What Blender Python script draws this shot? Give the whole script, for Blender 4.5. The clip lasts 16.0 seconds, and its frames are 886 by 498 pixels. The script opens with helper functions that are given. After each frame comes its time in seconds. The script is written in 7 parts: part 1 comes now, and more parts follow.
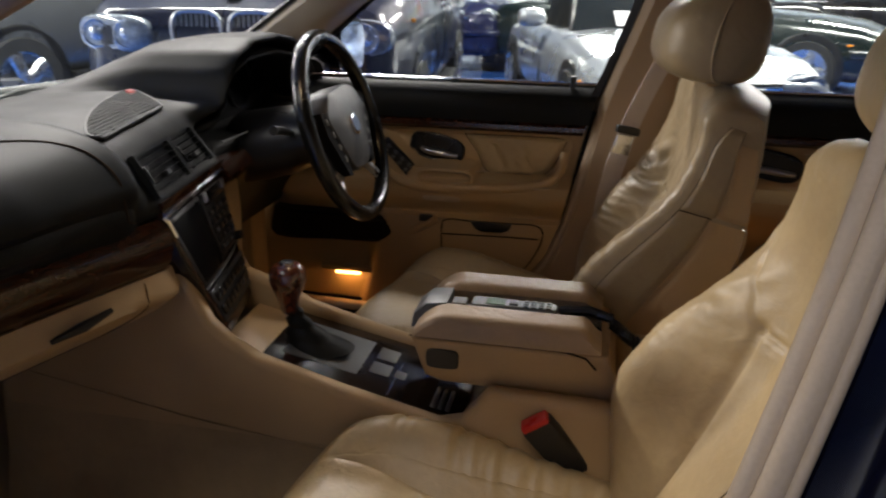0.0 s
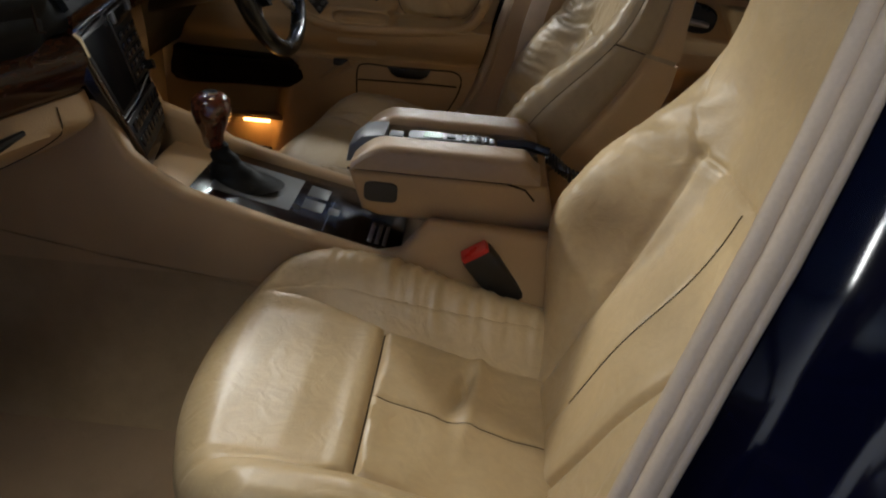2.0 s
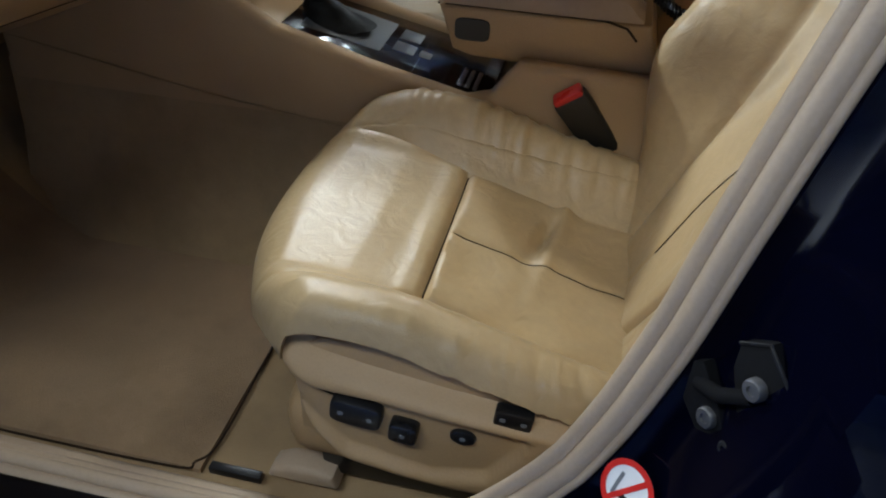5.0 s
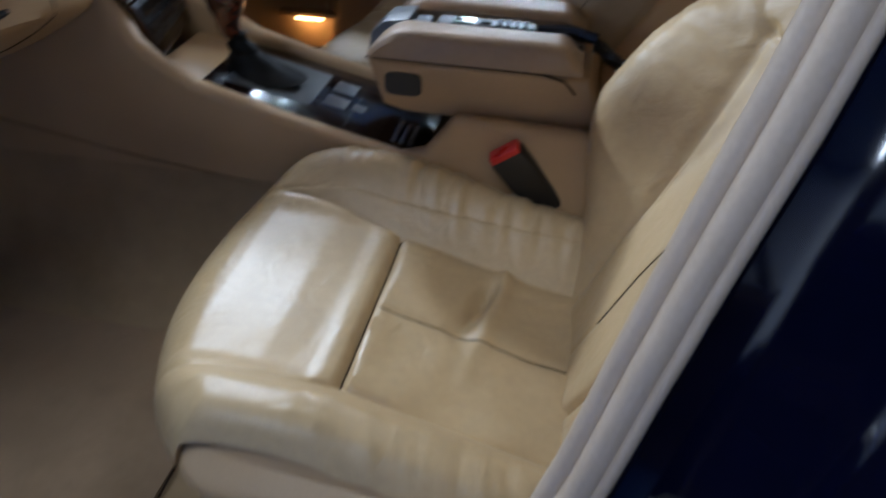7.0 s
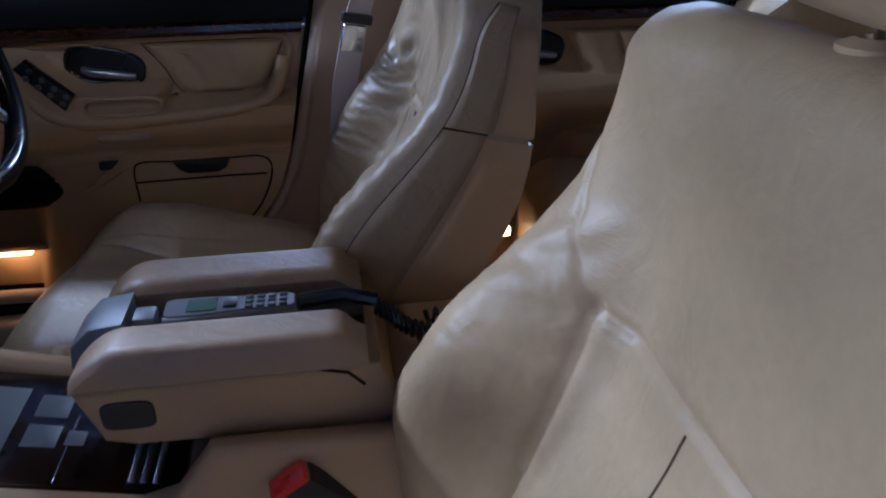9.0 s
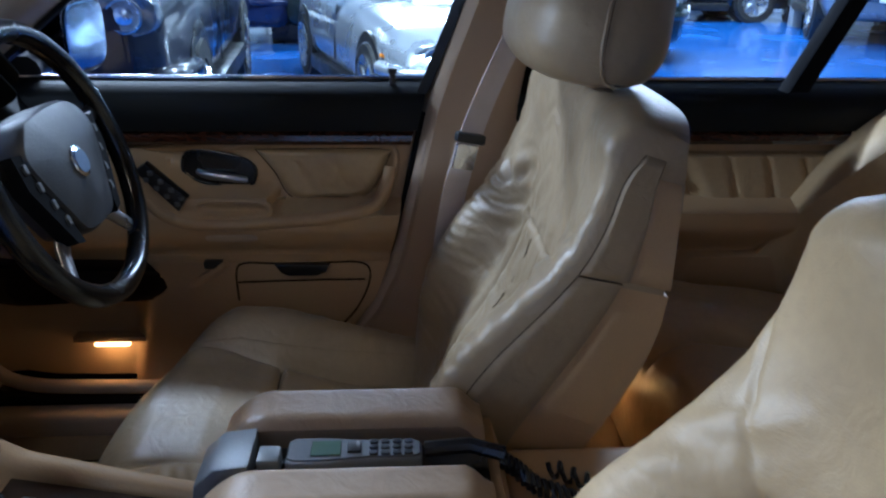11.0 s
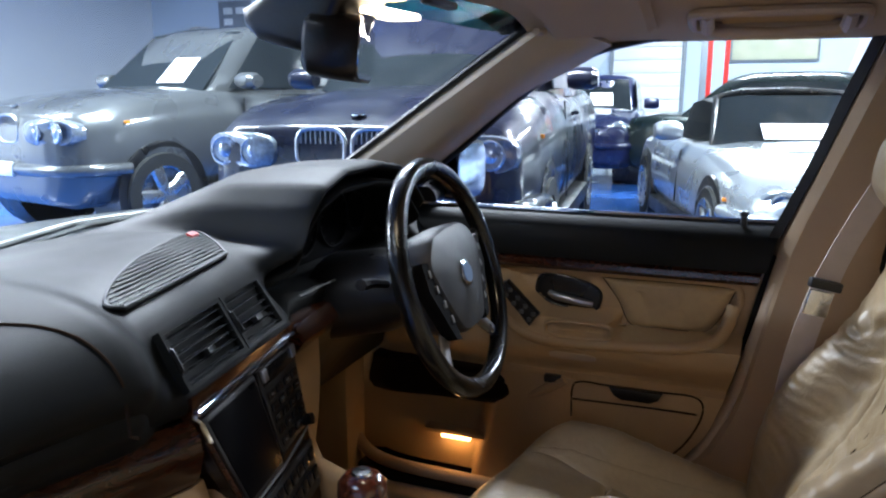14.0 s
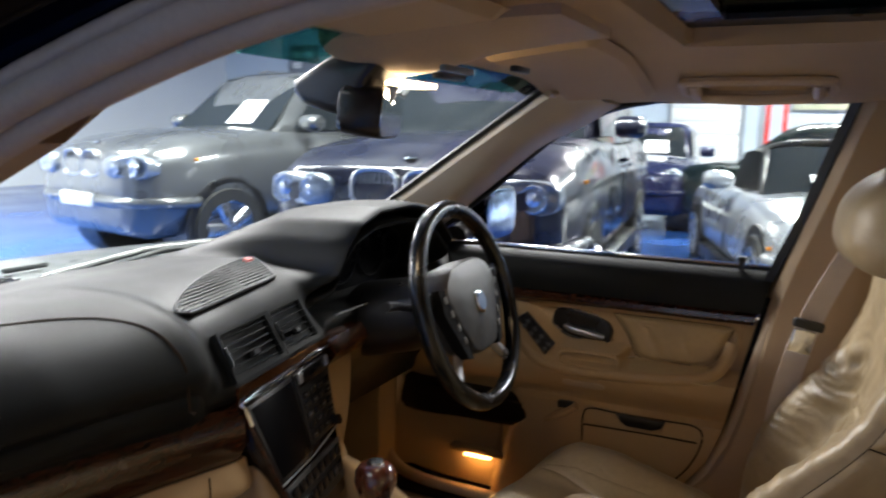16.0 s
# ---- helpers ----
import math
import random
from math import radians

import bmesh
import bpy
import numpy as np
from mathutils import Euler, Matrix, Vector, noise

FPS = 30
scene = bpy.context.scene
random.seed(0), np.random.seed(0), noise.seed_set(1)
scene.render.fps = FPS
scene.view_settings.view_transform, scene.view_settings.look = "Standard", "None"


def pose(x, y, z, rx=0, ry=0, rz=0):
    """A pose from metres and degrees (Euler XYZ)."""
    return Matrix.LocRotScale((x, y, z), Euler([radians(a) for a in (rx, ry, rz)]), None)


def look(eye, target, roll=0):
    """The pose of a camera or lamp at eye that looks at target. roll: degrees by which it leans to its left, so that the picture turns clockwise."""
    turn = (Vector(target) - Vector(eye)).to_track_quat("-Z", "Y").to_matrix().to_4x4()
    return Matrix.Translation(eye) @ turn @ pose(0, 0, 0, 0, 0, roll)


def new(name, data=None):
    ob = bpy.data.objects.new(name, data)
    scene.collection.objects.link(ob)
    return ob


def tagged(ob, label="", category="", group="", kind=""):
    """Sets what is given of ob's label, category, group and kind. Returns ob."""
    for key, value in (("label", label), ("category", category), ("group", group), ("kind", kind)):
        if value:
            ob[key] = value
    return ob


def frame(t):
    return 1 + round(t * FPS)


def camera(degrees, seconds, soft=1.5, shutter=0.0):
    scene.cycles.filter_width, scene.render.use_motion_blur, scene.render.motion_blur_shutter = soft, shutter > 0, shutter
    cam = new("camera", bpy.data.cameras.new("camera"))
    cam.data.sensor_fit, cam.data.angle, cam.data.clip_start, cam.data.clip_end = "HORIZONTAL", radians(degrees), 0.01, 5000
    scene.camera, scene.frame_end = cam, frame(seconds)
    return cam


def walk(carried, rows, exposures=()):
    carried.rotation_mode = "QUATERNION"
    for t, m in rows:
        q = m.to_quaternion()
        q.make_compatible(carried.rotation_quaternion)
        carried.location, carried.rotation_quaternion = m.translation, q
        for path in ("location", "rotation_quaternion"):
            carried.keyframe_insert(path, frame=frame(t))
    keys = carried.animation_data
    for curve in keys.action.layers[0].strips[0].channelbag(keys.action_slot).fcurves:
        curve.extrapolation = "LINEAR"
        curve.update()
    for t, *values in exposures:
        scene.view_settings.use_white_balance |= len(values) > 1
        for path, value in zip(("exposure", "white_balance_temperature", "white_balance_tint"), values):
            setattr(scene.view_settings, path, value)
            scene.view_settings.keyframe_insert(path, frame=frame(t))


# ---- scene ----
import functools
cam = camera(60.6, 16.0, soft=2.0, shutter=0.5)
METRES, EYE, TILT, LEAN, TURN = 1.33, 1.22, -19.9, -0.85, 11.81
ROWS = [
    (0.0, 0.0, 0.0, 0.0, 0.0, 0.0, -0.0),
    (0.5, -0.0364, 0.0101, -0.007, -6.7, -1.31, -0.07),
    (1.0, -0.0528, 0.0132, -0.0262, -10.07, -4.41, -0.24),
    (1.5, -0.0578, 0.0134, -0.0374, -9.96, -7.26, -0.46),
    (2.0, -0.0588, 0.0132, -0.0462, -8.59, -9.51, -0.73),
    (2.5, -0.0608, 0.0144, -0.0516, -8.39, -11.1, -1.0),
    (3.0, -0.0637, 0.0157, -0.0611, -7.98, -13.69, -1.41),
    (3.5, -0.0672, 0.0173, -0.0824, -5.88, -15.88, -1.03),
    (4.0, -0.0699, 0.0149, -0.1026, -4.81, -17.2, -2.07),
    (6.5, 0.0274, 0.0216, -0.1092, 7.2, -16.47, -2.93),
    (7.0, 0.0225, 0.0815, -0.0791, -1.19, -15.54, -0.47),
    (7.5, -0.0099, 0.1278, -0.0454, -13.53, -15.06, 4.77),
    (8.0, -0.0011, 0.1634, -0.0185, -21.34, -14.3, 8.04),
    (8.5, 0.0358, 0.2258, 0.0213, -20.89, -11.04, 7.93),
    (9.0, 0.0719, 0.2829, 0.0461, -18.66, -9.11, 8.08),
    (11.5, 0.023, 0.313, 0.1027, -10.85, -0.18, 4.78),
    (12.0, 0.0159, 0.2941, 0.0983, -3.77, 1.72, 3.02),
    (12.5, 0.0118, 0.2811, 0.097, 1.97, 3.34, 1.84),
    (13.0, 0.0036, 0.2727, 0.0978, 4.57, 4.94, 0.82),
    (13.5, -0.0046, 0.2632, 0.0935, 7.19, 6.66, -0.77),
    (14.0, -0.0116, 0.2431, 0.0913, 9.18, 7.82, -2.41),
    (14.5, -0.0423, 0.1794, 0.0854, 8.81, 9.97, -1.2),
    (15.0, -0.0452, 0.122, 0.0685, 5.26, 9.82, -1.44),
    (15.5, -0.0039, 0.1182, 0.0724, 6.31, 11.62, -0.94),
    (16.0, 0.0621, 0.1236, 0.0622, 13.12, 10.67, -4.98),
]
PATH = [(t, pose(0, -1.075, EYE, TILT, LEAN, TURN) @ pose(METRES * x, METRES * y, METRES * z, 90 + pitch, roll, yaw)) for t, x, y, z, yaw, pitch, roll in ROWS]
PATH += [(4.2, look((-0.076, -1.115, 1.076), (-0.229, 0.468, -0.138), 5.0)), (9.2, look((0.005, -0.671, 1.154), (0.282, 1.080, 0.228), -0.1)), (11.3, look((-0.060, -0.629, 1.214), (-0.003, 1.244, 0.513), 0.5))]
walk(cam, sorted(PATH, key=lambda row: row[0]),
     exposures=[(0.0, -0.25, 7350, 13), (2.0, -0.22, 6750, 7), (4.2, -0.02, 6250, 3), (6.5, 0.1, 5700, 5), (7.5, -0.15, 5050, 10), (9.2, -0.35, 4600, 17), (11.5, 0.02, 4950, 6), (12.5, 0.1, 5200, 7), (14.0, 0.25, 5850, 9), (16.0, 0.27, 6900, 10)])

HALL_W, FRONT_W, NEAR_W, LAMP_W, FOOT_W = 620.0, 1700.0, 84.0, 0.67, 0.07

# ---- light ----
world = bpy.data.worlds.new("hall_air")
scene.world = world
world.use_nodes = True
world.node_tree.nodes["Background"].inputs[0].default_value = (0.75, 0.85, 1.0, 1)
world.node_tree.nodes["Background"].inputs[1].default_value = 0.05


def area_lamp(x, y, z, sx, sy, watts, colour, target=None):
    data = bpy.data.lights.new("ceiling_lamp", "AREA")
    data.shape, data.size, data.size_y, data.energy, data.color = "RECTANGLE", sx, sy, watts, colour
    ob = new("ceiling_lamp", data)
    ob.matrix_basis = look((x, y, z), target or (x + 0.001, y, 0))
    return ob


COOL = (0.93, 0.965, 1.0)
for lx, ly in ((-7.0, 3.2), (-2.8, 3.7), (2.5, 6.0), (-0.2, 10.6), (4.5, 11.0)):
    area_lamp(lx, ly, 4.25, 3.0, 0.5, HALL_W * (1.5 if lx < -6 else 1.0), COOL)
area_lamp(-10.5, -1.0, 4.25, 3.0, 0.5, FRONT_W, COOL)
area_lamp(-0.8, -2.9, 4.25, 3.0, 0.5, NEAR_W, COOL)


def glow_lamp(x, y, z, watts, colour, size=0.03):
    data = bpy.data.lights.new("cabin_lamp", "POINT")
    data.energy, data.color, data.shadow_soft_size = watts, colour, size
    ob = new("cabin_lamp", data)
    ob.location = (x, y, z)
    return ob


# ---- helpers for building ----
def smooth(a, b, x):
    t = min(max((x - a) / (b - a), 0.0), 1.0)
    return t * t * (3 - 2 * t)


def bump(x, c, w):
    return math.exp(-((x - c) / w) ** 2)


def interp(x, pts):
    if x <= pts[0][0]:
        return pts[0][1]
    for (a, fa), (b, fb) in zip(pts, pts[1:]):
        if x <= b:
            return fa + (fb - fa) * (x - a) / (b - a)
    return pts[-1][1]


def spline(pts, n=8):
    """Catmull-Rom through points of any dimension."""
    p = [np.array(q, float) for q in pts]
    p = [2 * p[0] - p[1]] + p + [2 * p[-1] - p[-2]]
    out = []
    for i in range(1, len(p) - 2):
        for k in range(n):
            t = k / n
            out.append(0.5 * (2 * p[i] + (p[i + 1] - p[i - 1]) * t + (2 * p[i - 1] - 5 * p[i] + 4 * p[i + 1] - p[i + 2]) * t * t + (3 * p[i] - p[i - 1] - 3 * p[i + 1] + p[i + 2]) * t ** 3))
    out.append(p[-2])
    return [tuple(q) for q in out]


def thing(name, loc, label, category, group="", kind=""):
    ob = new(name)
    ob.empty_display_size = 0.05
    ob.location = loc
    return tagged(ob, label, category, group, kind)


def part(name, bm, material, parent=None, label="", sharp=38):
    bmesh.ops.recalc_face_normals(bm, faces=bm.faces)
    me = bpy.data.meshes.new(name)
    bm.to_mesh(me)
    bm.free()
    me.materials.append(material)
    me.shade_smooth()
    me.set_sharp_from_angle(angle=radians(sharp))
    ob = new(name, me)
    if parent is not None:
        ob.parent = parent
        if parent.type == "EMPTY":
            ob.matrix_parent_inverse = Matrix.Translation(-parent.location)
    if label:
        ob["label"] = label
    return ob


def single(name, bm, material, label, category, group="", kind="", sharp=38):
    return tagged(part(name, bm, material, None, "", sharp), label, category, group, kind)


def join(bm, other):
    """Adds the geometry of other to bm."""
    me = bpy.data.meshes.new("scratch")
    other.to_mesh(me)
    other.free()
    bm.from_mesh(me)
    bpy.data.meshes.remove(me)
    return bm


def box(x0, x1, y0, y1, z0, z1, r=0.004, seg=2):
    bm = bmesh.new()
    bmesh.ops.create_cube(bm, size=1, matrix=Matrix.LocRotScale(((x0 + x1) / 2, (y0 + y1) / 2, (z0 + z1) / 2), None, (x1 - x0, y1 - y0, z1 - z0)))
    if r:
        bmesh.ops.bevel(bm, geom=bm.edges[:], offset=r, segments=seg, profile=0.5, affect="EDGES", clamp_overlap=True)
    return bm


def prism(outline, axis, a, b, r=0.004, seg=2):
    """A polygon in the two other axes, drawn out along axis from a to b."""
    bm = bmesh.new()

    def place(p, c):
        return {"x": (c, p[0], p[1]), "y": (p[0], c, p[1]), "z": (p[0], p[1], c)}[axis]
    va = [bm.verts.new(place(p, a)) for p in outline]
    vb = [bm.verts.new(place(p, b)) for p in outline]
    bm.faces.new(va)
    bm.faces.new(vb[::-1])
    for i in range(len(va)):
        j = (i + 1) % len(va)
        bm.faces.new((va[i], vb[i], vb[j], va[j]))
    bmesh.ops.recalc_face_normals(bm, faces=bm.faces)
    if r:
        rims = [e for e in bm.edges if (e.verts[0] in va) == (e.verts[1] in va)]
        bmesh.ops.bevel(bm, geom=rims, offset=r, segments=seg, profile=0.5, affect="EDGES", clamp_overlap=True)
    return bm


def tube(pts, r, n=10, closed=False, flat=1.0, up=(0, 0, 1)):
    """A round rod along points; r a number or a function of 0 to 1; flat squeezes it along up."""
    bm = bmesh.new()
    p = [Vector(q) for q in pts]
    rings = []
    m = len(p)
    for i in range(m):
        a = p[(i - 1) % m] if closed or i else p[0]
        b = p[(i + 1) % m] if closed or i < m - 1 else p[-1]
        t = (b - a).normalized()
        u = Vector(up)
        s = t.cross(u)
        if s.length < 1e-3:
            s = t.cross(Vector((1, 0, 0.3)))
        s.normalize()
        w = s.cross(t).normalized()
        rr = r(i / max(m - 1, 1)) if callable(r) else r
        rings.append([bm.verts.new(p[i] + s * rr * math.cos(2 * math.pi * k / n) + w * rr * flat * math.sin(2 * math.pi * k / n)) for k in range(n)])
    for i in range(m if closed else m - 1):
        a, b = rings[i], rings[(i + 1) % m]
        for k in range(n):
            bm.faces.new((a[k], a[(k + 1) % n], b[(k + 1) % n], b[k]))
    if not closed:
        bm.faces.new(rings[0][::-1])
        bm.faces.new(rings[-1])
    return bm


def loft(rings, caps=True, closed=True):
    bm = bmesh.new()
    rows = [[bm.verts.new(q) for q in ring] for ring in rings]
    n = len(rows[0])
    for a, b in zip(rows, rows[1:]):
        for k in range(n if closed else n - 1):
            bm.faces.new((a[k], a[(k + 1) % n], b[(k + 1) % n], b[k]))
    if caps and closed:
        bm.faces.new(rows[0][::-1])
        bm.faces.new(rows[-1])
    return bm


def grid_solid(front, back):
    """A closed body between two grids of points of the same size."""
    nu, nv = len(front), len(front[0])
    bm = bmesh.new()
    f = [[bm.verts.new(q) for q in row] for row in front]
    b = [[bm.verts.new(q) for q in row] for row in back]
    for i in range(nu - 1):
        for j in range(nv - 1):
            bm.faces.new((f[i][j], f[i + 1][j], f[i + 1][j + 1], f[i][j + 1]))
            bm.faces.new((b[i][j], b[i][j + 1], b[i + 1][j + 1], b[i + 1][j]))
    for i in range(nu - 1):
        bm.faces.new((f[i][0], b[i][0], b[i + 1][0], f[i + 1][0]))
        bm.faces.new((f[i][-1], f[i + 1][-1], b[i + 1][-1], b[i][-1]))
    for j in range(nv - 1):
        bm.faces.new((f[0][j], f[0][j + 1], b[0][j + 1], b[0][j]))
        bm.faces.new((f[-1][j], b[-1][j], b[-1][j + 1], f[-1][j + 1]))
    return bm


def sheet(fn, nu, nv, off):
    """A sheet fn(u, v), u and v from 0 to 1, with its back face moved by off."""
    front = [[Vector(fn(i / (nu - 1), j / (nv - 1))) for j in range(nv)] for i in range(nu)]
    o = Vector(off)
    return grid_solid(front, [[q + o for q in row] for row in front])


def turned(profile, n=24, axis="y", centre=(0, 0, 0)):
    """A body of revolution: profile of (radius, along the axis)."""
    rings = []
    for r, a in profile:
        ring = []
        for k in range(n):
            c, s = r * math.cos(2 * math.pi * k / n), r * math.sin(2 * math.pi * k / n)
            q = {"x": (a, c, s), "y": (c, a, s), "z": (c, s, a)}[axis]
            ring.append(tuple(np.array(q) + centre))
        rings.append(ring)
    if profile[0][0] > 0.002:      # an open ring: close its section instead of its ends
        return loft(rings + rings[:1], caps=False)
    return loft(rings)


def turn(bm, m):
    bmesh.ops.transform(bm, matrix=m, verts=bm.verts)
    return bm


# ---- materials ----
def mat(name, colour, rough=0.5, metal=0.0, var=0.12, scale=6.0, grain=0.1, gscale=180.0, coat=0.0, spec=0.5, stain=None, wear=0.0, sheen=0.0, rvar=0.1):
    """Colour that varies at two scales, uneven gloss and a fine relief."""
    m = bpy.data.materials.new(name)
    m.use_nodes = True
    t = m.node_tree
    b = t.nodes["Principled BSDF"]
    co = t.nodes.new("ShaderNodeTexCoord")

    def node(kind, **sockets):
        n = t.nodes.new(kind)
        for k, v in sockets.items():
            n.inputs[k].default_value = v
        return n
    big = node("ShaderNodeTexNoise", Scale=scale, Detail=4.0)
    small = node("ShaderNodeTexNoise", Scale=gscale, Detail=3.0)
    for n in (big, small):
        t.links.new(co.outputs["Object"], n.inputs["Vector"])
    hsv = node("ShaderNodeHueSaturation", Color=(*colour, 1))
    amount = node("ShaderNodeMapRange")
    amount.inputs["From Min"].default_value, amount.inputs["From Max"].default_value = 0.3, 0.7
    amount.inputs["To Min"].default_value, amount.inputs["To Max"].default_value = 1 - var, 1 + var
    t.links.new(big.outputs["Fac"], amount.inputs["Value"])
    fine = node("ShaderNodeMapRange")
    fine.inputs["From Min"].default_value, fine.inputs["From Max"].default_value = 0.3, 0.7
    fine.inputs["To Min"].default_value, fine.inputs["To Max"].default_value = 1 - var * 0.5, 1 + var * 0.5
    t.links.new(small.outputs["Fac"], fine.inputs["Value"])
    mul = node("ShaderNodeMath")
    mul.operation = "MULTIPLY"
    t.links.new(amount.outputs[0], mul.inputs[0])
    t.links.new(fine.outputs[0], mul.inputs[1])
    t.links.new(mul.outputs[0], hsv.inputs["Value"])
    out = hsv.outputs[0]
    if stain:
        dirt = node("ShaderNodeTexNoise", Scale=scale * 0.45, Detail=6.0, Roughness=0.65)
        t.links.new(co.outputs["Object"], dirt.inputs["Vector"])
        ramp = node("ShaderNodeMapRange")
        ramp.inputs["From Min"].default_value, ramp.inputs["From Max"].default_value = 0.46, 0.66
        ramp.inputs["To Max"].default_value = wear
        t.links.new(dirt.outputs["Fac"], ramp.inputs["Value"])
        mix = node("ShaderNodeMix")
        mix.data_type = "RGBA"
        mix.inputs[7].default_value = (*stain, 1)
        t.links.new(ramp.outputs[0], mix.inputs[0])
        t.links.new(out, mix.inputs[6])
        out = mix.outputs[2]
    t.links.new(out, b.inputs["Base Color"])
    rr = node("ShaderNodeMapRange")
    rr.inputs["From Min"].default_value, rr.inputs["From Max"].default_value = 0.3, 0.7
    rr.inputs["To Min"].default_value, rr.inputs["To Max"].default_value = max(rough - rvar, 0.02), min(rough + rvar, 1)
    t.links.new(big.outputs["Fac"], rr.inputs["Value"])
    t.links.new(rr.outputs[0], b.inputs["Roughness"])
    b.inputs["Metallic"].default_value = metal
    b.inputs["Specular IOR Level"].default_value = spec
    b.inputs["Coat Weight"].default_value = coat
    b.inputs["Coat Roughness"].default_value = 0.06
    b.inputs["Sheen Weight"].default_value = sheen
    if grain:
        bp = node("ShaderNodeBump", Strength=grain, Distance=0.002)
        t.links.new(small.outputs["Fac"], bp.inputs["Height"])
        t.links.new(bp.outputs[0], b.inputs["Normal"])
    return m


def leather_mat(name, colour, rough, stain, wear, coat=0.05, spec=0.45):
    """Leather: grain cells, creases and worn places."""
    m = mat(name, colour, rough, 0, 0.08, 7.0, 0, 90.0, coat, spec, stain, wear)
    t = m.node_tree
    b = t.nodes["Principled BSDF"]
    co = t.nodes.new("ShaderNodeTexCoord")
    cell = t.nodes.new("ShaderNodeTexVoronoi")
    cell.inputs["Scale"].default_value = 520.0
    crease = t.nodes.new("ShaderNodeTexNoise")
    crease.inputs["Scale"].default_value, crease.inputs["Detail"].default_value, crease.inputs["Distortion"].default_value = 28.0, 6.0, 1.2
    for n in (cell, crease):
        t.links.new(co.outputs["Object"], n.inputs["Vector"])
    b.inputs["Coat Roughness"].default_value = 0.30
    b1, b2 = t.nodes.new("ShaderNodeBump"), t.nodes.new("ShaderNodeBump")
    b1.inputs["Strength"].default_value, b1.inputs["Distance"].default_value = 0.12, 0.001
    b2.inputs["Strength"].default_value, b2.inputs["Distance"].default_value = 0.32, 0.006
    t.links.new(cell.outputs["Distance"], b1.inputs["Height"])
    t.links.new(crease.outputs["Fac"], b2.inputs["Height"])
    t.links.new(b1.outputs[0], b2.inputs["Normal"])
    t.links.new(b2.outputs[0], b.inputs["Normal"])
    return m


def wood_mat(name, dark, light):
    """Dark glossy burr walnut under lacquer."""
    m = mat(name, (0.07, 0.026, 0.012), 0.18, 0, 0.3, 25.0, 0.0, 60.0, 0.8)
    t = m.node_tree
    b = t.nodes["Principled BSDF"]
    b.inputs["Coat Weight"].default_value = 0.3
    co = t.nodes.new("ShaderNodeTexCoord")
    mp = t.nodes.new("ShaderNodeMapping")
    mp.inputs["Scale"].default_value = (1.0, 1.0, 4.0)
    n1 = t.nodes.new("ShaderNodeTexNoise")
    n1.inputs["Scale"].default_value, n1.inputs["Detail"].default_value, n1.inputs["Distortion"].default_value = 22.0, 8.0, 3.0
    ramp = t.nodes.new("ShaderNodeValToRGB")
    ramp.color_ramp.elements[0].position, ramp.color_ramp.elements[0].color = 0.30, (dark[0], dark[1], dark[2], 1)
    ramp.color_ramp.elements[1].position, ramp.color_ramp.elements[1].color = 0.72, (light[0], light[1], light[2], 1)
    t.links.new(co.outputs["Object"], mp.inputs["Vector"])
    t.links.new(mp.outputs[0], n1.inputs["Vector"])
    t.links.new(n1.outputs["Fac"], ramp.inputs["Fac"])
    t.links.new(ramp.outputs[0], b.inputs["Base Color"])
    return m


def pane_mat(name, tint=(0.93, 0.97, 0.96), gloss=0.025):
    """A thin pane that needs no bending of light."""
    m = bpy.data.materials.new(name)
    m.use_nodes = True
    t = m.node_tree
    t.nodes.remove(t.nodes["Principled BSDF"])
    clear, shine, mix = t.nodes.new("ShaderNodeBsdfTransparent"), t.nodes.new("ShaderNodeBsdfGlossy"), t.nodes.new("ShaderNodeMixShader")
    clear.inputs[0].default_value = (*tint, 1)
    shine.inputs["Roughness"].default_value = 0.02
    mix.inputs[0].default_value = gloss
    t.links.new(clear.outputs[0], mix.inputs[1])
    t.links.new(shine.outputs[0], mix.inputs[2])
    t.links.new(mix.outputs[0], t.nodes["Material Output"].inputs[0])
    return m


def lit_mat(name, colour, strength):
    m = bpy.data.materials.new(name)
    m.use_nodes = True
    b = m.node_tree.nodes["Principled BSDF"]
    b.inputs["Base Color"].default_value = (*colour, 1)
    b.inputs["Emission Color"].default_value = (*colour, 1)
    b.inputs["Emission Strength"].default_value = strength
    return m


LEATHER = leather_mat("tan_leather", (0.47, 0.335, 0.172), 0.42, (0.37, 0.265, 0.145), 0.3)
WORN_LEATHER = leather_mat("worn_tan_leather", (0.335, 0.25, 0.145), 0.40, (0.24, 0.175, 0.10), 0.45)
ARM_LEATHER = leather_mat("arm_leather", (0.36, 0.25, 0.15), 0.42, (0.29, 0.20, 0.12), 0.35)
BOOT_LEATHER = leather_mat("black_boot_leather", (0.005, 0.005, 0.005), 0.55, (0.007, 0.007, 0.007), 0.3, 0.0, 0.12)
VINYL = mat("tan_vinyl", (0.455, 0.302, 0.152), 0.5, 0, 0.07, 5.0, 0.18, 420.0, 0, 0.4, (0.33, 0.21, 0.105), 0.25)
SEAL = mat("beige_rubber_seal", (0.47, 0.355, 0.245), 0.6, 0, 0.07, 9.0, 0.12, 300.0)
SOFT_BLACK = mat("soft_black_dash", (0.006, 0.0068, 0.0066), 0.56, 0, 0.2, 5.0, 0.12, 700.0, 0, 0.20)
DASH_GREY = mat("dark_grey_plastic", (0.085, 0.09, 0.092), 0.5, 0, 0.12, 9.0, 0.2, 400.0)
BLACK = mat("black_plastic", (0.010, 0.010, 0.011), 0.35, 0, 0.2, 9.0, 0.1, 300.0)
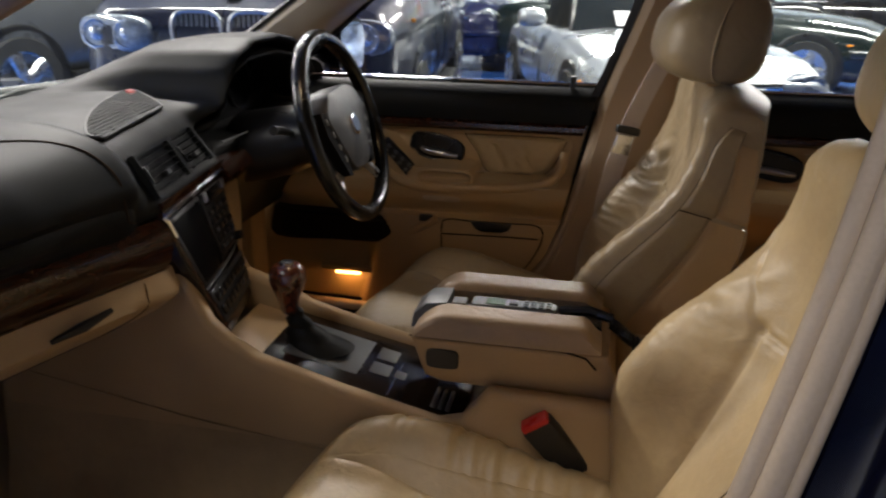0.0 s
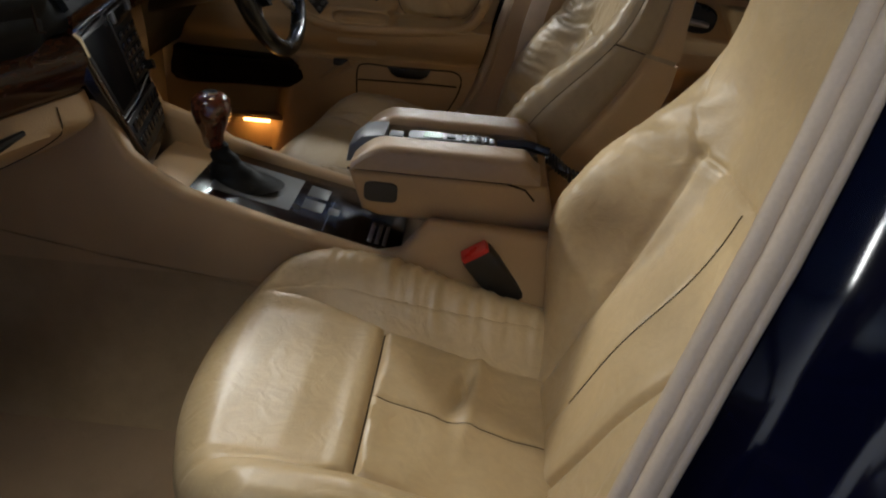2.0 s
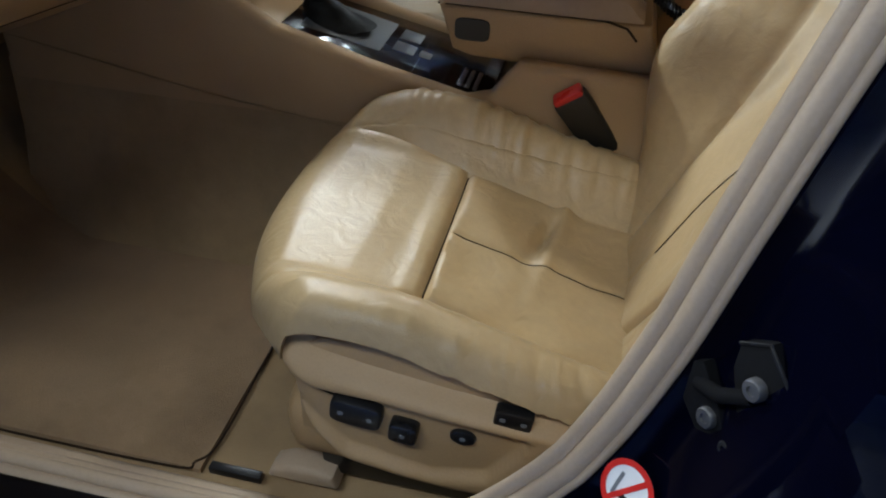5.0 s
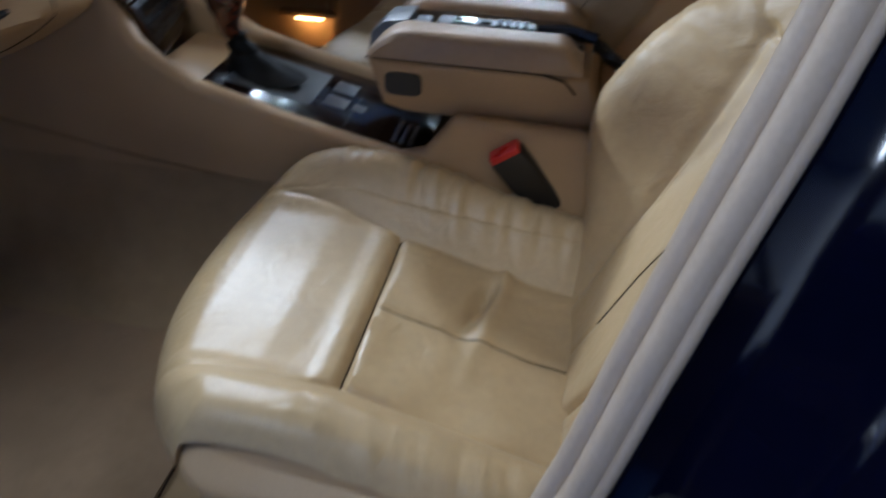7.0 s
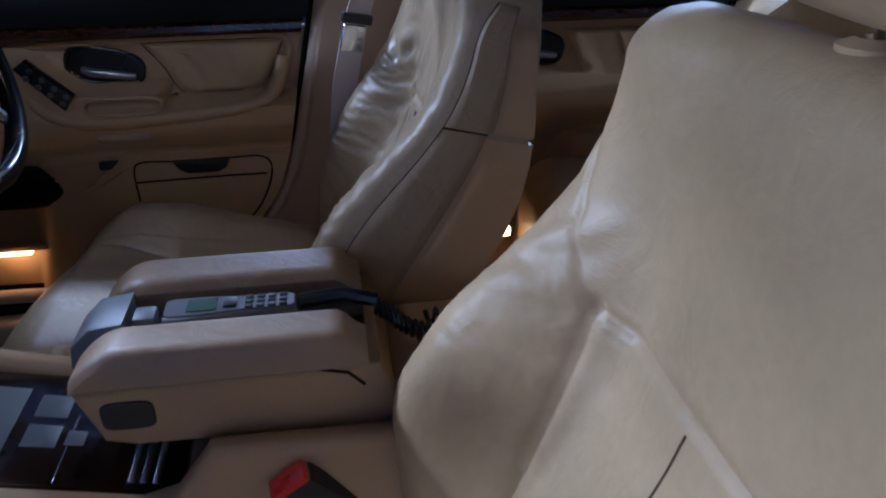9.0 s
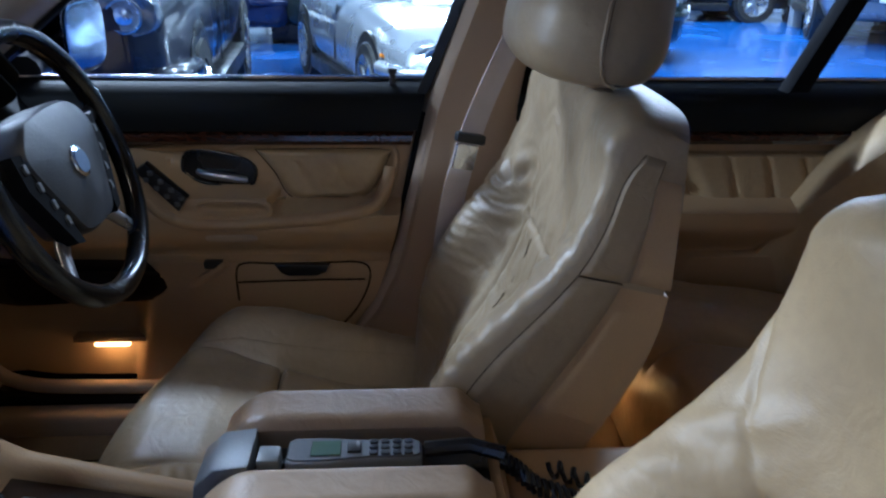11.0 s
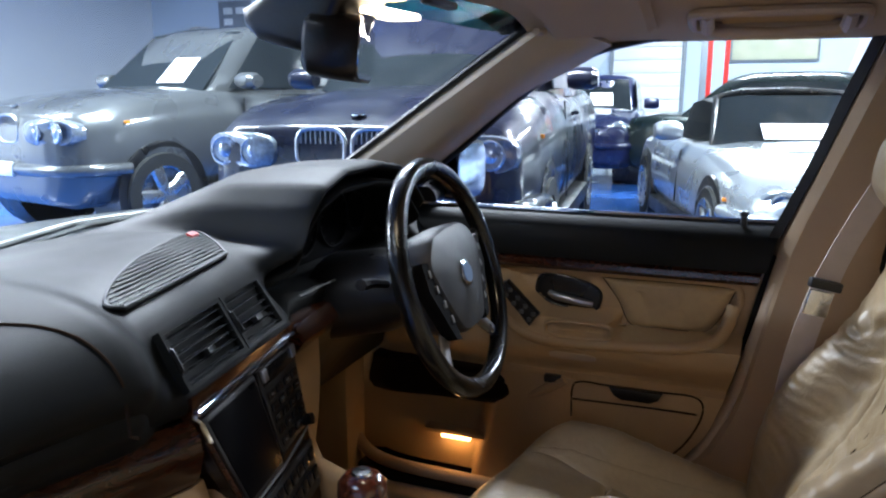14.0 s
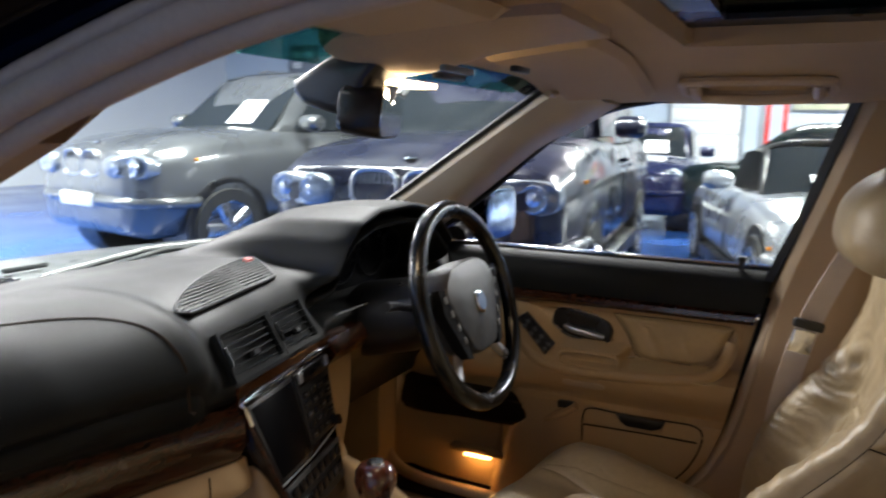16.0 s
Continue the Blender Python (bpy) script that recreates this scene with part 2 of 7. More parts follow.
RUBBER = mat("black_rubber", (0.006, 0.006, 0.007), 0.85, 0, 0.2, 9.0, 0.1, 300.0, 0, 0.08)
GLOSS_BLACK = mat("gloss_black_plastic", (0.008, 0.007, 0.008), 0.18, 0, 0.2, 9.0, 0.0, 200.0, 0.0, 0.35)
DEAD_SCREEN = mat("dead_screen", (0.003, 0.003, 0.004), 0.3, 0, 0.1, 9.0, 0.0, 200.0, 0.0, 0.03)
SLAT_GREY = mat("grille_slat_grey", (0.018, 0.019, 0.020), 0.55, 0, 0.1, 9.0, 0.1, 300.0)
VENT_GREY = mat("vent_slat_black", (0.020, 0.021, 0.023), 0.55, 0, 0.1, 9.0, 0.1, 300.0, 0, 0.15)
GREY = mat("grey_plastic", (0.16, 0.17, 0.18), 0.4, 0, 0.1, 12.0, 0.1, 300.0)
WOOD = wood_mat("burr_walnut", (0.018, 0.006, 0.003), (0.062, 0.020, 0.008))
PLATE_WOOD = wood_mat("near_black_walnut", (0.005, 0.0025, 0.002), (0.016, 0.006, 0.004))
KNOB_WOOD = mat("red_brown_wood", (0.07, 0.018, 0.008), 0.15, 0, 0.35, 60.0, 0.0, 120.0, 0.9)
CARPET = mat("tan_carpet", (0.46, 0.32, 0.17), 0.95, 0, 0.14, 5.0, 0.9, 700.0, 0, 0.15, (0.18, 0.115, 0.058), 0.5, sheen=0.1)
# mat pile: dirt stains, and a base below CARPET for its weaker lamp light
SHADED_MAT_PILE = mat("shaded_tan_mat_pile", (0.40, 0.27, 0.155), 0.95, 0, 0.16, 4.0, 0.9, 650.0, 0, 0.15, (0.11, 0.07, 0.037), 0.6, sheen=0.1)
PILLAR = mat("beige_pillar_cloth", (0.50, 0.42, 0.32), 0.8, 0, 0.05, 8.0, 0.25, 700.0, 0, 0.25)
# near front pillar: warm dome light is put into this browner cloth colour
WARM_LIT_PILLAR = mat("warm_lit_pillar_cloth", (0.46, 0.315, 0.185), 0.8, 0, 0.05, 8.0, 0.25, 700.0, 0, 0.2)
POST_TRIM = mat("brown_beige_post_trim", (0.39, 0.275, 0.17), 0.6, 0, 0.06, 7.0, 0.15, 500.0, 0, 0.3)
CLOTH = mat("beige_headliner", (0.46, 0.345, 0.225), 0.9, 0, 0.05, 6.0, 0.4, 900.0, 0, 0.2)
BELT = mat("beige_webbing", (0.56, 0.48, 0.43), 0.7, 0, 0.06, 30.0, 0.5, 900.0)
CHROME = mat("chrome", (0.78, 0.79, 0.8), 0.1, 1.0, 0.03, 20.0, 0.0, 100.0, rvar=0.04)
STEEL = mat("dull_steel", (0.42, 0.42, 0.43), 0.35, 1.0, 0.08, 30.0, 0.1, 300.0)
RED = mat("red_plastic", (0.55, 0.02, 0.015), 0.35, 0, 0.08, 40.0, 0.0, 200.0)
WHITE = mat("white_plastic", (0.75, 0.75, 0.74), 0.4, 0, 0.04, 20.0, 0.0, 200.0)
THREAD = mat("dark_brown_thread", (0.035, 0.022, 0.014), 0.95, 0, 0.1, 50.0, 0.2, 900.0, 0, 0.1)
NAVY = mat("navy_paint", (0.0007, 0.0009, 0.0045), 0.08, 0.0, 0.1, 4.0, 0.0, 100.0, 0.0, 0.12, rvar=0.03)
LCD = mat("green_lcd", (0.10, 0.16, 0.10), 0.2, 0, 0.05, 20.0, 0.0, 100.0, 0.5)
PANE = pane_mat("clear_pane")
TINT = pane_mat("green_tinted_pane", (0.25, 0.55, 0.5), 0.08)
LAMP_WARM = lit_mat("warm_lamp_lens", (1.0, 0.72, 0.42), 14.0)
LAMP_AMBER = lit_mat("amber_lamp_lens", (1.0, 0.55, 0.2), 9.0)

# ---- the hall ----
FLOOR = mat("blue_floor_paint", (0.025, 0.095, 0.34), 0.22, 0, 0.12, 1.2, 0.1, 40.0, 0.3, 0.5, (0.02, 0.06, 0.22), 0.4)
WALL = mat("pale_blue_wall_paint", (0.55, 0.62, 0.70), 0.7, 0, 0.05, 1.5, 0.2, 60.0, 0, 0.3, (0.42, 0.48, 0.56), 0.3)
WHITE_WALL = mat("white_panel_paint", (0.82, 0.82, 0.82), 0.6, 0, 0.03, 1.5, 0.1, 60.0)
STEEL_GREY = mat("grey_steel_paint", (0.22, 0.24, 0.27), 0.5, 0, 0.1, 4.0, 0.1, 80.0)

single("floor", box(-14, 14, -8, 16, -0.2, 0.0, 0), FLOOR, "glossy blue painted concrete showroom floor", "floor", kind="structure")
single("ceiling", box(-14, 14, -8, 16, 4.5, 4.6, 0), STEEL_GREY, "dark grey flat hall ceiling", "ceiling", kind="structure")
single("wall_north", box(-14, 14, 15.0, 15.2, 0, 4.5, 0), WALL, "pale blue painted hall wall", "wall", kind="structure")
single("wall_south", box(-14, 14, -8.2, -8.0, 0, 4.5, 0), WALL, "pale blue painted hall wall", "wall", kind="structure")
single("wall_west", box(-14.2, -14, -8, 15.2, 0, 4.5, 0), WHITE_WALL, "white painted hall wall", "wall", kind="structure")
single("wall_east", box(14, 14.2, -8, 15.2, 0, 4.5, 0), WALL, "pale blue painted hall wall", "wall", kind="structure")
door = thing("door_1", (-1.9, 14.95, 0), "tall white roller door in the hall wall", "door", kind="structure")
for k in range(16):
    part("slat", box(-2.55, -1.25, 14.93, 14.99, 0.02 + k * 0.25, 0.262 + k * 0.25, 0.01), WHITE_WALL, door)
for dx in (-2.62, -1.25):
    part("door_frame", box(dx, dx + 0.07, 14.9, 14.99, 0, 4.1, 0.006), STEEL_GREY, door)
board = thing("notice_board", (0.4, 14.97, 1.8), "pale yellow notice board on the hall wall", "board")
part("panel", box(-0.35, 1.1, 14.93, 14.99, 1.75, 2.35, 0.006), mat("pale_yellow_board", (0.55, 0.55, 0.40), 0.7), board)
part("board_frame", box(-0.39, 1.14, 14.95, 14.995, 1.71, 2.39, 0.006), STEEL_GREY, board)
sign = thing("wall_sign", (-11.5, 14.95, 2.6), "dark square sign with pale bars on the wall", "sign")
part("panel", box(-11.95, -11.05, 14.94, 14.99, 2.35, 3.25, 0.01), STEEL_GREY, sign)
for a, b, c, d in ((-11.8, -11.55, 2.95, 3.1), (-11.45, -11.2, 2.95, 3.1), (-11.8, -11.55, 2.7, 2.85), (-11.45, -11.15, 2.5, 2.6)):
    part("bar", box(a, b, 14.925, 14.938, c, d, 0.003), WHITE, sign)
for px in (-0.75, 6.4):
    single("wall_post", box(px, px + 0.16, 11.9, 12.06, 0, 4.5, 0.01), STEEL_GREY, "grey steel roof post standing in the hall", "post", "hall posts", "structure")
for px in (-0.6, -0.36):
    rail = thing("stanchion", (px, 11.6, 0), "red round safety post standing on the floor", "post", "red safety posts")
    part("pole", tube([(px, 11.6, 0.01), (px, 11.6, 2.1)], 0.035, 12), RED, rail)
    part("base_plate", turned([(0.001, 0), (0.13, 0), (0.13, 0.012), (0.001, 0.012)], 20, "z", (px, 11.6, 0)), STEEL_GREY, rail)
ext = thing("fire_extinguisher", (6.3, 11.85, 0.9), "red fire extinguisher with white label on a post", "extinguisher")
part("cylinder", turned([(0.001, 0.8), (0.075, 0.8), (0.085, 0.83), (0.085, 1.22), (0.05, 1.3), (0.02, 1.34), (0.001, 1.34)], 16, "z", (6.3, 11.8, 0)), RED, ext)
part("nozzle", tube([(6.3, 11.8, 1.34), (6.3, 11.75, 1.38), (6.3, 11.68, 1.33)], 0.015, 8), BLACK, ext)
part("paper_label", turned([(0.0865, 0.95), (0.0865, 1.12)], 16, "z", (6.3, 11.8, 0)), WHITE, ext)
for lx, ly in ((-7.0, 3.2), (-2.8, 3.7), (2.5, 6.0), (-0.2, 10.6), (4.5, 11.0), (-10.5, -1.0), (-0.8, -2.9)):
    fit = thing("ceiling_light", (lx, ly, 4.3), "long white fluorescent fitting under the ceiling", "light", "hall lights")
    part("housing", box(lx - 1.55, lx + 1.55, ly - 0.28, ly + 0.28, 4.3, 4.5, 0.02), WHITE, fit)

# ---- the saloon's shell ----
# the door opening's edge (x, z) up the front pillar, along the roof, down the middle pillar and back along the sill
TOP_FAR = [(-0.90, 0.60), (-0.90, 0.80), (-0.84, 0.945), (-0.613, 1.11), (-0.50, 1.20), (-0.406, 1.265), (-0.30, 1.303), (-0.16, 1.322), (0.0, 1.328), (0.10, 1.322)]
TOP_NEAR = [(-0.90, 0.60), (-0.90, 0.77), (-0.84, 0.868), (-0.613, 1.03), (-0.50, 1.118), (-0.406, 1.182), (-0.322, 1.227), (-0.257, 1.257), (-0.16, 1.290), (-0.03, 1.310), (0.09, 1.317)]
REAR_NEAR = [(0.176, 1.27), (0.163, 1.18), (0.142, 1.09), (0.122, 1.02), (0.102, 0.955), (0.070, 0.85), (0.045, 0.747), (0.018, 0.655), (-0.022, 0.565), (-0.088, 0.47), (-0.18, 0.395), (-0.32, 0.375), (-0.6, 0.375), (-0.80, 0.385), (-0.88, 0.45)]
REAR_FAR = [(0.135, 1.28), (0.112, 1.18), (0.085, 1.09), (0.040, 1.02), (0.0, 0.93), (-0.028, 0.85), (-0.055, 0.747), (-0.078, 0.655), (-0.11, 0.575), (-0.16, 0.49), (-0.22, 0.425), (-0.36, 0.405), (-0.6, 0.405), (-0.80, 0.415), (-0.88, 0.47)]
OPENING = {-1: spline(TOP_NEAR + REAR_NEAR, 6), 1: spline(TOP_FAR + REAR_FAR, 6)}


def edge_y(z):
    """Half width of the shell at the opening's edge: the sides lean in above the belt line."""
    return interp(z, [(0.38, 0.685), (0.45, 0.715), (0.60, 0.745), (0.95, 0.745), (1.10, 0.70), (1.25, 0.655), (1.34, 0.615)])


def side_y(x, z, side):
    """The same for one side: by the open door the middle pillar leans in more."""
    if side > 0:
        return edge_y(z)
    near = interp(z, [(0.38, 0.712), (0.45, 0.727), (0.60, 0.742), (0.75, 0.742), (0.85, 0.731), (0.955, 0.708), (1.02, 0.688), (1.10, 0.662), (1.25, 0.615), (1.34, 0.585)])
    return edge_y(z) + (near - edge_y(z)) * (smooth(-0.10, 0.10, x) if z > 0.6 else 1.0)


shell = thing("car_body", (0, 0, 0.2), "dark navy saloon car body with one door open", "car", kind="structure")


def ring_strip(outline, ins, name, material, side, label=""):
    """A strip along the opening's edge; ins lists (outward from the opening, sideways) of its section."""
    pts = [Vector((x, 0, z)) for x, z in outline]
    n = len(pts)
    rings = []
    for i in range(n):
        t = (pts[(i + 1) % n] - pts[i - 1]).normalized()
        o = Vector((-t.z, 0, t.x))
        ring = []
        slim = side < 0 and pts[i].z > 0.80
        more = smooth(-0.02, 0.10, pts[i].x)
        for a, b in ins:
            if slim:
                a, b = min(a, 0.034 + 0.1 * more), min(b, 0.031 + 0.1 * more)
            q = pts[i] + o * a
            ring.append((q.x, side * (side_y(pts[i].x, pts[i].z, side) + b), q.z))
        rings.append(ring)
    rings.append(rings[0])
    bm = loft(rings, caps=False)
    bmesh.ops.remove_doubles(bm, verts=bm.verts, dist=1e-5)
    return part(name, bm, material, shell, label)


def arc(cx, cy, r, a0, a1, n=6):
    return [(cx + r * math.cos(radians(a0 + (a1 - a0) * k / (n - 1))), cy + r * math.sin(radians(a0 + (a1 - a0) * k / (n - 1)))) for k in range(n)]


# seal: a soft bulb outside and a flocked roll inside it
for side in (-1, 1):
    line = OPENING[side]
    if side < 0:
        ring_strip(line, arc(-0.0015, -0.020, 0.0078, 0, 330, 14), "bulb_seal", SEAL, side, "soft beige rubber door seal")
        ring_strip(line, arc(0.0075, -0.0095, 0.0088, 0, 330, 14), "bulb_seal", SEAL, side, "soft beige rubber door seal")
        ring_strip(line, arc(0.0155, -0.0035, 0.0042, 0, 330, 12), "seal_bead", SEAL, side, "thin beige bead of the door seal")
        ring_strip(line, arc(0.0125, -0.0325, 0.0105, 0, 330, 14), "seal_lip", SEAL, side, "beige flocked seal lip")
    else:
        ring_strip(line, arc(0.022, 0.006, 0.014, 0, 330, 12), "bulb_seal", SEAL, side, "soft beige rubber door seal")
    # painted metal frame outside the seal
    ring_strip(line, [(p, q + (0.05 if side > 0 else 0.0)) for p, q in [(0.013, -0.010), (0.020, -0.002), (0.030, 0.010), (0.040, 0.026), (0.050, 0.060), (0.060, 0.095), (0.085, 0.118), (0.12, 0.128), (0.12, 0.05), (0.03, -0.014)]], "painted_frame", NAVY, side, "navy painted metal door frame")
# inner trim of the pillars and roof rails
# the windscreen's side edge: x, y and z along the pillar
SCREEN_EDGE = (((0, -1.02), (0.2, -0.838), (0.5, -0.638), (0.8, -0.466), (1, -0.39)), ((0, 0.69), (0.2, 0.645), (0.5, 0.595), (0.8, 0.545), (1, 0.53)), ((0, 0.955), (0.2, 1.07), (0.5, 1.195), (0.8, 1.299), (1, 1.345)))
FAR_POST = [(0.34, -0.285), (0.44, -0.205), (0.50, -0.138), (0.56, -0.094), (0.645, -0.065), (0.83, -0.028), (0.96, 0.0), (1.10, 0.048), (1.322, 0.120), (1.36, 0.13)]


def pillar(side):
    # front pillar: from the dash up to the roof's front edge
    rings = []
    for k in range(13):
        u = k / 12
        ox = interp(u, [(0, -0.86), (0.35, -0.66), (0.7, -0.47), (1, -0.31)])
        oz = interp(u, [(0, 0.93), (0.35, 1.08), (0.7, 1.222), (1, 1.30)]) if side > 0 else interp(ox, TOP_NEAR[2:])
        gx, gy, gz = (interp(u, c) for c in SCREEN_EDGE)
        oy = edge_y(oz) - 0.036
        ring = [(ox + 0.006, oy + 0.055, oz - 0.004), (ox, oy, oz), (ox - 0.006, oy - 0.022, oz + 0.001), (ox + (gx - ox) * 0.3, oy + (gy - oy) * 0.45 - 0.020, oz + (gz - oz) * 0.2), (ox + (gx - ox) * 0.6, oy + (gy - oy) * 0.75 - 0.018, oz + (gz - oz) * 0.55), (gx + 0.018, gy - 0.012, gz - 0.010),
                (gx + 0.004, gy - 0.002, gz), (gx - 0.02, gy + 0.025, gz + 0.004), (gx + 0.03, oy - 0.004, gz - 0.004), (ox - 0.02, oy - 0.004, oz + 0.03)]
        if side < 0:       # a thicker roll on the open side
            sx, sy, sz = interp(u, [(0, -0.81), (0.35, -0.60), (0.7, -0.43), (1, -0.27)]), interp(u, [(0, 0.64), (0.35, 0.60), (0.7, 0.57), (1, 0.565)]), interp(u, [(0, 0.985), (0.35, 1.124), (0.7, 1.217), (1, 1.283)])
            ring = [(ox, oy, oz), (ox + 0.002, oy - 0.018, oz), (sx + 0.004, sy + 0.022, sz - 0.006), (sx, sy, sz), (sx - 0.03, sy - 0.008, sz + 0.022), (gx + 0.01, gy - 0.01, gz), (gx - 0.02, gy + 0.025, gz + 0.004), (gx + 0.03, oy - 0.004, gz - 0.004), (ox - 0.02, oy - 0.004, oz + 0.03)]
        rings.append([(x, side * y, z) for x, y, z in ring])
    # the open side takes the cloth with warm lamp light in its colour
    part("front_pillar_trim", loft(rings), PILLAR if side > 0 else WARM_LIT_PILLAR, shell, "smooth beige front pillar trim")
    if side > 0:
        part("trim_badge", box(-0.515, -0.485, 0.575, 0.595, 1.235, 1.25, 0.003), SEAL, shell)
    # black edge of the windscreen beside the pillar
    line = [(interp(u, SCREEN_EDGE[0]) - 0.004, side * (interp(u, SCREEN_EDGE[1]) - 0.002), interp(u, SCREEN_EDGE[2]) + 0.002) for u in (0, 0.25, 0.5, 0.75, 1)]
    part("screen_rubber", tube(line, 0.007, 8), BLACK, shell)
    # outer face of the front pillar
    rings = []
    for k in range(9):
        u = k / 8
        ox, oz = interp(u, [(0, -0.86), (0.35, -0.66), (0.7, -0.47), (1, -0.31)]), interp(u, [(0, 0.95), (0.35, 1.10), (0.7, 1.235), (1, 1.325)])
        oy = edge_y(oz)
        rings.append([(ox, side * (oy + 0.012), oz), (ox - 0.03, side * (oy + 0.055), oz + 0.03), (ox - 0.07, side * (oy + 0.045), oz + 0.045), (ox - 0.10, side * (oy - 0.01), oz + 0.04), (ox - 0.09, side * (oy - 0.02), oz + 0.03)])
    part("front_pillar_skin", loft(rings), NAVY, shell)
    # middle pillar trim behind the opening
    rings = []
    for k in range(15):
        z = 0.40 + k * (1.335 - 0.40) / 14
        x = interp(z, [(b, a) for a, b in REAR_NEAR[:10]][::-1]) + 0.026 if side < 0 else interp(z, FAR_POST)
        w = interp(z, [(0.40, 0.34), (0.7, 0.25), (0.95, 0.16), (1.2, 0.13), (1.34, 0.15)])
        y = side_y(x, z, side)
        ring = [(x, y - 0.03, z), (x + 0.004, y - 0.036, z), (x + 0.03, y - 0.05, z), (x + w - 0.03, y - 0.05, z), (x + w, y - 0.03, z), (x + w, y - 0.03, z), (x + 0.01, y - 0.025, z)]
        if side > 0:
            ring = [(x - 0.010, y + 0.045, z), (x - 0.002, y + 0.03, z), (x + 0.003, y + 0.004, z), (x + 0.022, y - 0.014, z), (x + w - 0.03, y - 0.018, z), (x + w, y, z), (x + w, y + 0.03, z), (x + 0.01, y + 0.04, z)]
        rings.append([(a, side * b, c) for a, b, c in ring])
    part("middle_pillar_trim", loft(rings), POST_TRIM if side > 0 else SEAL, shell, "beige moulded middle pillar trim")
    rings = []
    for k in range(15):
        z = 0.36 + k * (1.36 - 0.36) / 14
        x = interp(z, [(b, a) for a, b in (REAR_NEAR if side < 0 else REAR_FAR)[:10]][::-1]) + 0.045
        y = side_y(x, z, side)
        wide = 0.3 if side < 0 else interp(z, [(0.90, 0.3), (0.98, 0.135)])
        ring = [(x, y + 0.02, z), (x + 0.008, y + 0.05, z), (x + 0.03, y + 0.085, z), (x + 0.05, y + 0.115, z), (x + 0.12, y + 0.13, z), (x + wide, y + 0.13, z), (x + wide, y + 0.04, z), (x + 0.02, y + 0.0, z)]
        rings.append([(a, side * b, c) for a, b, c in ring])
    part("middle_pillar_skin", loft(rings), NAVY, shell, "navy painted middle pillar")


for side in (-1, 1):
    pillar(side)
    # sill: carpeted top trim and black outer tread plate
    part("sill_trim", box(-0.92, 0.22, min(side * 0.645, side * 0.70), max(side * 0.645, side * 0.70), 0.30, 0.350, 0.014, 3), SEAL, shell, "worn beige sill trim")
    part("sill_plate", box(-0.92, 0.22, min(side * 0.70, side * 0.80), max(side * 0.70, side * 0.80), 0.28, 0.372, 0.012, 3), GLOSS_BLACK, shell, "gloss black sill plate")
    part("sill_skin", box(-0.95, 1.0, min(side * 0.80, side * 0.89), max(side * 0.80, side * 0.89), 0.20, 0.37, 0.03, 3), NAVY, shell)
    part("roof_rail_skin", loft([[(x, side * 0.64, 1.35), (x, side * 0.70, 1.345), (x, side * 0.70, 1.37), (x, side * 0.60, 1.42), (x, side * 0.56, 1.42)] for x in (-0.42, 0.0, 0.6, 1.3)]), NAVY, shell)
    # rear flank above the belt: window rubbers
    part("front_wing_skin", box(-1.95, -0.93, min(side * 0.80, side * 0.90), max(side * 0.80, side * 0.90), 0.30, 0.79, 0.04, 3), NAVY, shell)
# bright block letters on the sill are drawn as plain bars
for k, (a, b) in enumerate(((-0.415, -0.395), (-0.388, -0.366), (-0.36, -0.335))):
    part("script_bar", prism([(a, -0.722), (a + 0.008, -0.748), (b + 0.006, -0.748), (b, -0.722)], "z", 0.3715, 0.3735, 0.0005, 1), CHROME, shell, "chrome script bar on the sill plate")
part("tread_strip", box(-0.325, 0.0, -0.75, -0.735, 0.3715, 0.375, 0.001), CHROME, shell, "bright metal tread strip")

# roof
part("roof_skin", sheet(lambda u, v: (-0.50 + 2.0 * u, -0.62 + 1.24 * v, 1.425 - 0.05 * (2 * v - 1) ** 2 - 0.05 * (2 * u - 1) ** 4), 13, 13, (0, 0, -0.008)), NAVY, shell)
HEAD = 1.375


def roof_z(x, y):
    """Underside of the lining: domed, falling to the screen and to the rails."""
    return HEAD - 0.055 * smooth(0.28, 0.66, abs(y)) - (0.016 + 0.012 * smooth(0.0, 0.13, y) - 0.020 * smooth(0.30, 0.50, y)) * smooth(-0.22, -0.50, x) - 0.045 * max(0.0, (x - 0.5)) - 0.010 * (y / 0.5) ** 2


def lining(u, v):
    y = -0.66 + 1.32 * v
    front = -0.50 + 0.07 * smooth(0.15, 0.45, y)
    x = front + (1.45 - front) * u
    return (x, y, roof_z(x, y))


SUN = (-0.135, 0.36, -0.27, 0.27)   # the sunroof's frame: x from, to, y from, to
bm = bmesh.new()
NU, NV = 66, 45
vs = [[bm.verts.new(lining(i / (NU - 1), j / (NV - 1))) for j in range(NV)] for i in range(NU)]
for i in range(NU - 1):
    for j in range(NV - 1):
        c = [(vs[i + a][j + b].co) for a, b in ((0, 0), (1, 1))]
        mx, my = (c[0].x + c[1].x) / 2, (c[0].y + c[1].y) / 2
        if not (SUN[0] < mx < SUN[1] and SUN[2] < my < SUN[3]):
            bm.faces.new((vs[i][j], vs[i + 1][j], vs[i + 1][j + 1], vs[i][j + 1]))
up = bmesh.ops.extrude_face_region(bm, geom=bm.faces[:])
for q in up["geom"]:
    if isinstance(q, bmesh.types.BMVert):
        q.co.z += 0.018
single("ceiling_lining", bm, CLOTH, "beige cloth roof lining with sunroof opening", "roof lining", kind="structure")
sun = thing("sunroof", (0.1, 0, 1.38), "dark tinted glass sunroof with blind half back", "sunroof")
x0, x1, y0, y1 = SUN
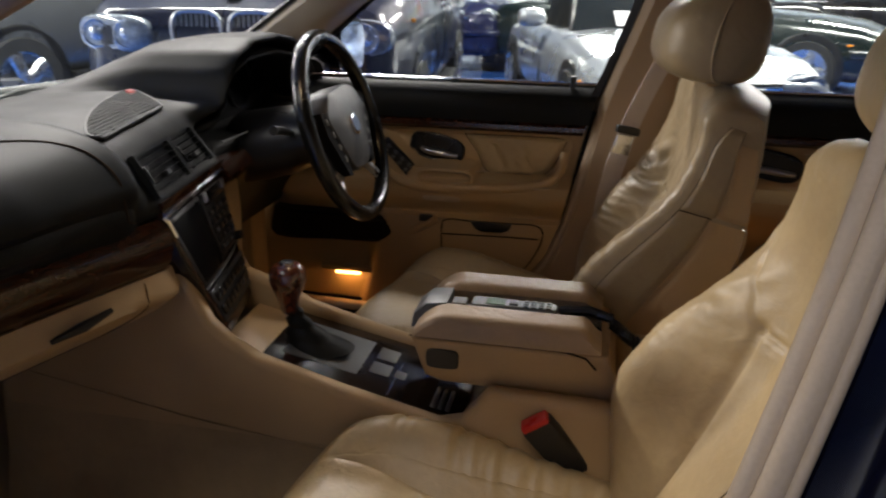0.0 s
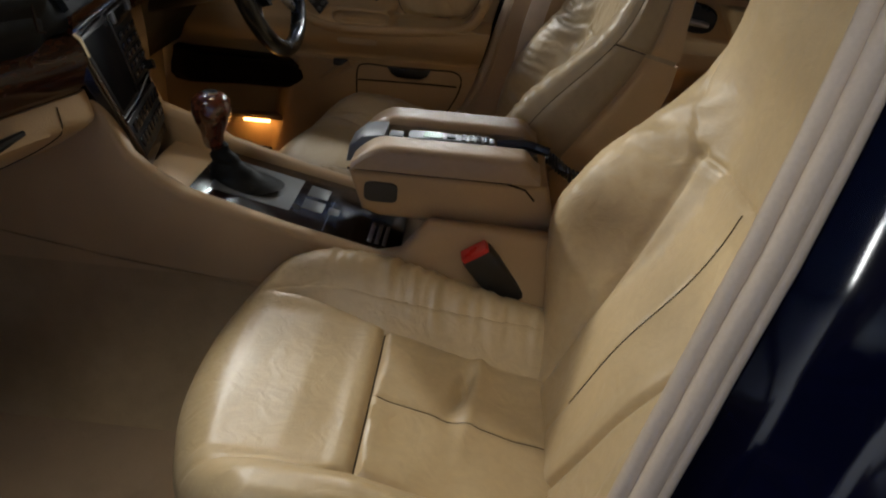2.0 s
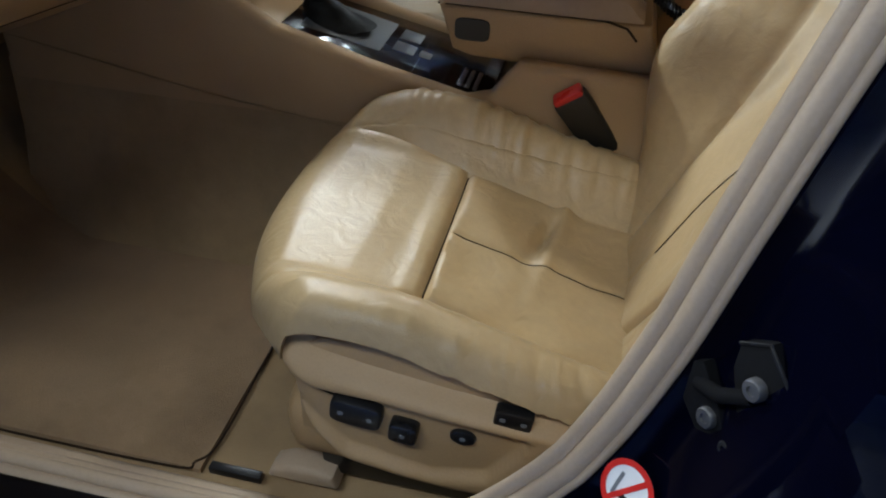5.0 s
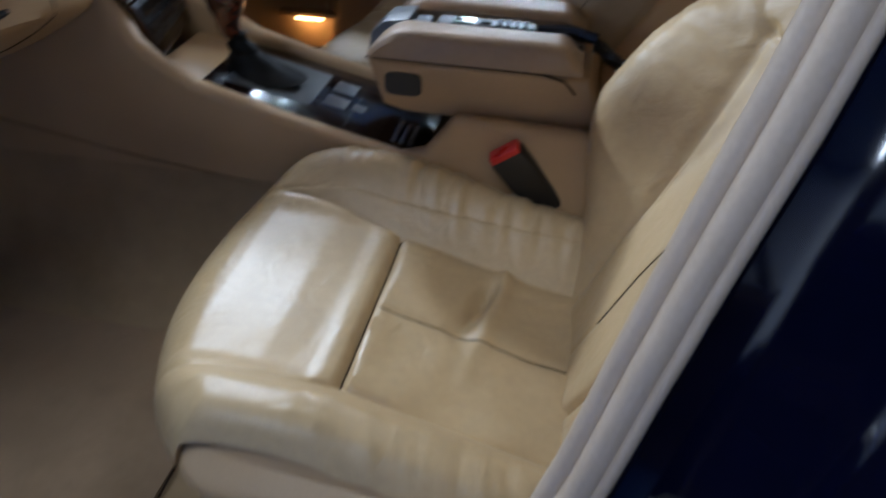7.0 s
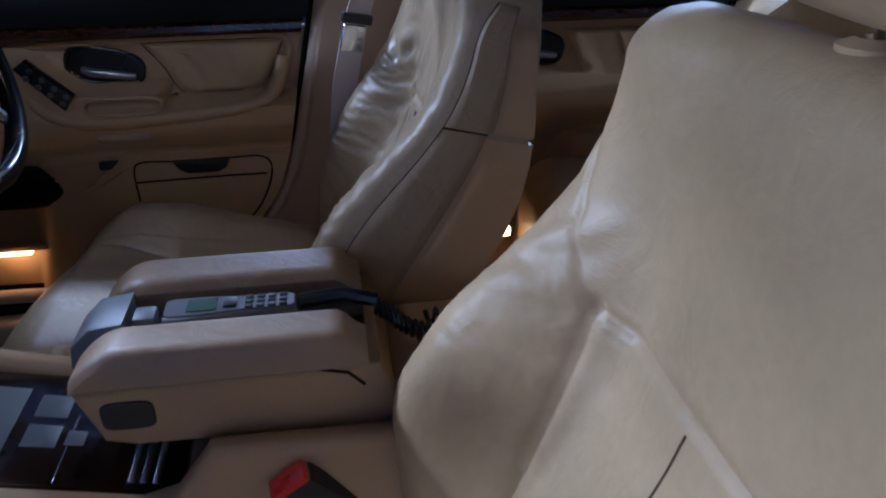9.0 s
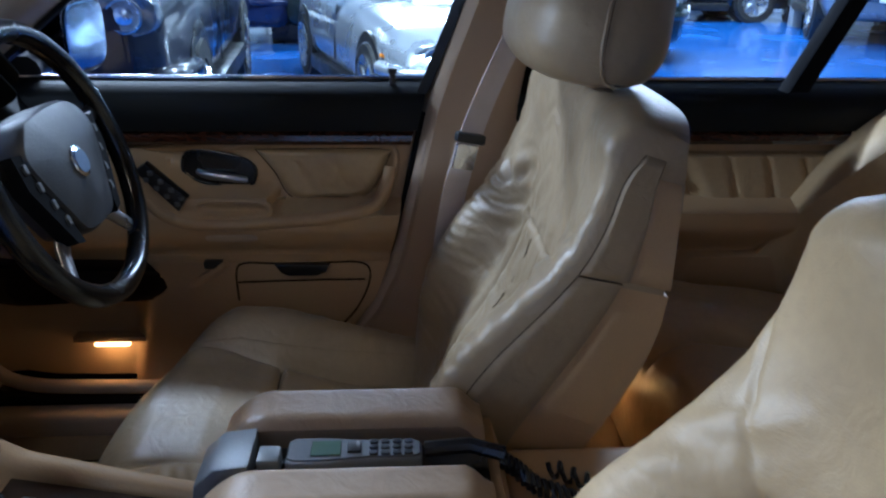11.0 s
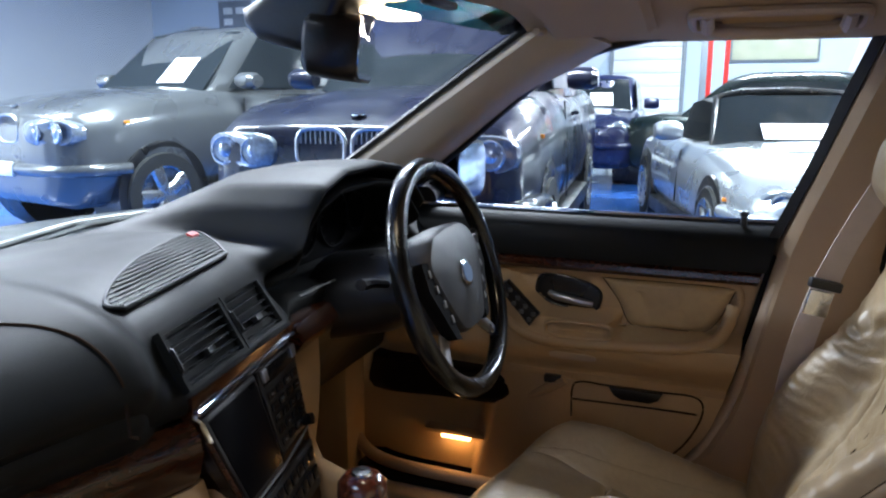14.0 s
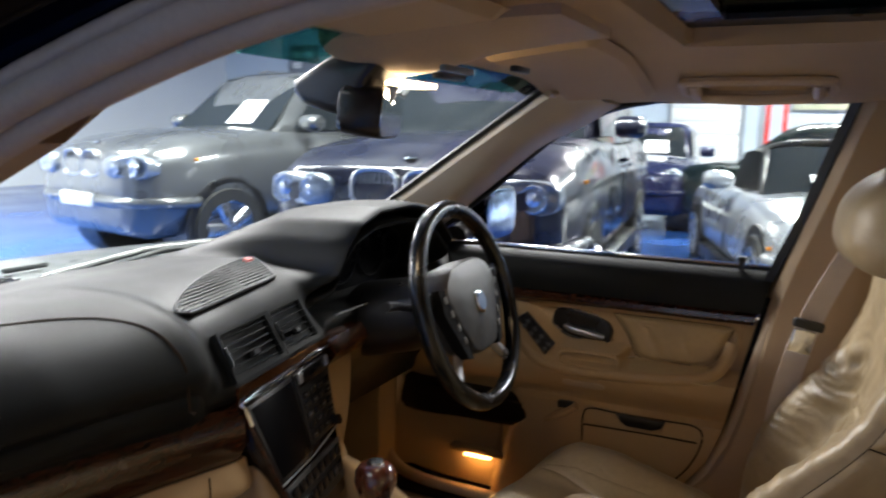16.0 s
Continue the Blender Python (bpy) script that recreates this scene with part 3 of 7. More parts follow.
part("frame_rim", loft([[(x, y, z) for x, y in ((x0 + o, y0 + o), (x1 - o, y0 + o), (x1 - o, y1 - o), (x0 + o, y1 - o))] for o, z in ((-0.012, 1.366), (0.004, 1.366), (0.008, 1.40), (-0.012, 1.40))], caps=False), CLOTH, sun, "beige cloth opening rim")
part("black_rim", loft([[(x, y, z) for x, y in ((x0 + o, y0 + o), (x1 - o, y0 + o), (x1 - o, y1 - o), (x0 + o, y1 - o))] for o, z in ((0.0, 1.392), (0.06, 1.394), (0.06, 1.402), (0.0, 1.402))], caps=False), BLACK, sun, "black glass border")
part("pane", box(x0, x1, y0, y1, 1.403, 1.408, 0), TINT, sun, "green tinted glass")
part("blind", box(0.13, 0.36, y0 + 0.005, y1 - 0.005, 1.385, 1.39, 0.002), CLOTH, sun, "beige cloth blind slid part way back")

# windscreen and its lower edge outside
def screen(u, v):
    y = (-1 + 2 * v)
    x = interp(u, [(0, -1.20), (1, -0.47)]) + 0.16 * y * y * (1 - 0.55 * u)
    return (x, y * interp(u, [(0, 0.72), (1, 0.535)]), interp(u, [(0, 0.955), (1, 1.362)]) - 0.012 * y * y + 0.03 * math.sin(math.pi * u))


glass = single("windscreen", sheet(screen, 17, 21, (-0.004, 0, 0.004)), PANE, "clear curved laminated windscreen", "windscreen", kind="structure")
glass.visible_shadow = False
part("shade_band", sheet(lambda u, v: tuple(Vector(screen(0.90 + 0.095 * u, 0.06 + 0.88 * v)) + Vector((0.004, 0, -0.006))), 3, 21, (0.001, 0, -0.001)), TINT, glass, "green tinted band").visible_shadow = False
cowl = thing("wiper_cowl", (-1.25, 0, 0.93), "black wiper cowl below the windscreen", "cowl", kind="structure")
part("grille", sheet(lambda u, v: (-1.62 + 0.46 * u + 0.15 * (2 * v - 1) ** 2, -0.74 + 1.48 * v, 0.93 + 0.028 * u), 9, 15, (0, 0, -0.03)), BLACK, cowl)
for k in range(9):
    part("rib", tube([(-1.30 - 0.03 * (k % 3) + 0.15 * (2 * v - 1) ** 2, -0.74 + 1.48 * v, 0.955) for v in (0.04 + 0.1 * k, 0.07 + 0.1 * k, 0.10 + 0.1 * k)], 0.006, 6), DASH_GREY, cowl)
for y0 in (-0.62, 0.02):
    part("wiper_arm", tube([(-1.24 + 0.12 * (y0 + 0.6) ** 2, y0, 0.965), (-1.255, y0 + 0.3, 0.972), (-1.22, y0 + 0.6, 0.965)], 0.007, 8), BLACK, cowl, "black wiper arm and blade")
    part("wiper_blade", tube([(-1.17 + 0.1 * (y0 + 0.6) ** 2, y0 - 0.02, 0.968), (-1.205, y0 + 0.3, 0.976), (-1.17, y0 + 0.58, 0.972)], 0.005, 6), BLACK, cowl)
part("bonnet", sheet(lambda u, v: (-2.3 + 0.95 * u + 0.14 * (2 * v - 1) ** 2, -0.80 + 1.6 * v, 0.78 + 0.13 * u - 0.06 * (2 * v - 1) ** 4), 9, 13, (0, 0, -0.01)), NAVY, shell)

# cabin floor, firewall and rear bulkhead
def carpet(u, v):
    x, y = -1.15 + 1.75 * u, -0.71 + 1.42 * v
    z = 0.27 + 0.22 * smooth(-0.82, -1.12, x) + 0.006 * noise.noise((x * 5, y * 5, 0))
    z += 0.06 * smooth(0.60, 0.69, abs(y))
    return (x, y, z)


single("floor_carpet", sheet(carpet, 60, 50, (0, 0, -0.03)), CARPET, "worn tan cabin floor carpet", "carpet", kind="structure")
single("footwell_wall", sheet(lambda u, v: (-1.13 + 0.05 * u, -0.76 + 1.52 * v, 0.40 + 0.52 * u), 6, 20, (-0.03, 0, 0)), CARPET, "tan carpeted footwell bulkhead", "bulkhead", kind="structure")
for side in (-1, 1):
    single("kick_panel", box(-1.13, -0.86, min(side * 0.66, side * 0.76), max(side * 0.66, side * 0.76), 0.28, 0.95, 0.02), CARPET, "tan carpeted kick panel beside the footwell", "kick panel", "kick panels", "structure")
single("rear_bulkhead", box(1.25, 1.35, -0.72, 0.72, 0.3, 1.02, 0.02), CARPET, "carpeted bulkhead behind the rear seat", "bulkhead", kind="structure")
single("rear_shelf", box(1.22, 1.75, -0.70, 0.70, 0.93, 0.96, 0.01), VINYL, "tan parcel shelf behind the rear seat", "shelf", kind="structure")
rear_glass = single("rear_window", sheet(lambda u, v: (1.75 - 0.45 * u, -0.62 + 1.24 * v, 0.96 + 0.37 * u), 5, 9, (0.003, 0, 0.003)), PANE, "clear rear window", "rear window", kind="structure")
rear_glass.visible_shadow = False
single("rear_flank", box(0.21, 1.75, -0.86, -0.78, 0.37, 0.93, 0.02), NAVY, "navy painted rear door skin, closed", "rear door", kind="structure")

# the near front door stands open, hinged at the front pillar
opened = thing("door_open", (-0.90, -0.84, 0.3), "front car door standing wide open, navy outside", "car door", kind="structure")
DM = Matrix.Translation((-0.90, -0.86, 0.0)) @ Matrix.Rotation(radians(-72), 4, "Z")
part("door_skin", turn(prism([(0.02, 0.30), (0.78, 0.30), (0.90, 0.55), (0.94, 0.95), (0.02, 0.95)], "y", -0.035, -0.075, 0.012, 2), DM), NAVY, opened, "navy door skin")
part("trim_panel", turn(prism([(0.04, 0.34), (0.76, 0.34), (0.87, 0.56), (0.91, 0.93), (0.04, 0.93)], "y", -0.034, 0.03, 0.02, 3), DM), VINYL, opened, "tan door trim")
part("window_frame", turn(tube([(0.10, -0.04, 0.95), (0.45, -0.03, 1.22), (0.62, -0.03, 1.30), (0.95, -0.03, 1.33), (1.0, -0.03, 1.26), (0.93, -0.04, 0.95)], 0.018, 8), DM), BLACK, opened, "black window frame")

# loose floor mats on the carpet
for side in (-1, 1):
    rug = thing("floor_mat", (-0.7, side * 0.39, 0.28), "worn tan carpet floor mat with bound edge in the footwell", "floor mat", "floor mats")

    def mat_pt(x, y):
        return (x, side * y, 0.281 + 0.22 * smooth(-0.82, -1.12, x) + 0.05 * smooth(0.60, 0.69, y))
    rim = spline([(-0.435, 0.225), (-0.42, 0.26), (-0.418, 0.40), (-0.415, 0.545), (-0.43, 0.585), (-0.47, 0.60), (-0.80, 0.60), (-1.0, 0.58)], 6)
    part("mat_surface", sheet(lambda u, v: mat_pt(-1.02 + 0.60 * u, 0.195 + 0.40 * v), 22, 10, (0, 0, -0.008)), SHADED_MAT_PILE, rug, "tan mat pile")
    part("bound_edge", tube([mat_pt(x, y) for x, y in rim], 0.0018, 6), THREAD, rug, "dark bound edge")

# ---- doors on the far side ----
def lens_outline(cx, cz, a, b, n=28, p=2.6, tilt=0.0):
    """A rounded oblong in x and z."""
    out = []
    for k in range(n):
        t = 2 * math.pi * k / n
        c, s = math.cos(t), math.sin(t)
        u, v = a * math.copysign(abs(c) ** (2 / p), c), b * math.copysign(abs(s) ** (2 / p), s)
        out.append((cx + u * math.cos(tilt) - v * math.sin(tilt), cz + u * math.sin(tilt) + v * math.cos(tilt)))
    return out


def patch(outline, depth_of, y_out, thick, inset=0.006):
    """A cushioned patch on a door: the outline lies at depth_of, its middle stands proud."""
    cx, cz = sum(p[0] for p in outline) / len(outline), sum(p[1] for p in outline) / len(outline)
    rings = [[(x, y_out, z) for x, z in outline]]
    for s, d in ((1.0, 0.0), (0.985, 0.6), (0.94, 0.9), (0.80, 1.0), (0.5, 1.0), (0.15, 1.0)):
        rings.append([(cx + (x - cx) * s, depth_of(cx + (x - cx) * s, cz + (z - cz) * s) - thick * d, cz + (z - cz) * s) for x, z in outline])
    return loft(rings)


def door_panel(name, x0, xr, sill0, label, front):
    """A closed door seen from inside. xr(z) is its rear edge."""
    d = thing(name, ((x0 + xr(0.9)) / 2, 0.8, 0.35), label, "car door", "far side doors", "structure")

    def depth(x, z):
        arm = 0.072 * smooth(0.60, 0.715, z) * (1 - smooth(0.738, 0.757, z))
        if front:
            arm *= smooth(x0 + 0.02, x0 + 0.10, x)
            rise = 0.066 * smooth(0.70, 0.73, z) * (1 - smooth(0.83, 0.862, z)) * (1 - smooth(-0.005, 0.03, (x + 0.455) + 1.25 * (z - 0.782)))
            rise = max(rise, 0.060 * (1 - smooth(0.768, 0.782, z)) * smooth(0.70, 0.73, z) * (1 - smooth(-0.30, -0.285, x)))
            arm = max(arm, rise)
        pocket = 0.052 * (1 - smooth(0.640, 0.660, z)) * smooth(x0 + 0.30, x0 + 0.36, x + 0.25 * (0.6 - z))
        sweep = 0.035 * (1 - smooth(0.40, 0.62, z)) * (1 - smooth(x0 + 0.30, x0 + 0.42, x))
        return 0.775 - max(arm, pocket, sweep) + 0.0012 * noise.noise((x * 14, z * 14, 3))

    def face(u, v):
        z = 0.345 + (0.868 - 0.345) * v
        x = x0 + (xr(z) - x0) * u
        return (x, depth(x, z), z)
    nu = 90
    front_grid = [[Vector(face(i / (nu - 1), j / 69)) for j in range(70)] for i in range(nu)]
    part("trim_panel", grid_solid(front_grid, [[Vector((q.x, 0.80, q.z)) for q in row] for row in front_grid]), VINYL, d, "tan moulded door trim with armrest")
    # dark padded top and wooden strip
    sec = [(0.815, 0.972), (0.792, 0.974), (0.768, 0.966), (0.748, 0.945), (0.742, 0.915), (0.745, 0.888), (0.815, 0.888)]
    part("door_top", loft([[(x0 + (xr(z) - x0) * u, y, z) for y, z in sec] for u in [k / 14 for k in range(15)]]), SOFT_BLACK, d, "black padded door top")
    strip = [(0.80, 0.888), (0.752, 0.887), (0.745, 0.880), (0.744, 0.870), (0.750, 0.862), (0.80, 0.860)]
    part("wood_strip", loft([[(x0 + 0.03 + (xr(z) - 0.006 - x0 - 0.03) * u, y, z) for y, z in strip] for u in [k / 10 for k in range(11)]]), WOOD, d, "glossy dark burr wood strip")
    part("window_slot", tube([(x0 + 0.02, 0.796, 0.976), (xr(0.97), 0.796, 0.976)], 0.006, 8), CHROME, d, "bright window slot trim")
    return d, depth


front_edge = lambda z: interp(z, [(0.34, -0.30), (0.44, -0.22), (0.50, -0.15), (0.56, -0.105), (0.645, -0.075), (0.83, -0.037), (0.97, -0.004), (1.0, 0.0)])
fd, fdepth = door_panel("door_front", -0.88, front_edge, 0.97, "closed car door with tan leather trim, dark wood strip and black top", True)
# raised border and pleated leather field
border = [(-0.56, 0.850), (-0.35, 0.855), (-0.18, 0.857), (-0.085, 0.855), (-0.064, 0.842), (-0.064, 0.81), (-0.078, 0.765)]
part("field_border", tube([(x, 0.771, z) for x, z in spline(border, 5)], 0.0065, 8, up=(0, 1, 0)), VINYL, fd, "raised tan border of the door field")


def field_depth(x, z):
    fold = bump(x - 0.55 * (0.845 - z), -0.262, 0.006) + bump(x - 0.40 * (0.845 - z), -0.185, 0.006) * 0.8 + bump(x + 0.5 * (z - 0.77), -0.190, 0.006) * smooth(0.80, 0.775, z)
    return 0.7725 + 0.004 * fold + 0.0025 * noise.noise((x * 25, z * 25, 7))


FIELD = spline([(-0.325, 0.849), (-0.18, 0.850), (-0.078, 0.848), (-0.076, 0.835), (-0.10, 0.782), (-0.126, 0.757), (-0.192, 0.754), (-0.262, 0.755), (-0.292, 0.805), (-0.325, 0.849)], 5)[:-1]


def fine_patch(outline, depth_of, y_back, thick, n=14):
    """A cushioned patch with enough rows inside it to carry folds."""
    cx, cz = sum(p[0] for p in outline) / len(outline), sum(p[1] for p in outline) / len(outline)
    rings = [[(x, y_back, z) for x, z in outline]]
    for k in range(n):
        t = 1 - (k / n) ** 1.0
        d = 1 - max(0.0, 1 - (1 - t) / 0.22) ** 2
        rings.append([(cx + (x - cx) * t, depth_of(cx + (x - cx) * t, cz + (z - cz) * t) - thick * d, cz + (z - cz) * t) for x, z in outline])
    return loft(rings)


leather_field = part("leather_field", fine_patch(FIELD, field_depth, 0.78, 0.011), LEATHER, fd, "pleated tan leather door field")
part("field_seam", tube([(x, 0.7705, z) for x, z in FIELD + FIELD[:1]], 0.0009, 6), THREAD, leather_field)
PAD = spline([(-0.292, 0.757), (-0.20, 0.7525), (-0.125, 0.7545), (-0.102, 0.775), (-0.084, 0.752), (-0.098, 0.738), (-0.18, 0.735), (-0.262, 0.738), (-0.292, 0.757)], 5)[:-1]
part("arm_pad", fine_patch(PAD, fdepth, 0.765, 0.005, 8), LEATHER, fd, "tan leather arm pad")


def pull(d, cx, cz, y):
    bowl = part("handle_bowl", patch(lens_outline(cx, cz, 0.067, 0.031, p=3.0, tilt=-0.20), lambda x, z: y, y + 0.02, 0.003), BLACK, d, "black recessed handle bowl")
    part("bowl_rim", tube([(x, y - 0.004, z) for x, z in lens_outline(cx, cz, 0.068, 0.032, p=3.0, tilt=-0.20)], 0.003, 8, True, up=(0, 1, 0)), BLACK, bowl)
    part("door_handle", tube(spline([(cx - 0.040, y - 0.004, cz - 0.004), (cx - 0.022, y - 0.010, cz - 0.009), (cx + 0.018, y - 0.012, cz - 0.014), (cx + 0.052, y - 0.010, cz - 0.019)], 5), lambda t: 0.006 + 0.0025 * math.sin(math.pi * t), 10), STEEL, bowl, "chrome door handle")


pull(fd, -0.394, 0.811, 0.772)
# window switches on the sloping front of the armrest
pack = part("switch_panel", prism([(-0.528, 0.828), (-0.507, 0.842), (-0.440, 0.776), (-0.458, 0.750)], "y", 0.722, 0.6975, 0.004), BLACK, fd, "black window switch panel")
for k in range(4):
    sx, sz = -0.503 + k * 0.0165, 0.818 - k * 0.0155
    for o in (-0.006, 0.006):
        part("switch", box(sx + o * 0.7 - 0.0045, sx + o * 0.7 + 0.0045, 0.693, 0.700, sz + o - 0.0045, sz + o + 0.0045, 0.0015), DASH_GREY, pack)
part("pull_pocket", fine_patch(lens_outline(-0.360, 0.752, 0.064, 0.0145, p=3.2), lambda x, z: 0.712, 0.74, -0.004, 6), VINYL, fd, "shallow pull pocket in the armrest")
part("pocket_edge", tube([(x, 0.706, z) for x, z in lens_outline(-0.360, 0.752, 0.066, 0.0155, p=3.2)], 0.004, 8, True, up=(0, 1, 0)), VINYL, fd)
part("arm_roll", tube(spline([(-0.535, 0.730, 0.800), (-0.507, 0.716, 0.757), (-0.471, 0.709, 0.733), (-0.40, 0.707, 0.722), (-0.289, 0.707, 0.727), (-0.160, 0.710, 0.737), (-0.105, 0.722, 0.752), (-0.083, 0.745, 0.780), (-0.073, 0.762, 0.815)], 6), 0.0125, 10), VINYL, fd, "tan rolled lip of the armrest")
part("arm_edge", patch(lens_outline(-0.370, 0.694, 0.048, 0.009, p=4), fdepth, 0.76, 0.002), SEAL, fd, "pale pull edge under the armrest")
# pocket flap with its black slot
flap_line = [(-0.370, 0.560), (-0.370, 0.62), (-0.353, 0.638), (-0.294, 0.637), (-0.19, 0.638), (-0.135, 0.638), (-0.115, 0.622), (-0.120, 0.585), (-0.143, 0.538), (-0.175, 0.50)]
part("pocket_gap", tube([(x, fdepth(x, z) - 0.0002, z) for x, z in spline(flap_line, 6)], 0.0020, 6), THREAD, fd, "dark gap round the pocket flap")
part("pocket_slot", prism([(-0.296, 0.638), (-0.19, 0.638), (-0.198, 0.622), (-0.215, 0.614), (-0.27, 0.614), (-0.285, 0.622)], "y", 0.735, 0.712, 0.003), BLACK, fd, "black pocket latch slot")
part("pocket_crease", tube([(x, fdepth(x, z) - 0.0005, z) for x, z in ((-0.369, 0.598), (-0.30, 0.600), (-0.2, 0.602), (-0.125, 0.602))], 0.002, 6), THREAD, fd)
part("lower_roll", tube(spline([(-0.50, 0.745, 0.575), (-0.47, 0.735, 0.585), (-0.425, 0.722, 0.612), (-0.385, 0.718, 0.640)], 5), 0.010, 8), VINYL, fd)
part("vent_slots", box(-0.428, -0.388, 0.712, 0.728, 0.630, 0.646, 0.003), BLACK, fd, "small black slotted vent")
part("door_bin", fine_patch(spline([(-0.83, 0.635), (-0.70, 0.634), (-0.55, 0.630), (-0.475, 0.624), (-0.457, 0.606), (-0.480, 0.575), (-0.53, 0.556), (-0.66, 0.553), (-0.83, 0.553), (-0.83, 0.635)], 4)[:-1], lambda x, z: 0.735, 0.79, 0.012, 8), GLOSS_BLACK, fd, "black glossy bin low in the door")
part("door_lamp", box(-0.660, -0.592, 0.722, 0.735, 0.462, 0.468, 0.002), LAMP_AMBER, fd, "lit amber courtesy lamp low in the door")
part("lamp_hood", box(-0.70, -0.56, 0.722, 0.755, 0.470, 0.482, 0.004), VINYL, fd)
part("lock_pin", turned([(0.001, 0.97), (0.006, 0.97), (0.006, 0.988), (0.0085, 0.99), (0.0085, 0.998), (0.001, 1.0)], 12, "z", (-0.068, 0.775, 0)), BLACK, fd, "black lock pin")
glass1 = part("pane", sheet(lambda u, v: (-0.62 + 0.62 * u + 0.09 * v + (1 - u) * 0.25 * v, 0.80 - 0.12 * v, 0.965 + 0.36 * v), 9, 7, (0, 0.003, 0)), PANE, fd, "clear side window")
glass1.visible_shadow = False
# black window frame at the door's rear edge, and along the top
part("window_frame", loft([[(x - 0.020, edge_y(z) + 0.016, z), (x - 0.002, edge_y(z) + 0.006, z), (x + 0.004, edge_y(z) + 0.03, z), (x - 0.018, edge_y(z) + 0.03, z)] for x, z in ((-0.004, 0.955), (0.024, 1.03), (0.050, 1.10), (0.084, 1.21), (0.122, 1.325))]), SLAT_GREY, fd, "dark grey rear window frame")
part("door_gap", tube([(front_edge(z) + 0.006, 0.762, z) for z in [0.42 + 0.05 * k for k in range(11)]], 0.0065, 8), RUBBER, fd, "black rubber at the door's rear edge")
gasket = [(x, edge_y(z) + 0.012, z - 0.006) for x, z in TOP_FAR[2:][::-1]]
part("window_gasket", tube(spline(gasket, 5), 0.007, 8), BLACK, fd, "black window channel")
# outside mirror seen through the side window
om = thing("wing_mirror", (-0.72, 0.98, 1.0), "navy painted wing mirror with blue tinted glass", "mirror")
def soft_box(w, h, n=28):
    return [(w * math.copysign(abs(math.cos(t)) ** 0.5, math.cos(t)), h * math.copysign(abs(math.sin(t)) ** 0.55, math.sin(t))) for t in [2 * math.pi * k / n for k in range(n)]]


part("mirror_shell", loft([[(x, 0.985 + y * q, 1.03 + z * q) for y, z in soft_box(0.110, 0.074)] for x, q in ((-0.80, 0.3), (-0.785, 0.75), (-0.75, 0.96), (-0.70, 1.0), (-0.684, 0.98))]), NAVY, om)
part("mirror_glass", loft([[(x, 0.985 + y * q, 1.03 + z * q) for y, z in soft_box(0.100, 0.064)] for x, q in ((-0.686, 1.0), (-0.681, 1.0), (-0.680, 0.9))]), mat("blue_mirror_glass", (0.15, 0.25, 0.42), 0.05, 1.0, 0.02), om, "bluish mirror glass")
part("mirror_foot", tube([(-0.73, 0.80, 0.985), (-0.74, 0.86, 0.985), (-0.74, 0.92, 1.0)], 0.028, 10), BLACK, om)

rear_edge = lambda z: 1.12
rd, rdepth = door_panel("door_rear", 0.15, rear_edge, 0.97, "closed rear car door with pleated tan trim", False)


def rear_pleats(u, v):
    z = 0.738 + 0.105 * v
    x = 0.50 - 0.06 * (v - 0.5) + 0.55 * u
    e = min(u, 1 - u, v, 1 - v)
    fold = sum(bump(x + 0.35 * (z - 0.79), 0.52 + 0.075 * k, 0.005) for k in range(1, 7))
    return (x, 0.770 - 0.012 * smooth(0, 0.08, e) + 0.006 * fold, z)


field = [[Vector(rear_pleats(i / 79, j / 23)) for j in range(24)] for i in range(80)]
part("leather_field", grid_solid(field, [[Vector((q.x, 0.78, q.z)) for q in row] for row in field]), LEATHER, rd, "pleated tan leather field")
pull(rd, 0.40, 0.815, 0.768)
part("window_divider", prism([(0.650, 0.965), (0.690, 0.965), (0.850, 1.30), (0.810, 1.30)], "y", 0.715, 0.760, 0.006), RUBBER, rd, "black window divider bar")
glass2 = part("pane", sheet(lambda u, v: (0.20 + 1.0 * u, 0.80 - 0.12 * v, 0.965 + 0.36 * v), 5, 5, (0, 0.003, 0)), PANE, rd, "clear rear side window")
glass2.visible_shadow = False
single("rear_pillar_trim", loft([[(x, y, z), (x + 0.4, y, z), (x + 0.4, y - 0.05, z), (x, y - 0.05, z)] for x, y, z in ((1.15, 0.76, 0.95), (1.10, 0.70, 1.15), (1.0, 0.64, 1.34))]), SEAL, "beige rear pillar trim", "pillar trim", kind="structure")

# ---- dashboard ----
dash = thing("dashboard", (-0.8, 0, 0.6), "black soft dashboard with dark wood trim and tan lower half", "dashboard")


def face_x(y):
    """Plan line of the wooden strip: the middle is turned towards the driver, the passenger's side falls back."""
    return interp(y, [(-0.76, -0.775), (-0.40, -0.676), (-0.15, -0.600), (0.13, -0.655), (0.27, -0.672), (0.76, -0.70)])


def vent_x(y):
    """Plan line of the vents' upper edge."""
    return interp(y, [(-0.76, -0.72), (-0.40, -0.655), (-0.151, -0.638), (0.105, -0.696), (0.20, -0.715), (0.76, -0.74)])


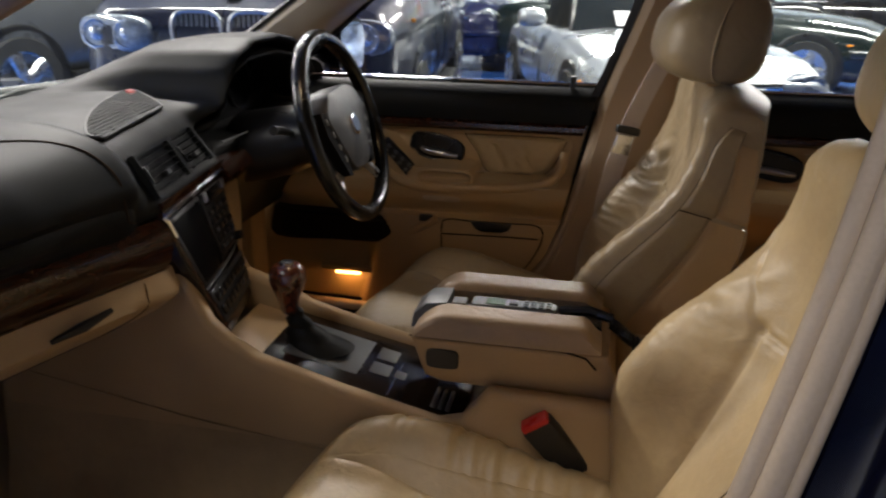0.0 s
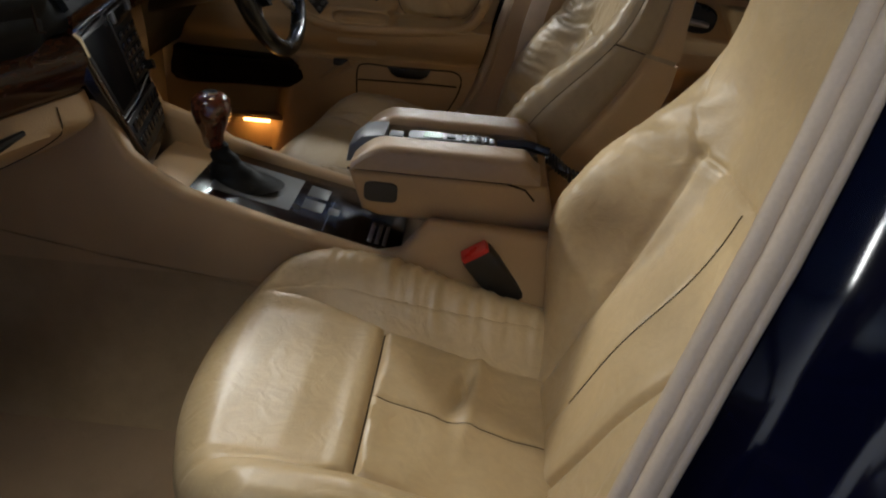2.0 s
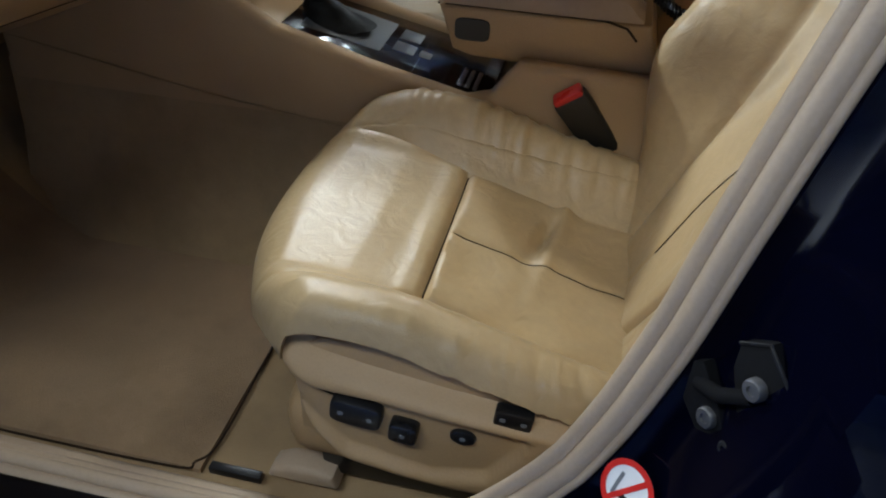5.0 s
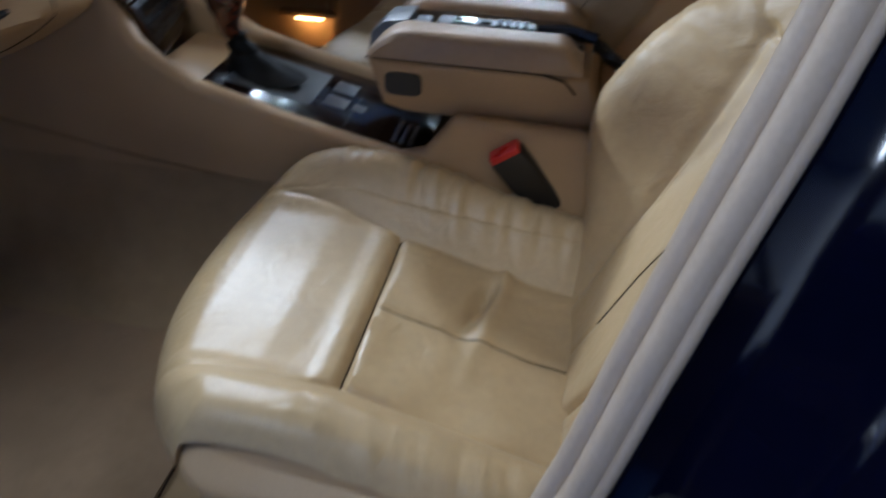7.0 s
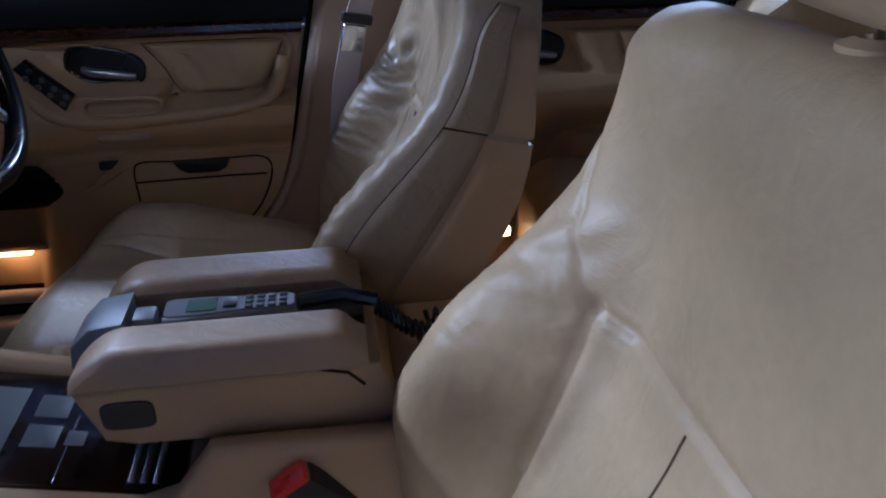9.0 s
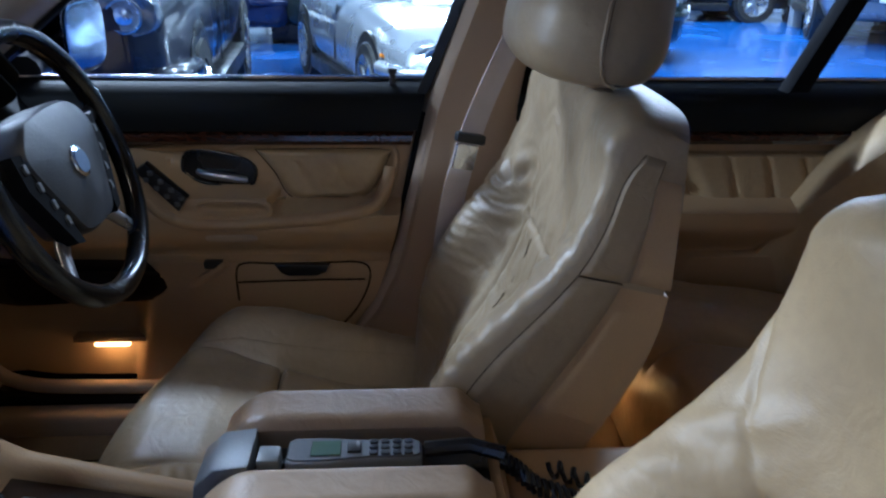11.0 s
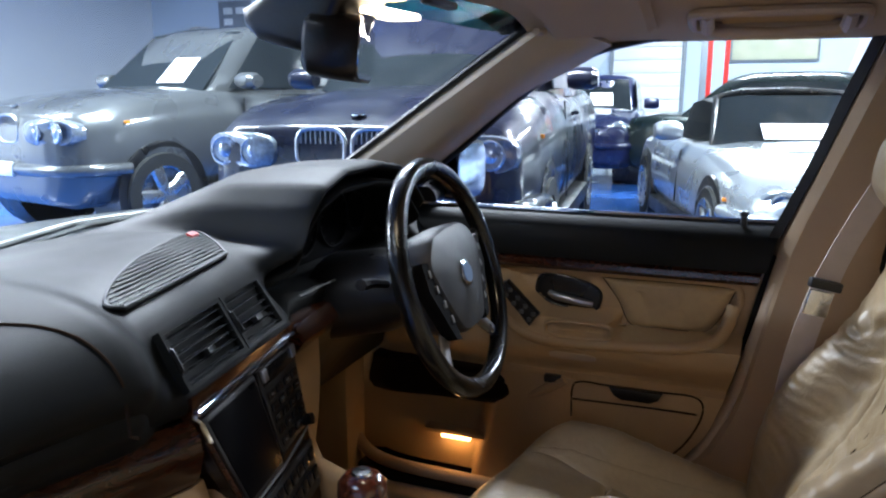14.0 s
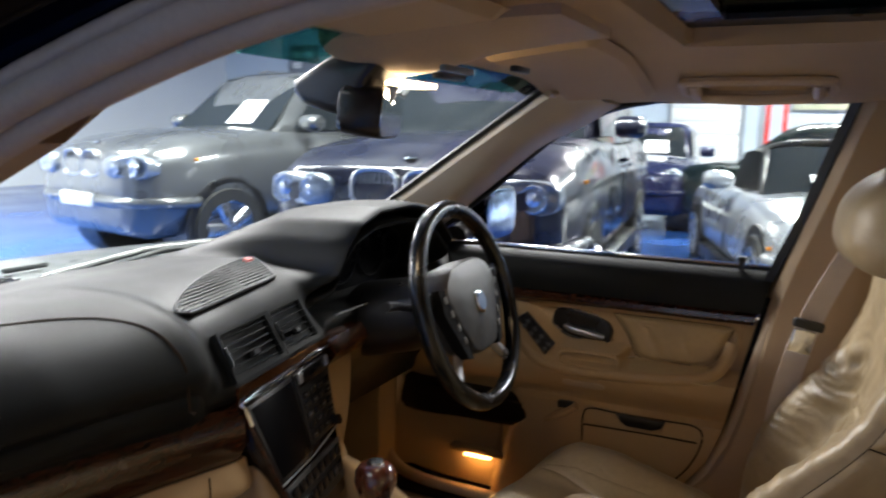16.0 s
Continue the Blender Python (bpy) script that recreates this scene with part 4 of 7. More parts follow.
def dash_skin(u, v):
    y = -0.755 + 1.51 * v
    fx, vx = face_x(y), vent_x(y)
    pas = smooth(-0.155, -0.23, y)            # the big pad before the passenger
    sec = [(-1.20, 0.945), (-1.12, 0.985), (-0.98, 1.006), (-0.87, 1.018 + 0.008 * pas), (vx - 0.105 + 0.01 * pas, 1.016 + 0.018 * pas), (vx - 0.035 + 0.03 * pas, 0.995 + 0.024 * pas),
           (vx + 0.042 * pas, 0.972 + 0.018 * pas), (vx + 0.018 + 0.045 * pas, 0.945 + 0.004 * pas), (fx + 0.004 + 0.020 * pas, 0.914), (fx + 0.002 + 0.004 * pas, 0.893), (fx - 0.03, 0.884)]
    zl = interp(y, [(0.10, 1.0), (0.15, 0.990), (0.185, 1.0), (0.215, 1.045), (0.26, 1.08), (0.33, 1.10), (0.45, 1.102), (0.54, 1.088), (0.60, 1.05), (0.66, 1.0)])
    hood = [(-1.20, 0.945), (-1.12, 0.985), (-1.0, 1.008 + 0.35 * (zl - 1.02)), (-0.88, 1.022 + 0.78 * (zl - 1.02)), (-0.77, 1.02 + 0.97 * (zl - 1.02)), (-0.678, zl), (-0.672, zl - 0.014), (-0.762, zl - 0.028), (-0.774, 0.935), (-0.69, 0.921), (-0.684, 0.88)]
    w = smooth(0.115, 0.195, y) * (1 - smooth(0.64, 0.70, y))
    sec = [(a[0] + (b[0] - a[0]) * w, a[1] + (b[1] - a[1]) * w) for a, b in zip(sec, hood)]
    p = spline(sec, 4)
    i = min(int(round(u * (len(p) - 1))), len(p) - 1)
    x, z = p[i]
    x += 0.16 * (y / 0.75) ** 2 * smooth(-0.75, -1.2, x)
    return (x, y, z)


part("dash_top", sheet(dash_skin, 41, 150, (-0.01, 0, -0.03)), SOFT_BLACK, dash, "black grained soft dash top")
# joint of the airbag cover
joint = [(-0.80, -0.74), (-0.76, -0.55), (-0.705, -0.36), (-0.671, -0.294), (-0.635, -0.264), (-0.60, -0.250), (-0.572, -0.248)]


def dash_z(x, y):
    """Height of the dash top over a point of the plan."""
    row = [dash_skin(k / 40, (y + 0.755) / 1.51) for k in range(33)]
    return interp(x, [(q[0], q[2]) for q in row])


part("cover_joint", tube([(x, y, dash_z(x, y) + 0.0002) for x, y in spline(joint, 6)], 0.0016, 6), THREAD, dash, "joint of the airbag cover")
# lower tan half: glove box and knee panels
def lower(u, v):
    y = -0.755 + 0.62 * v
    fx = face_x(y)
    u2 = u * (0.48 + 0.52 * smooth(-0.23, -0.15, y))
    z = 0.811 - 0.24 * u2
    e = 0.02 * math.sin(math.pi * min(u2 * 1.3, 1)) - 0.52 * max(0.0, u2 - 0.15) ** 1.2 - 0.10 * max(0.0, u - 0.85) / 0.15
    return (fx + 0.004 + e, y, z)


part("glove_box", sheet(lower, 24, 30, (-0.05, 0, 0.0)), VINYL, dash, "tan moulded glove box lid")
part("glove_latch", tube([(-0.634, -0.355, 0.789), (-0.623, -0.31, 0.790), (-0.612, -0.265, 0.795)], lambda t: 0.0035 + 0.004 * math.sin(math.pi * t), 8), BLACK, dash, "black slot of the glove box latch")
part("glove_gap", tube([tuple(Vector(lower(u, v)) + Vector((0.0004, 0, 0))) for u, v in [(0.04 + 0.075 * k, 0.905 - 0.004 * k) for k in range(9)] + [(0.72 + 0.03 * k, 0.86 - 0.09 * k) for k in range(5)]], 0.0009, 6), THREAD, dash)


def wood_rail(y0, y1, za, zb, name):
    rows = []
    for k in range(22):
        y = y0 + (y1 - y0) * k / 21
        fx = face_x(y)
        h0, h1 = zb, za
        rows.append([(fx - 0.03, y, h1 + 0.002), (fx + 0.004, y, h1), (fx + 0.016, y, h1 - 0.014), (fx + 0.020, y, (h0 + h1) / 2), (fx + 0.012, y, h0 + 0.012), (fx + 0.002, y, h0), (fx - 0.03, y, h0)])
    part(name, loft(rows), WOOD, dash, "glossy dark burr wood dash strip")


wood_rail(-0.755, -0.153, 0.888, 0.812, "wood_strip")
wood_rail(0.135, 0.262, 0.897, 0.852, "wood_strip")
part("lower_panel", sheet(lambda u, v: (-0.657 + 0.012 * math.sin(math.pi * u) + 0.045 * u - 0.03 * v, 0.118 + (0.14 - 0.11 * u) * v - 0.012 * u, 0.852 - 0.20 * u), 10, 6, (-0.04, 0, 0)), VINYL, dash, "tan lower dash panel beside the stack")
part("knee_panel", sheet(lambda u, v: (-0.66 - 0.16 * u, 0.25 + 0.50 * v, 0.87 - 0.22 * u), 8, 10, (-0.03, 0, 0)), SOFT_BLACK, dash, "black knee panel under the column")
# flat slotted grille on top of the dash: its near edge runs beside the vents
def top_at(y, d):
    """A point of the dash top, d forward of the vents' upper edge."""
    return (vent_x(y) - d, y, interp(d, [(0.0, 0.972), (0.035, 0.995), (0.07, 1.0075), (0.105, 1.016), (0.16, 1.0185)]))


grille_pts = [(0.034, -0.150), (0.036, 0.0), (0.038, 0.092), (0.046, 0.108), (0.075, 0.125), (0.102, 0.134), (0.112, 0.115), (0.110, 0.06), (0.098, -0.03), (0.080, -0.10), (0.060, -0.148), (0.044, -0.162)]
outline = spline(grille_pts + grille_pts[:1], 4)[:-1]
gp = part("speaker_grille", loft([[tuple(Vector(top_at(y, d)) + Vector((0, 0, o))) for d, y in outline] for o in (-0.016, 0.0055)]), DEAD_SCREEN, dash, "black slotted grille on the dash top")
for k in range(11):
    d = 0.040 + 0.0066 * k
    ya = interp(d, [(0.036, -0.150), (0.044, -0.158), (0.060, -0.144), (0.080, -0.094), (0.098, -0.022), (0.108, 0.05)])
    yb = interp(d, [(0.036, 0.09), (0.046, 0.104), (0.075, 0.121), (0.108, 0.128)])
    part("slat", loft([[tuple(Vector(top_at(y, d + e)) + Vector((0, 0, o))) for e, o in ((-0.0008, 0.004), (0.0008, 0.004), (0.0008, 0.0068), (-0.0008, 0.0068))] for y in (ya, (ya + yb) / 2, yb)]), SLAT_GREY, gp)
part("warning_light", loft([[tuple(Vector(top_at(y, d)) + Vector((0, 0, o))) for d, y in ((0.096, 0.105), (0.096, 0.124), (0.106, 0.124), (0.106, 0.105))] for o in (0.0, 0.0085)]), RED, gp, "small red light on the dash")
part("grille_rim", tube([tuple(Vector(top_at(y, d)) + Vector((0, 0, 0.0050))) for d, y in outline], 0.0026, 6, True), SLAT_GREY, dash, "grey rim round the grille")
# pair of air vents, facing back and up, turned to the driver
VQ = [Vector(q) for q in ((-0.636, -0.152, 0.974), (-0.695, 0.104, 0.970), (-0.597, -0.156, 0.916), (-0.640, 0.090, 0.914))]


def vent(v0, v1):
    nrm = (VQ[1] - VQ[0]).cross(VQ[2] - VQ[0]).normalized()
    if nrm.z < 0:
        nrm = -nrm

    def at(a, v, o):
        p, q = VQ[0].lerp(VQ[1], v), VQ[2].lerp(VQ[3], v)
        return tuple(p.lerp(q, a) + nrm * o)
    rim = [(0, v0), (0, v1), (1, v1), (1, v0)]
    hole = [(0.07, v0 + 0.025), (0.07, v1 - 0.025), (0.93, v1 - 0.025), (0.93, v0 + 0.025)]
    frame_bm = loft([[at(a, v, -0.02) for a, v in rim], [at(a, v, 0.007) for a, v in rim], [at(a, v, 0.007) for a, v in hole], [at(a, v, -0.03) for a, v in hole]], caps=False)
    vf = part("air_vent", frame_bm, SOFT_BLACK, dash, "black slatted air vent")
    part("vent_back", loft([[at(a, v, o) for a, v in rim] for o in (-0.034, -0.030)]), DEAD_SCREEN, vf)
    for k in range(6):
        a = 0.15 + 0.142 * k
        part("slat", loft([[at(a - 0.018, v, 0.003), at(a + 0.018, v, 0.004), at(a + 0.012, v, -0.016), at(a - 0.022, v, -0.016)] for v in (v0 + 0.022, v1 - 0.022)]), DEAD_SCREEN, vf)
        part("slat_edge", loft([[at(a + 0.008, v, 0.003), at(a + 0.015, v, 0.0052), at(a + 0.020, v, 0.003)] for v in (v0 + 0.024, v1 - 0.024)]), VENT_GREY, vf)
    vm = (v0 + v1) / 2
    part("thumb_slide", loft([[at(0.60, v, 0.009), at(0.69, v, 0.009), at(0.69, v, 0.0), at(0.60, v, 0.0)] for v in (vm - 0.03, vm + 0.03)]), BLACK, vf)
    part("vent_wheel", loft([[at(0.30, v, 0.0075), at(0.72, v, 0.0075), at(0.68, v, 0.011), at(0.34, v, 0.011)] for v in (v0 + 0.008, v0 + 0.02)]), BLACK, vf)


vent(0.0, 0.545)
vent(0.555, 1.0)
# wooden lip between the vents and the stack
part("wood_lip", sheet(lambda u, v: (interp(u, [(0, VQ[2].lerp(VQ[3], v).x + 0.006), (0.4, -0.590 - 0.048 * v), (1, -0.592 - 0.054 * v)]), -0.154 + 0.272 * v, interp(u, [(0, 0.913), (0.4, 0.908), (1, 0.889)])), 7, 12, (-0.02, 0, -0.01)), WOOD, dash, "glossy dark wood lip under the vents")
# instruments under the hood
part("cluster_face", box(-0.80, -0.766, 0.225, 0.58, 0.925, 1.035, 0.006), DEAD_SCREEN, dash, "black instrument panel, unlit")
for cy, r in ((0.255, 0.034), (0.34, 0.05), (0.45, 0.05), (0.535, 0.034)):
    dial = part("dial", turned([(0.001, -0.765), (r, -0.765), (r, -0.761), (r - 0.003, -0.761), (r - 0.003, -0.763), (0.001, -0.763)], 28, "x", (0, cy, 0.995)), DEAD_SCREEN, dash, "unlit round dial")
    part("dial_rim", turned([(r + 0.002, -0.765), (r + 0.002, -0.759), (r, -0.759), (r, -0.765)], 28, "x", (0, cy, 0.995)), VENT_GREY, dial)
    for k in range(11):
        a = radians(220 - 26 * k)
        part("tick", tube([(-0.7605, cy + (r - 0.004) * math.cos(a), 0.995 + (r - 0.004) * math.sin(a)), (-0.7605, cy + (r - 0.010) * math.cos(a), 0.995 + (r - 0.010) * math.sin(a))], 0.0007, 4), SLAT_GREY, dial)
part("ledge_trim", tube([(-0.672, 0.185, 0.926), (-0.668, 0.40, 0.926), (-0.675, 0.60, 0.926)], 0.0018, 6), DASH_GREY, dash)
part("column_shroud", loft([[(x, 0.365 + r * 1.3 * math.cos(t), zc + r * math.sin(t)) for t in [2 * math.pi * k / 18 for k in range(18)]] for x, zc, r in ((-0.72, 0.875, 0.075), (-0.60, 0.90, 0.07), (-0.535, 0.915, 0.055))]), BLACK, dash, "black steering column shroud")
for dy in (-1, 1):
    part("stalk", tube([(-0.58, 0.365 + dy * 0.07, 0.925), (-0.572, 0.365 + dy * 0.14, 0.945), (-0.568, 0.365 + dy * 0.185, 0.953)], lambda t: 0.006 + 0.003 * t, 8), BLACK, dash, "black column stalk")

# ---- centre stack and console ----
stack = thing("centre_stack", (-0.6, 0, 0.68), "dark wood and black centre stack with screen and buttons", "centre stack")
SQ = [Vector(q) for q in ((-0.600, -0.150, 0.889), (-0.656, 0.131, 0.889), (-0.548, -0.075, 0.672), (-0.586, 0.088, 0.672))]
SN = (SQ[2] - SQ[0]).cross(SQ[1] - SQ[0]).normalized()


def on_stack(a, v, o=0.0):
    """A point of the stack's face: a runs down, v across towards the driver, o out of it."""
    return tuple(SQ[0].lerp(SQ[1], v).lerp(SQ[2].lerp(SQ[3], v), a) + SN * o)


def stack_slab(a0, a1, va, vb, o0, o1, name, material, parent, label="", r=0.002):
    bm = loft([[on_stack(a, v, o) for a, v in ((a0, va), (a0, vb), (a1, vb), (a1, va))] for o in (o0, o1)])
    bmesh.ops.bevel(bm, geom=bm.edges[:], offset=r, segments=2, profile=0.5, affect="EDGES", clamp_overlap=True)
    return part(name, bm, material, parent, label)


stack_slab(0, 1, 0, 1, -0.07, 0.0, "stack_frame", PLATE_WOOD, stack, "dark glossy wood stack surround", 0.004)
part("chrome_edge", tube([on_stack(0.004, 0.015 + 0.12 * k, 0.009 + 0.0012 * math.sin(2.2 * k)) for k in range(9)], lambda t: 0.0028 + 0.0010 * math.sin(9 * t) ** 2, 8), CHROME, stack, "bright edge on top of the stack")
part("chrome_end", tube([on_stack(0.0, 0.0, 0.004), on_stack(0.05, 0.006, 0.008), on_stack(0.16, 0.010, 0.006)], 0.0030, 8), CHROME, stack, "bright corner of the stack")
part("side_edge", tube([on_stack(0.02, 0.012, 0.002), on_stack(0.5, 0.012, 0.002), on_stack(0.98, 0.012, 0.002)], 0.003, 8), WOOD, stack)
screen_frame = stack_slab(0.05, 0.585, 0.04, 0.515, 0.0, 0.005, "screen_frame", BLACK, stack, "black screen surround", 0.003)
stack_slab(0.075, 0.56, 0.06, 0.495, 0.004, 0.0062, "screen", DEAD_SCREEN, screen_frame, "dark switched-off screen", 0.001)
part("lower_bevel", tube([on_stack(0.60, 0.03, 0.003), on_stack(0.60, 0.5, 0.004), on_stack(0.56, 0.96, 0.003)], 0.0016, 6), GREY, stack, "thin bright line under the screen")
radio = stack_slab(0.05, 0.54, 0.535, 0.965, 0.0, 0.005, "button_panel", BLACK, stack, "black radio button panel")
stack_slab(0.06, 0.15, 0.56, 0.95, 0.004, 0.0075, "cassette_slot", GLOSS_BLACK, radio, "black cassette slot with bright ends")
for va in (0.555, 0.90):
    stack_slab(0.055, 0.125, va, va + 0.045, 0.005, 0.010, "slot_end", STEEL, radio, "", 0.001)
for i in range(5):
    for j in range(4):
        stack_slab(0.19 + 0.068 * i, 0.232 + 0.068 * i, 0.565 + 0.098 * j, 0.635 + 0.098 * j, 0.005, 0.008, "button", GLOSS_BLACK, radio, "", 0.001)
        if (i + j) % 2 == 0:
            stack_slab(0.205 + 0.068 * i, 0.213 + 0.068 * i, 0.585 + 0.098 * j, 0.61 + 0.098 * j, 0.008, 0.0084, "button_mark", GREY, radio, "", 0.0001)
part("volume_knob", tube([on_stack(0.50, 0.90, 0.004), on_stack(0.50, 0.90, 0.018)], 0.008, 14), GLOSS_BLACK, radio, "black volume knob")
climate = stack_slab(0.63, 0.90, 0.04, 0.96, 0.0, 0.005, "climate_panel", BLACK, stack, "black climate control panel")
for i in range(2):
    for j in range(8):
        stack_slab(0.66 + 0.11 * i, 0.73 + 0.11 * i, 0.08 + 0.108 * j, 0.165 + 0.108 * j, 0.005, 0.008, "button", GLOSS_BLACK, climate, "", 0.001)

console = thing("centre_console", (-0.3, 0, 0.3), "tan centre console with dark wood switch plate", "console")
side_line = [(-0.75, 0.78), (-0.600, 0.815), (-0.578, 0.765), (-0.556, 0.715), (-0.528, 0.690), (-0.483, 0.664), (-0.344, 0.625), (-0.20, 0.592), (-0.165, 0.602), (-0.125, 0.655), (0.05, 0.652), (0.10, 0.62), (0.20, 0.42), (0.20, 0.28), (-0.95, 0.28), (-0.95, 0.70)]
for side in (-1, 1):
    part("console_side", prism([(x - (0.045 if side > 0 and z > 0.7 else 0.0), z) for x, z in side_line], "y", side * 0.092, side * 0.124, 0.012, 3), VINYL, console, "tan padded console side")
    flare = [[(x, side * y, z) for x in (-0.95, -0.6, -0.3, 0.0, 0.2)] for y, z in ((0.12, 0.56), (0.135, 0.44), (0.165, 0.33), (0.225, 0.258))]
    part("tunnel_carpet", grid_solid([[Vector(q) for q in row] for row in flare], [[Vector((q[0], q[1] - side * 0.03, q[2] - 0.02)) for q in row] for row in flare]), CARPET, console, "tan carpet over the tunnel")
    part("carpet_edge", tube([(-0.93, side * 0.126, 0.60), (-0.6, side * 0.126, 0.545), (-0.2, side * 0.126, 0.50), (0.1, side * 0.126, 0.49)], 0.0016, 6), CARPET, console)
part("console_deck", prism([(-0.575, 0.655), (-0.50, 0.637), (-0.19, 0.565), (0.05, 0.565), (0.05, 0.40), (-0.575, 0.40)], "y", -0.093, 0.093, 0.003), VINYL, console)


def deck_z(x):
    return interp(x, [(-0.50, 0.643), (-0.19, 0.572)])


def deck_slab(x0, x1, ya, yb, h, name, material, parent, label="", r=0.002, base=0.0):
    bm = loft([[(x, y, deck_z(x) + o) for x, y in ((x0, ya), (x0, yb), (x1, yb), (x1, ya))] for o in (base - 0.006, base + h)])
    bmesh.ops.bevel(bm, geom=bm.edges[:], offset=r, segments=2, profile=0.5, affect="EDGES", clamp_overlap=True)
    return part(name, bm, material, parent, label)


plate = deck_slab(-0.495, -0.168, -0.088, 0.088, 0.008, "wood_plate", PLATE_WOOD, console, "dark glossy wood console plate")
gate = deck_slab(-0.47, -0.345, -0.055, 0.06, 0.011, "gear_gate", DASH_GREY, plate, "dark grey plastic gear gate")
for x0, x1, ya, yb in ((-0.332, -0.298, 0.012, 0.05), (-0.332, -0.298, -0.035, 0.0), (-0.292, -0.272, -0.03, -0.006)):
    deck_slab(x0, x1, ya, yb, 0.012, "switch", GREY, plate, "grey switch")
for x in (-0.288, -0.232, -0.216):
    part("chrome_strip", tube([(x, -0.084, deck_z(x) + 0.0095), (x, 0.02, deck_z(x) + 0.0095)], 0.002, 6), CHROME, plate)
deck_slab(-0.283, -0.235, -0.08, 0.06, 0.011, "ashtray_lid", PLATE_WOOD, plate, "dark wood ashtray lid")
deck_slab(-0.222, -0.186, -0.084, 0.07, 0.013, "switch_block", GLOSS_BLACK, plate, "gloss black switch block")
# glare on the black switch row, put in as three bright steel caps
for k in range(3):
    deck_slab(-0.219 + 0.0115 * k, -0.2125 + 0.0115 * k, -0.080, -0.018, 0.0155, "switch_cap", STEEL, plate, "switch cap, bright steel standing for glare", 0.0015)

lever = thing("gear_lever", (-0.46, -0.01, 0.64), "dark red-brown wooden gear knob on a black leather boot", "gear lever")
part("knob", turned([(0.001, 0.694), (0.012, 0.694), (0.016, 0.702), (0.018, 0.718), (0.025, 0.735), (0.030, 0.752), (0.029, 0.768), (0.022, 0.777), (0.012, 0.780), (0.001, 0.780)], 24, "z", (-0.473, -0.01, 0)), KNOB_WOOD, lever, "polished red-brown wooden knob")
part("knob_cap", turned([(0.001, 0.779), (0.013, 0.779), (0.011, 0.7825), (0.001, 0.783)], 20, "z", (-0.473, -0.01, 0)), CHROME, lever)
rings = []
for k in range(14):
    f = k / 13
    cx = -0.425 - 0.048 * f ** 0.6
    r = 0.040 * (1 - f) ** 2.4 + 0.0125 + 0.0022 * math.sin(f * 24)
    z = deck_z(cx) + 0.008 + 0.062 * f
    rings.append([(cx + r * 1.15 * math.cos(t), -0.005 + r * 0.8 * math.sin(t), z) for t in [2 * math.pi * j / 20 for j in range(20)]])
part("leather_boot", loft(rings), BOOT_LEATHER, lever, "creased black leather boot")

# armrest with the telephone
arm = thing("storage_box", (-0.1, 0, 0.63), "tan leather armrest box with open telephone tray on the console", "storage box")


def arm_half(y0, y1):
    """One padded half of the lid, rounded at the front end."""
    def fn(u, v, top):
        x = -0.246 + 0.276 * u
        f = max(0.0, 1 - u / 0.18)
        y = y0 + (y1 - y0) * v
        e = min(v, 1 - v) * (y1 - y0)
        z = 0.752 - 0.030 * f ** 2 - 0.010 * (1 - min(e / 0.012, 1)) ** 2 - 0.022 * smooth(0.9, 1.0, u)
        x += 0.0
        return Vector((x, y, z)) if top else Vector((x + 0.01 * f, y, 0.716))
    f = [[fn(i / 30, j / 12, True) for j in range(13)] for i in range(31)]
    b = [[fn(i / 30, j / 12, False) for j in range(13)] for i in range(31)]
    return grid_solid(f, b)


part("lid_half", arm_half(-0.092, -0.032), ARM_LEATHER, arm, "padded tan leather armrest lid half")
part("lid_half", arm_half(0.034, 0.104), ARM_LEATHER, arm, "padded tan leather armrest lid half")
part("armrest_body", prism([(-0.250, 0.712), (-0.228, 0.648), (-0.20, 0.640), (0.04, 0.634), (0.062, 0.65), (0.042, 0.712)], "y", -0.085, 0.098, 0.008, 3), VINYL, arm, "tan moulded armrest body")
part("lid_gap", tube([(-0.25, -0.0855, 0.7135), (-0.02, -0.0865, 0.7135), (0.01, -0.0865, 0.706), (0.025, -0.0865, 0.69)], 0.0016, 6), THREAD, arm)
part("speaker_mesh", prism(lens_outline(-0.200, 0.680, 0.025, 0.016, p=4.5), "y", -0.0835, -0.0875, 0.001, 1), BLACK, arm, "black oval speaker mesh")
tray = part("phone_tray", box(-0.238, 0.03, -0.032, 0.034, 0.700, 0.722, 0.003), BLACK, arm, "black telephone tray")
part("tray_front", prism([(-0.262, 0.700), (-0.258, 0.725), (-0.238, 0.744), (-0.205, 0.748), (-0.205, 0.70)], "y", -0.031, 0.033, 0.003), GREY, arm, "grey plastic tray front")
part("release_button", box(-0.200, -0.178, -0.018, 0.008, 0.722, 0.744, 0.003), GREY, tray, "grey square release button")
phone = thing("car_phone", (-0.1, 0, 0.73), "grey car telephone handset with green display and keys", "telephone")
body = [(-0.172, 0.017), (-0.165, 0.022), (-0.135, 0.0225), (-0.095, 0.017), (-0.045, 0.017), (-0.038, 0.012), (-0.038, -0.012), (-0.045, -0.017), (-0.095, -0.017), (-0.135, -0.0225), (-0.165, -0.022), (-0.172, -0.017)]
part("handset", prism(body, "z", 0.722, 0.742, 0.004, 3), GREY, phone, "grey handset shell")
part("handset_face", prism([(x * 0.98 - 0.002, y * 0.8) for x, y in body], "z", 0.7405, 0.7435, 0.001, 1), mat("phone_grey", (0.11, 0.115, 0.12), 0.35), phone)
part("display", box(-0.148, -0.118, -0.012, 0.012, 0.743, 0.7448, 0.0008, 1), LCD, phone, "green display")
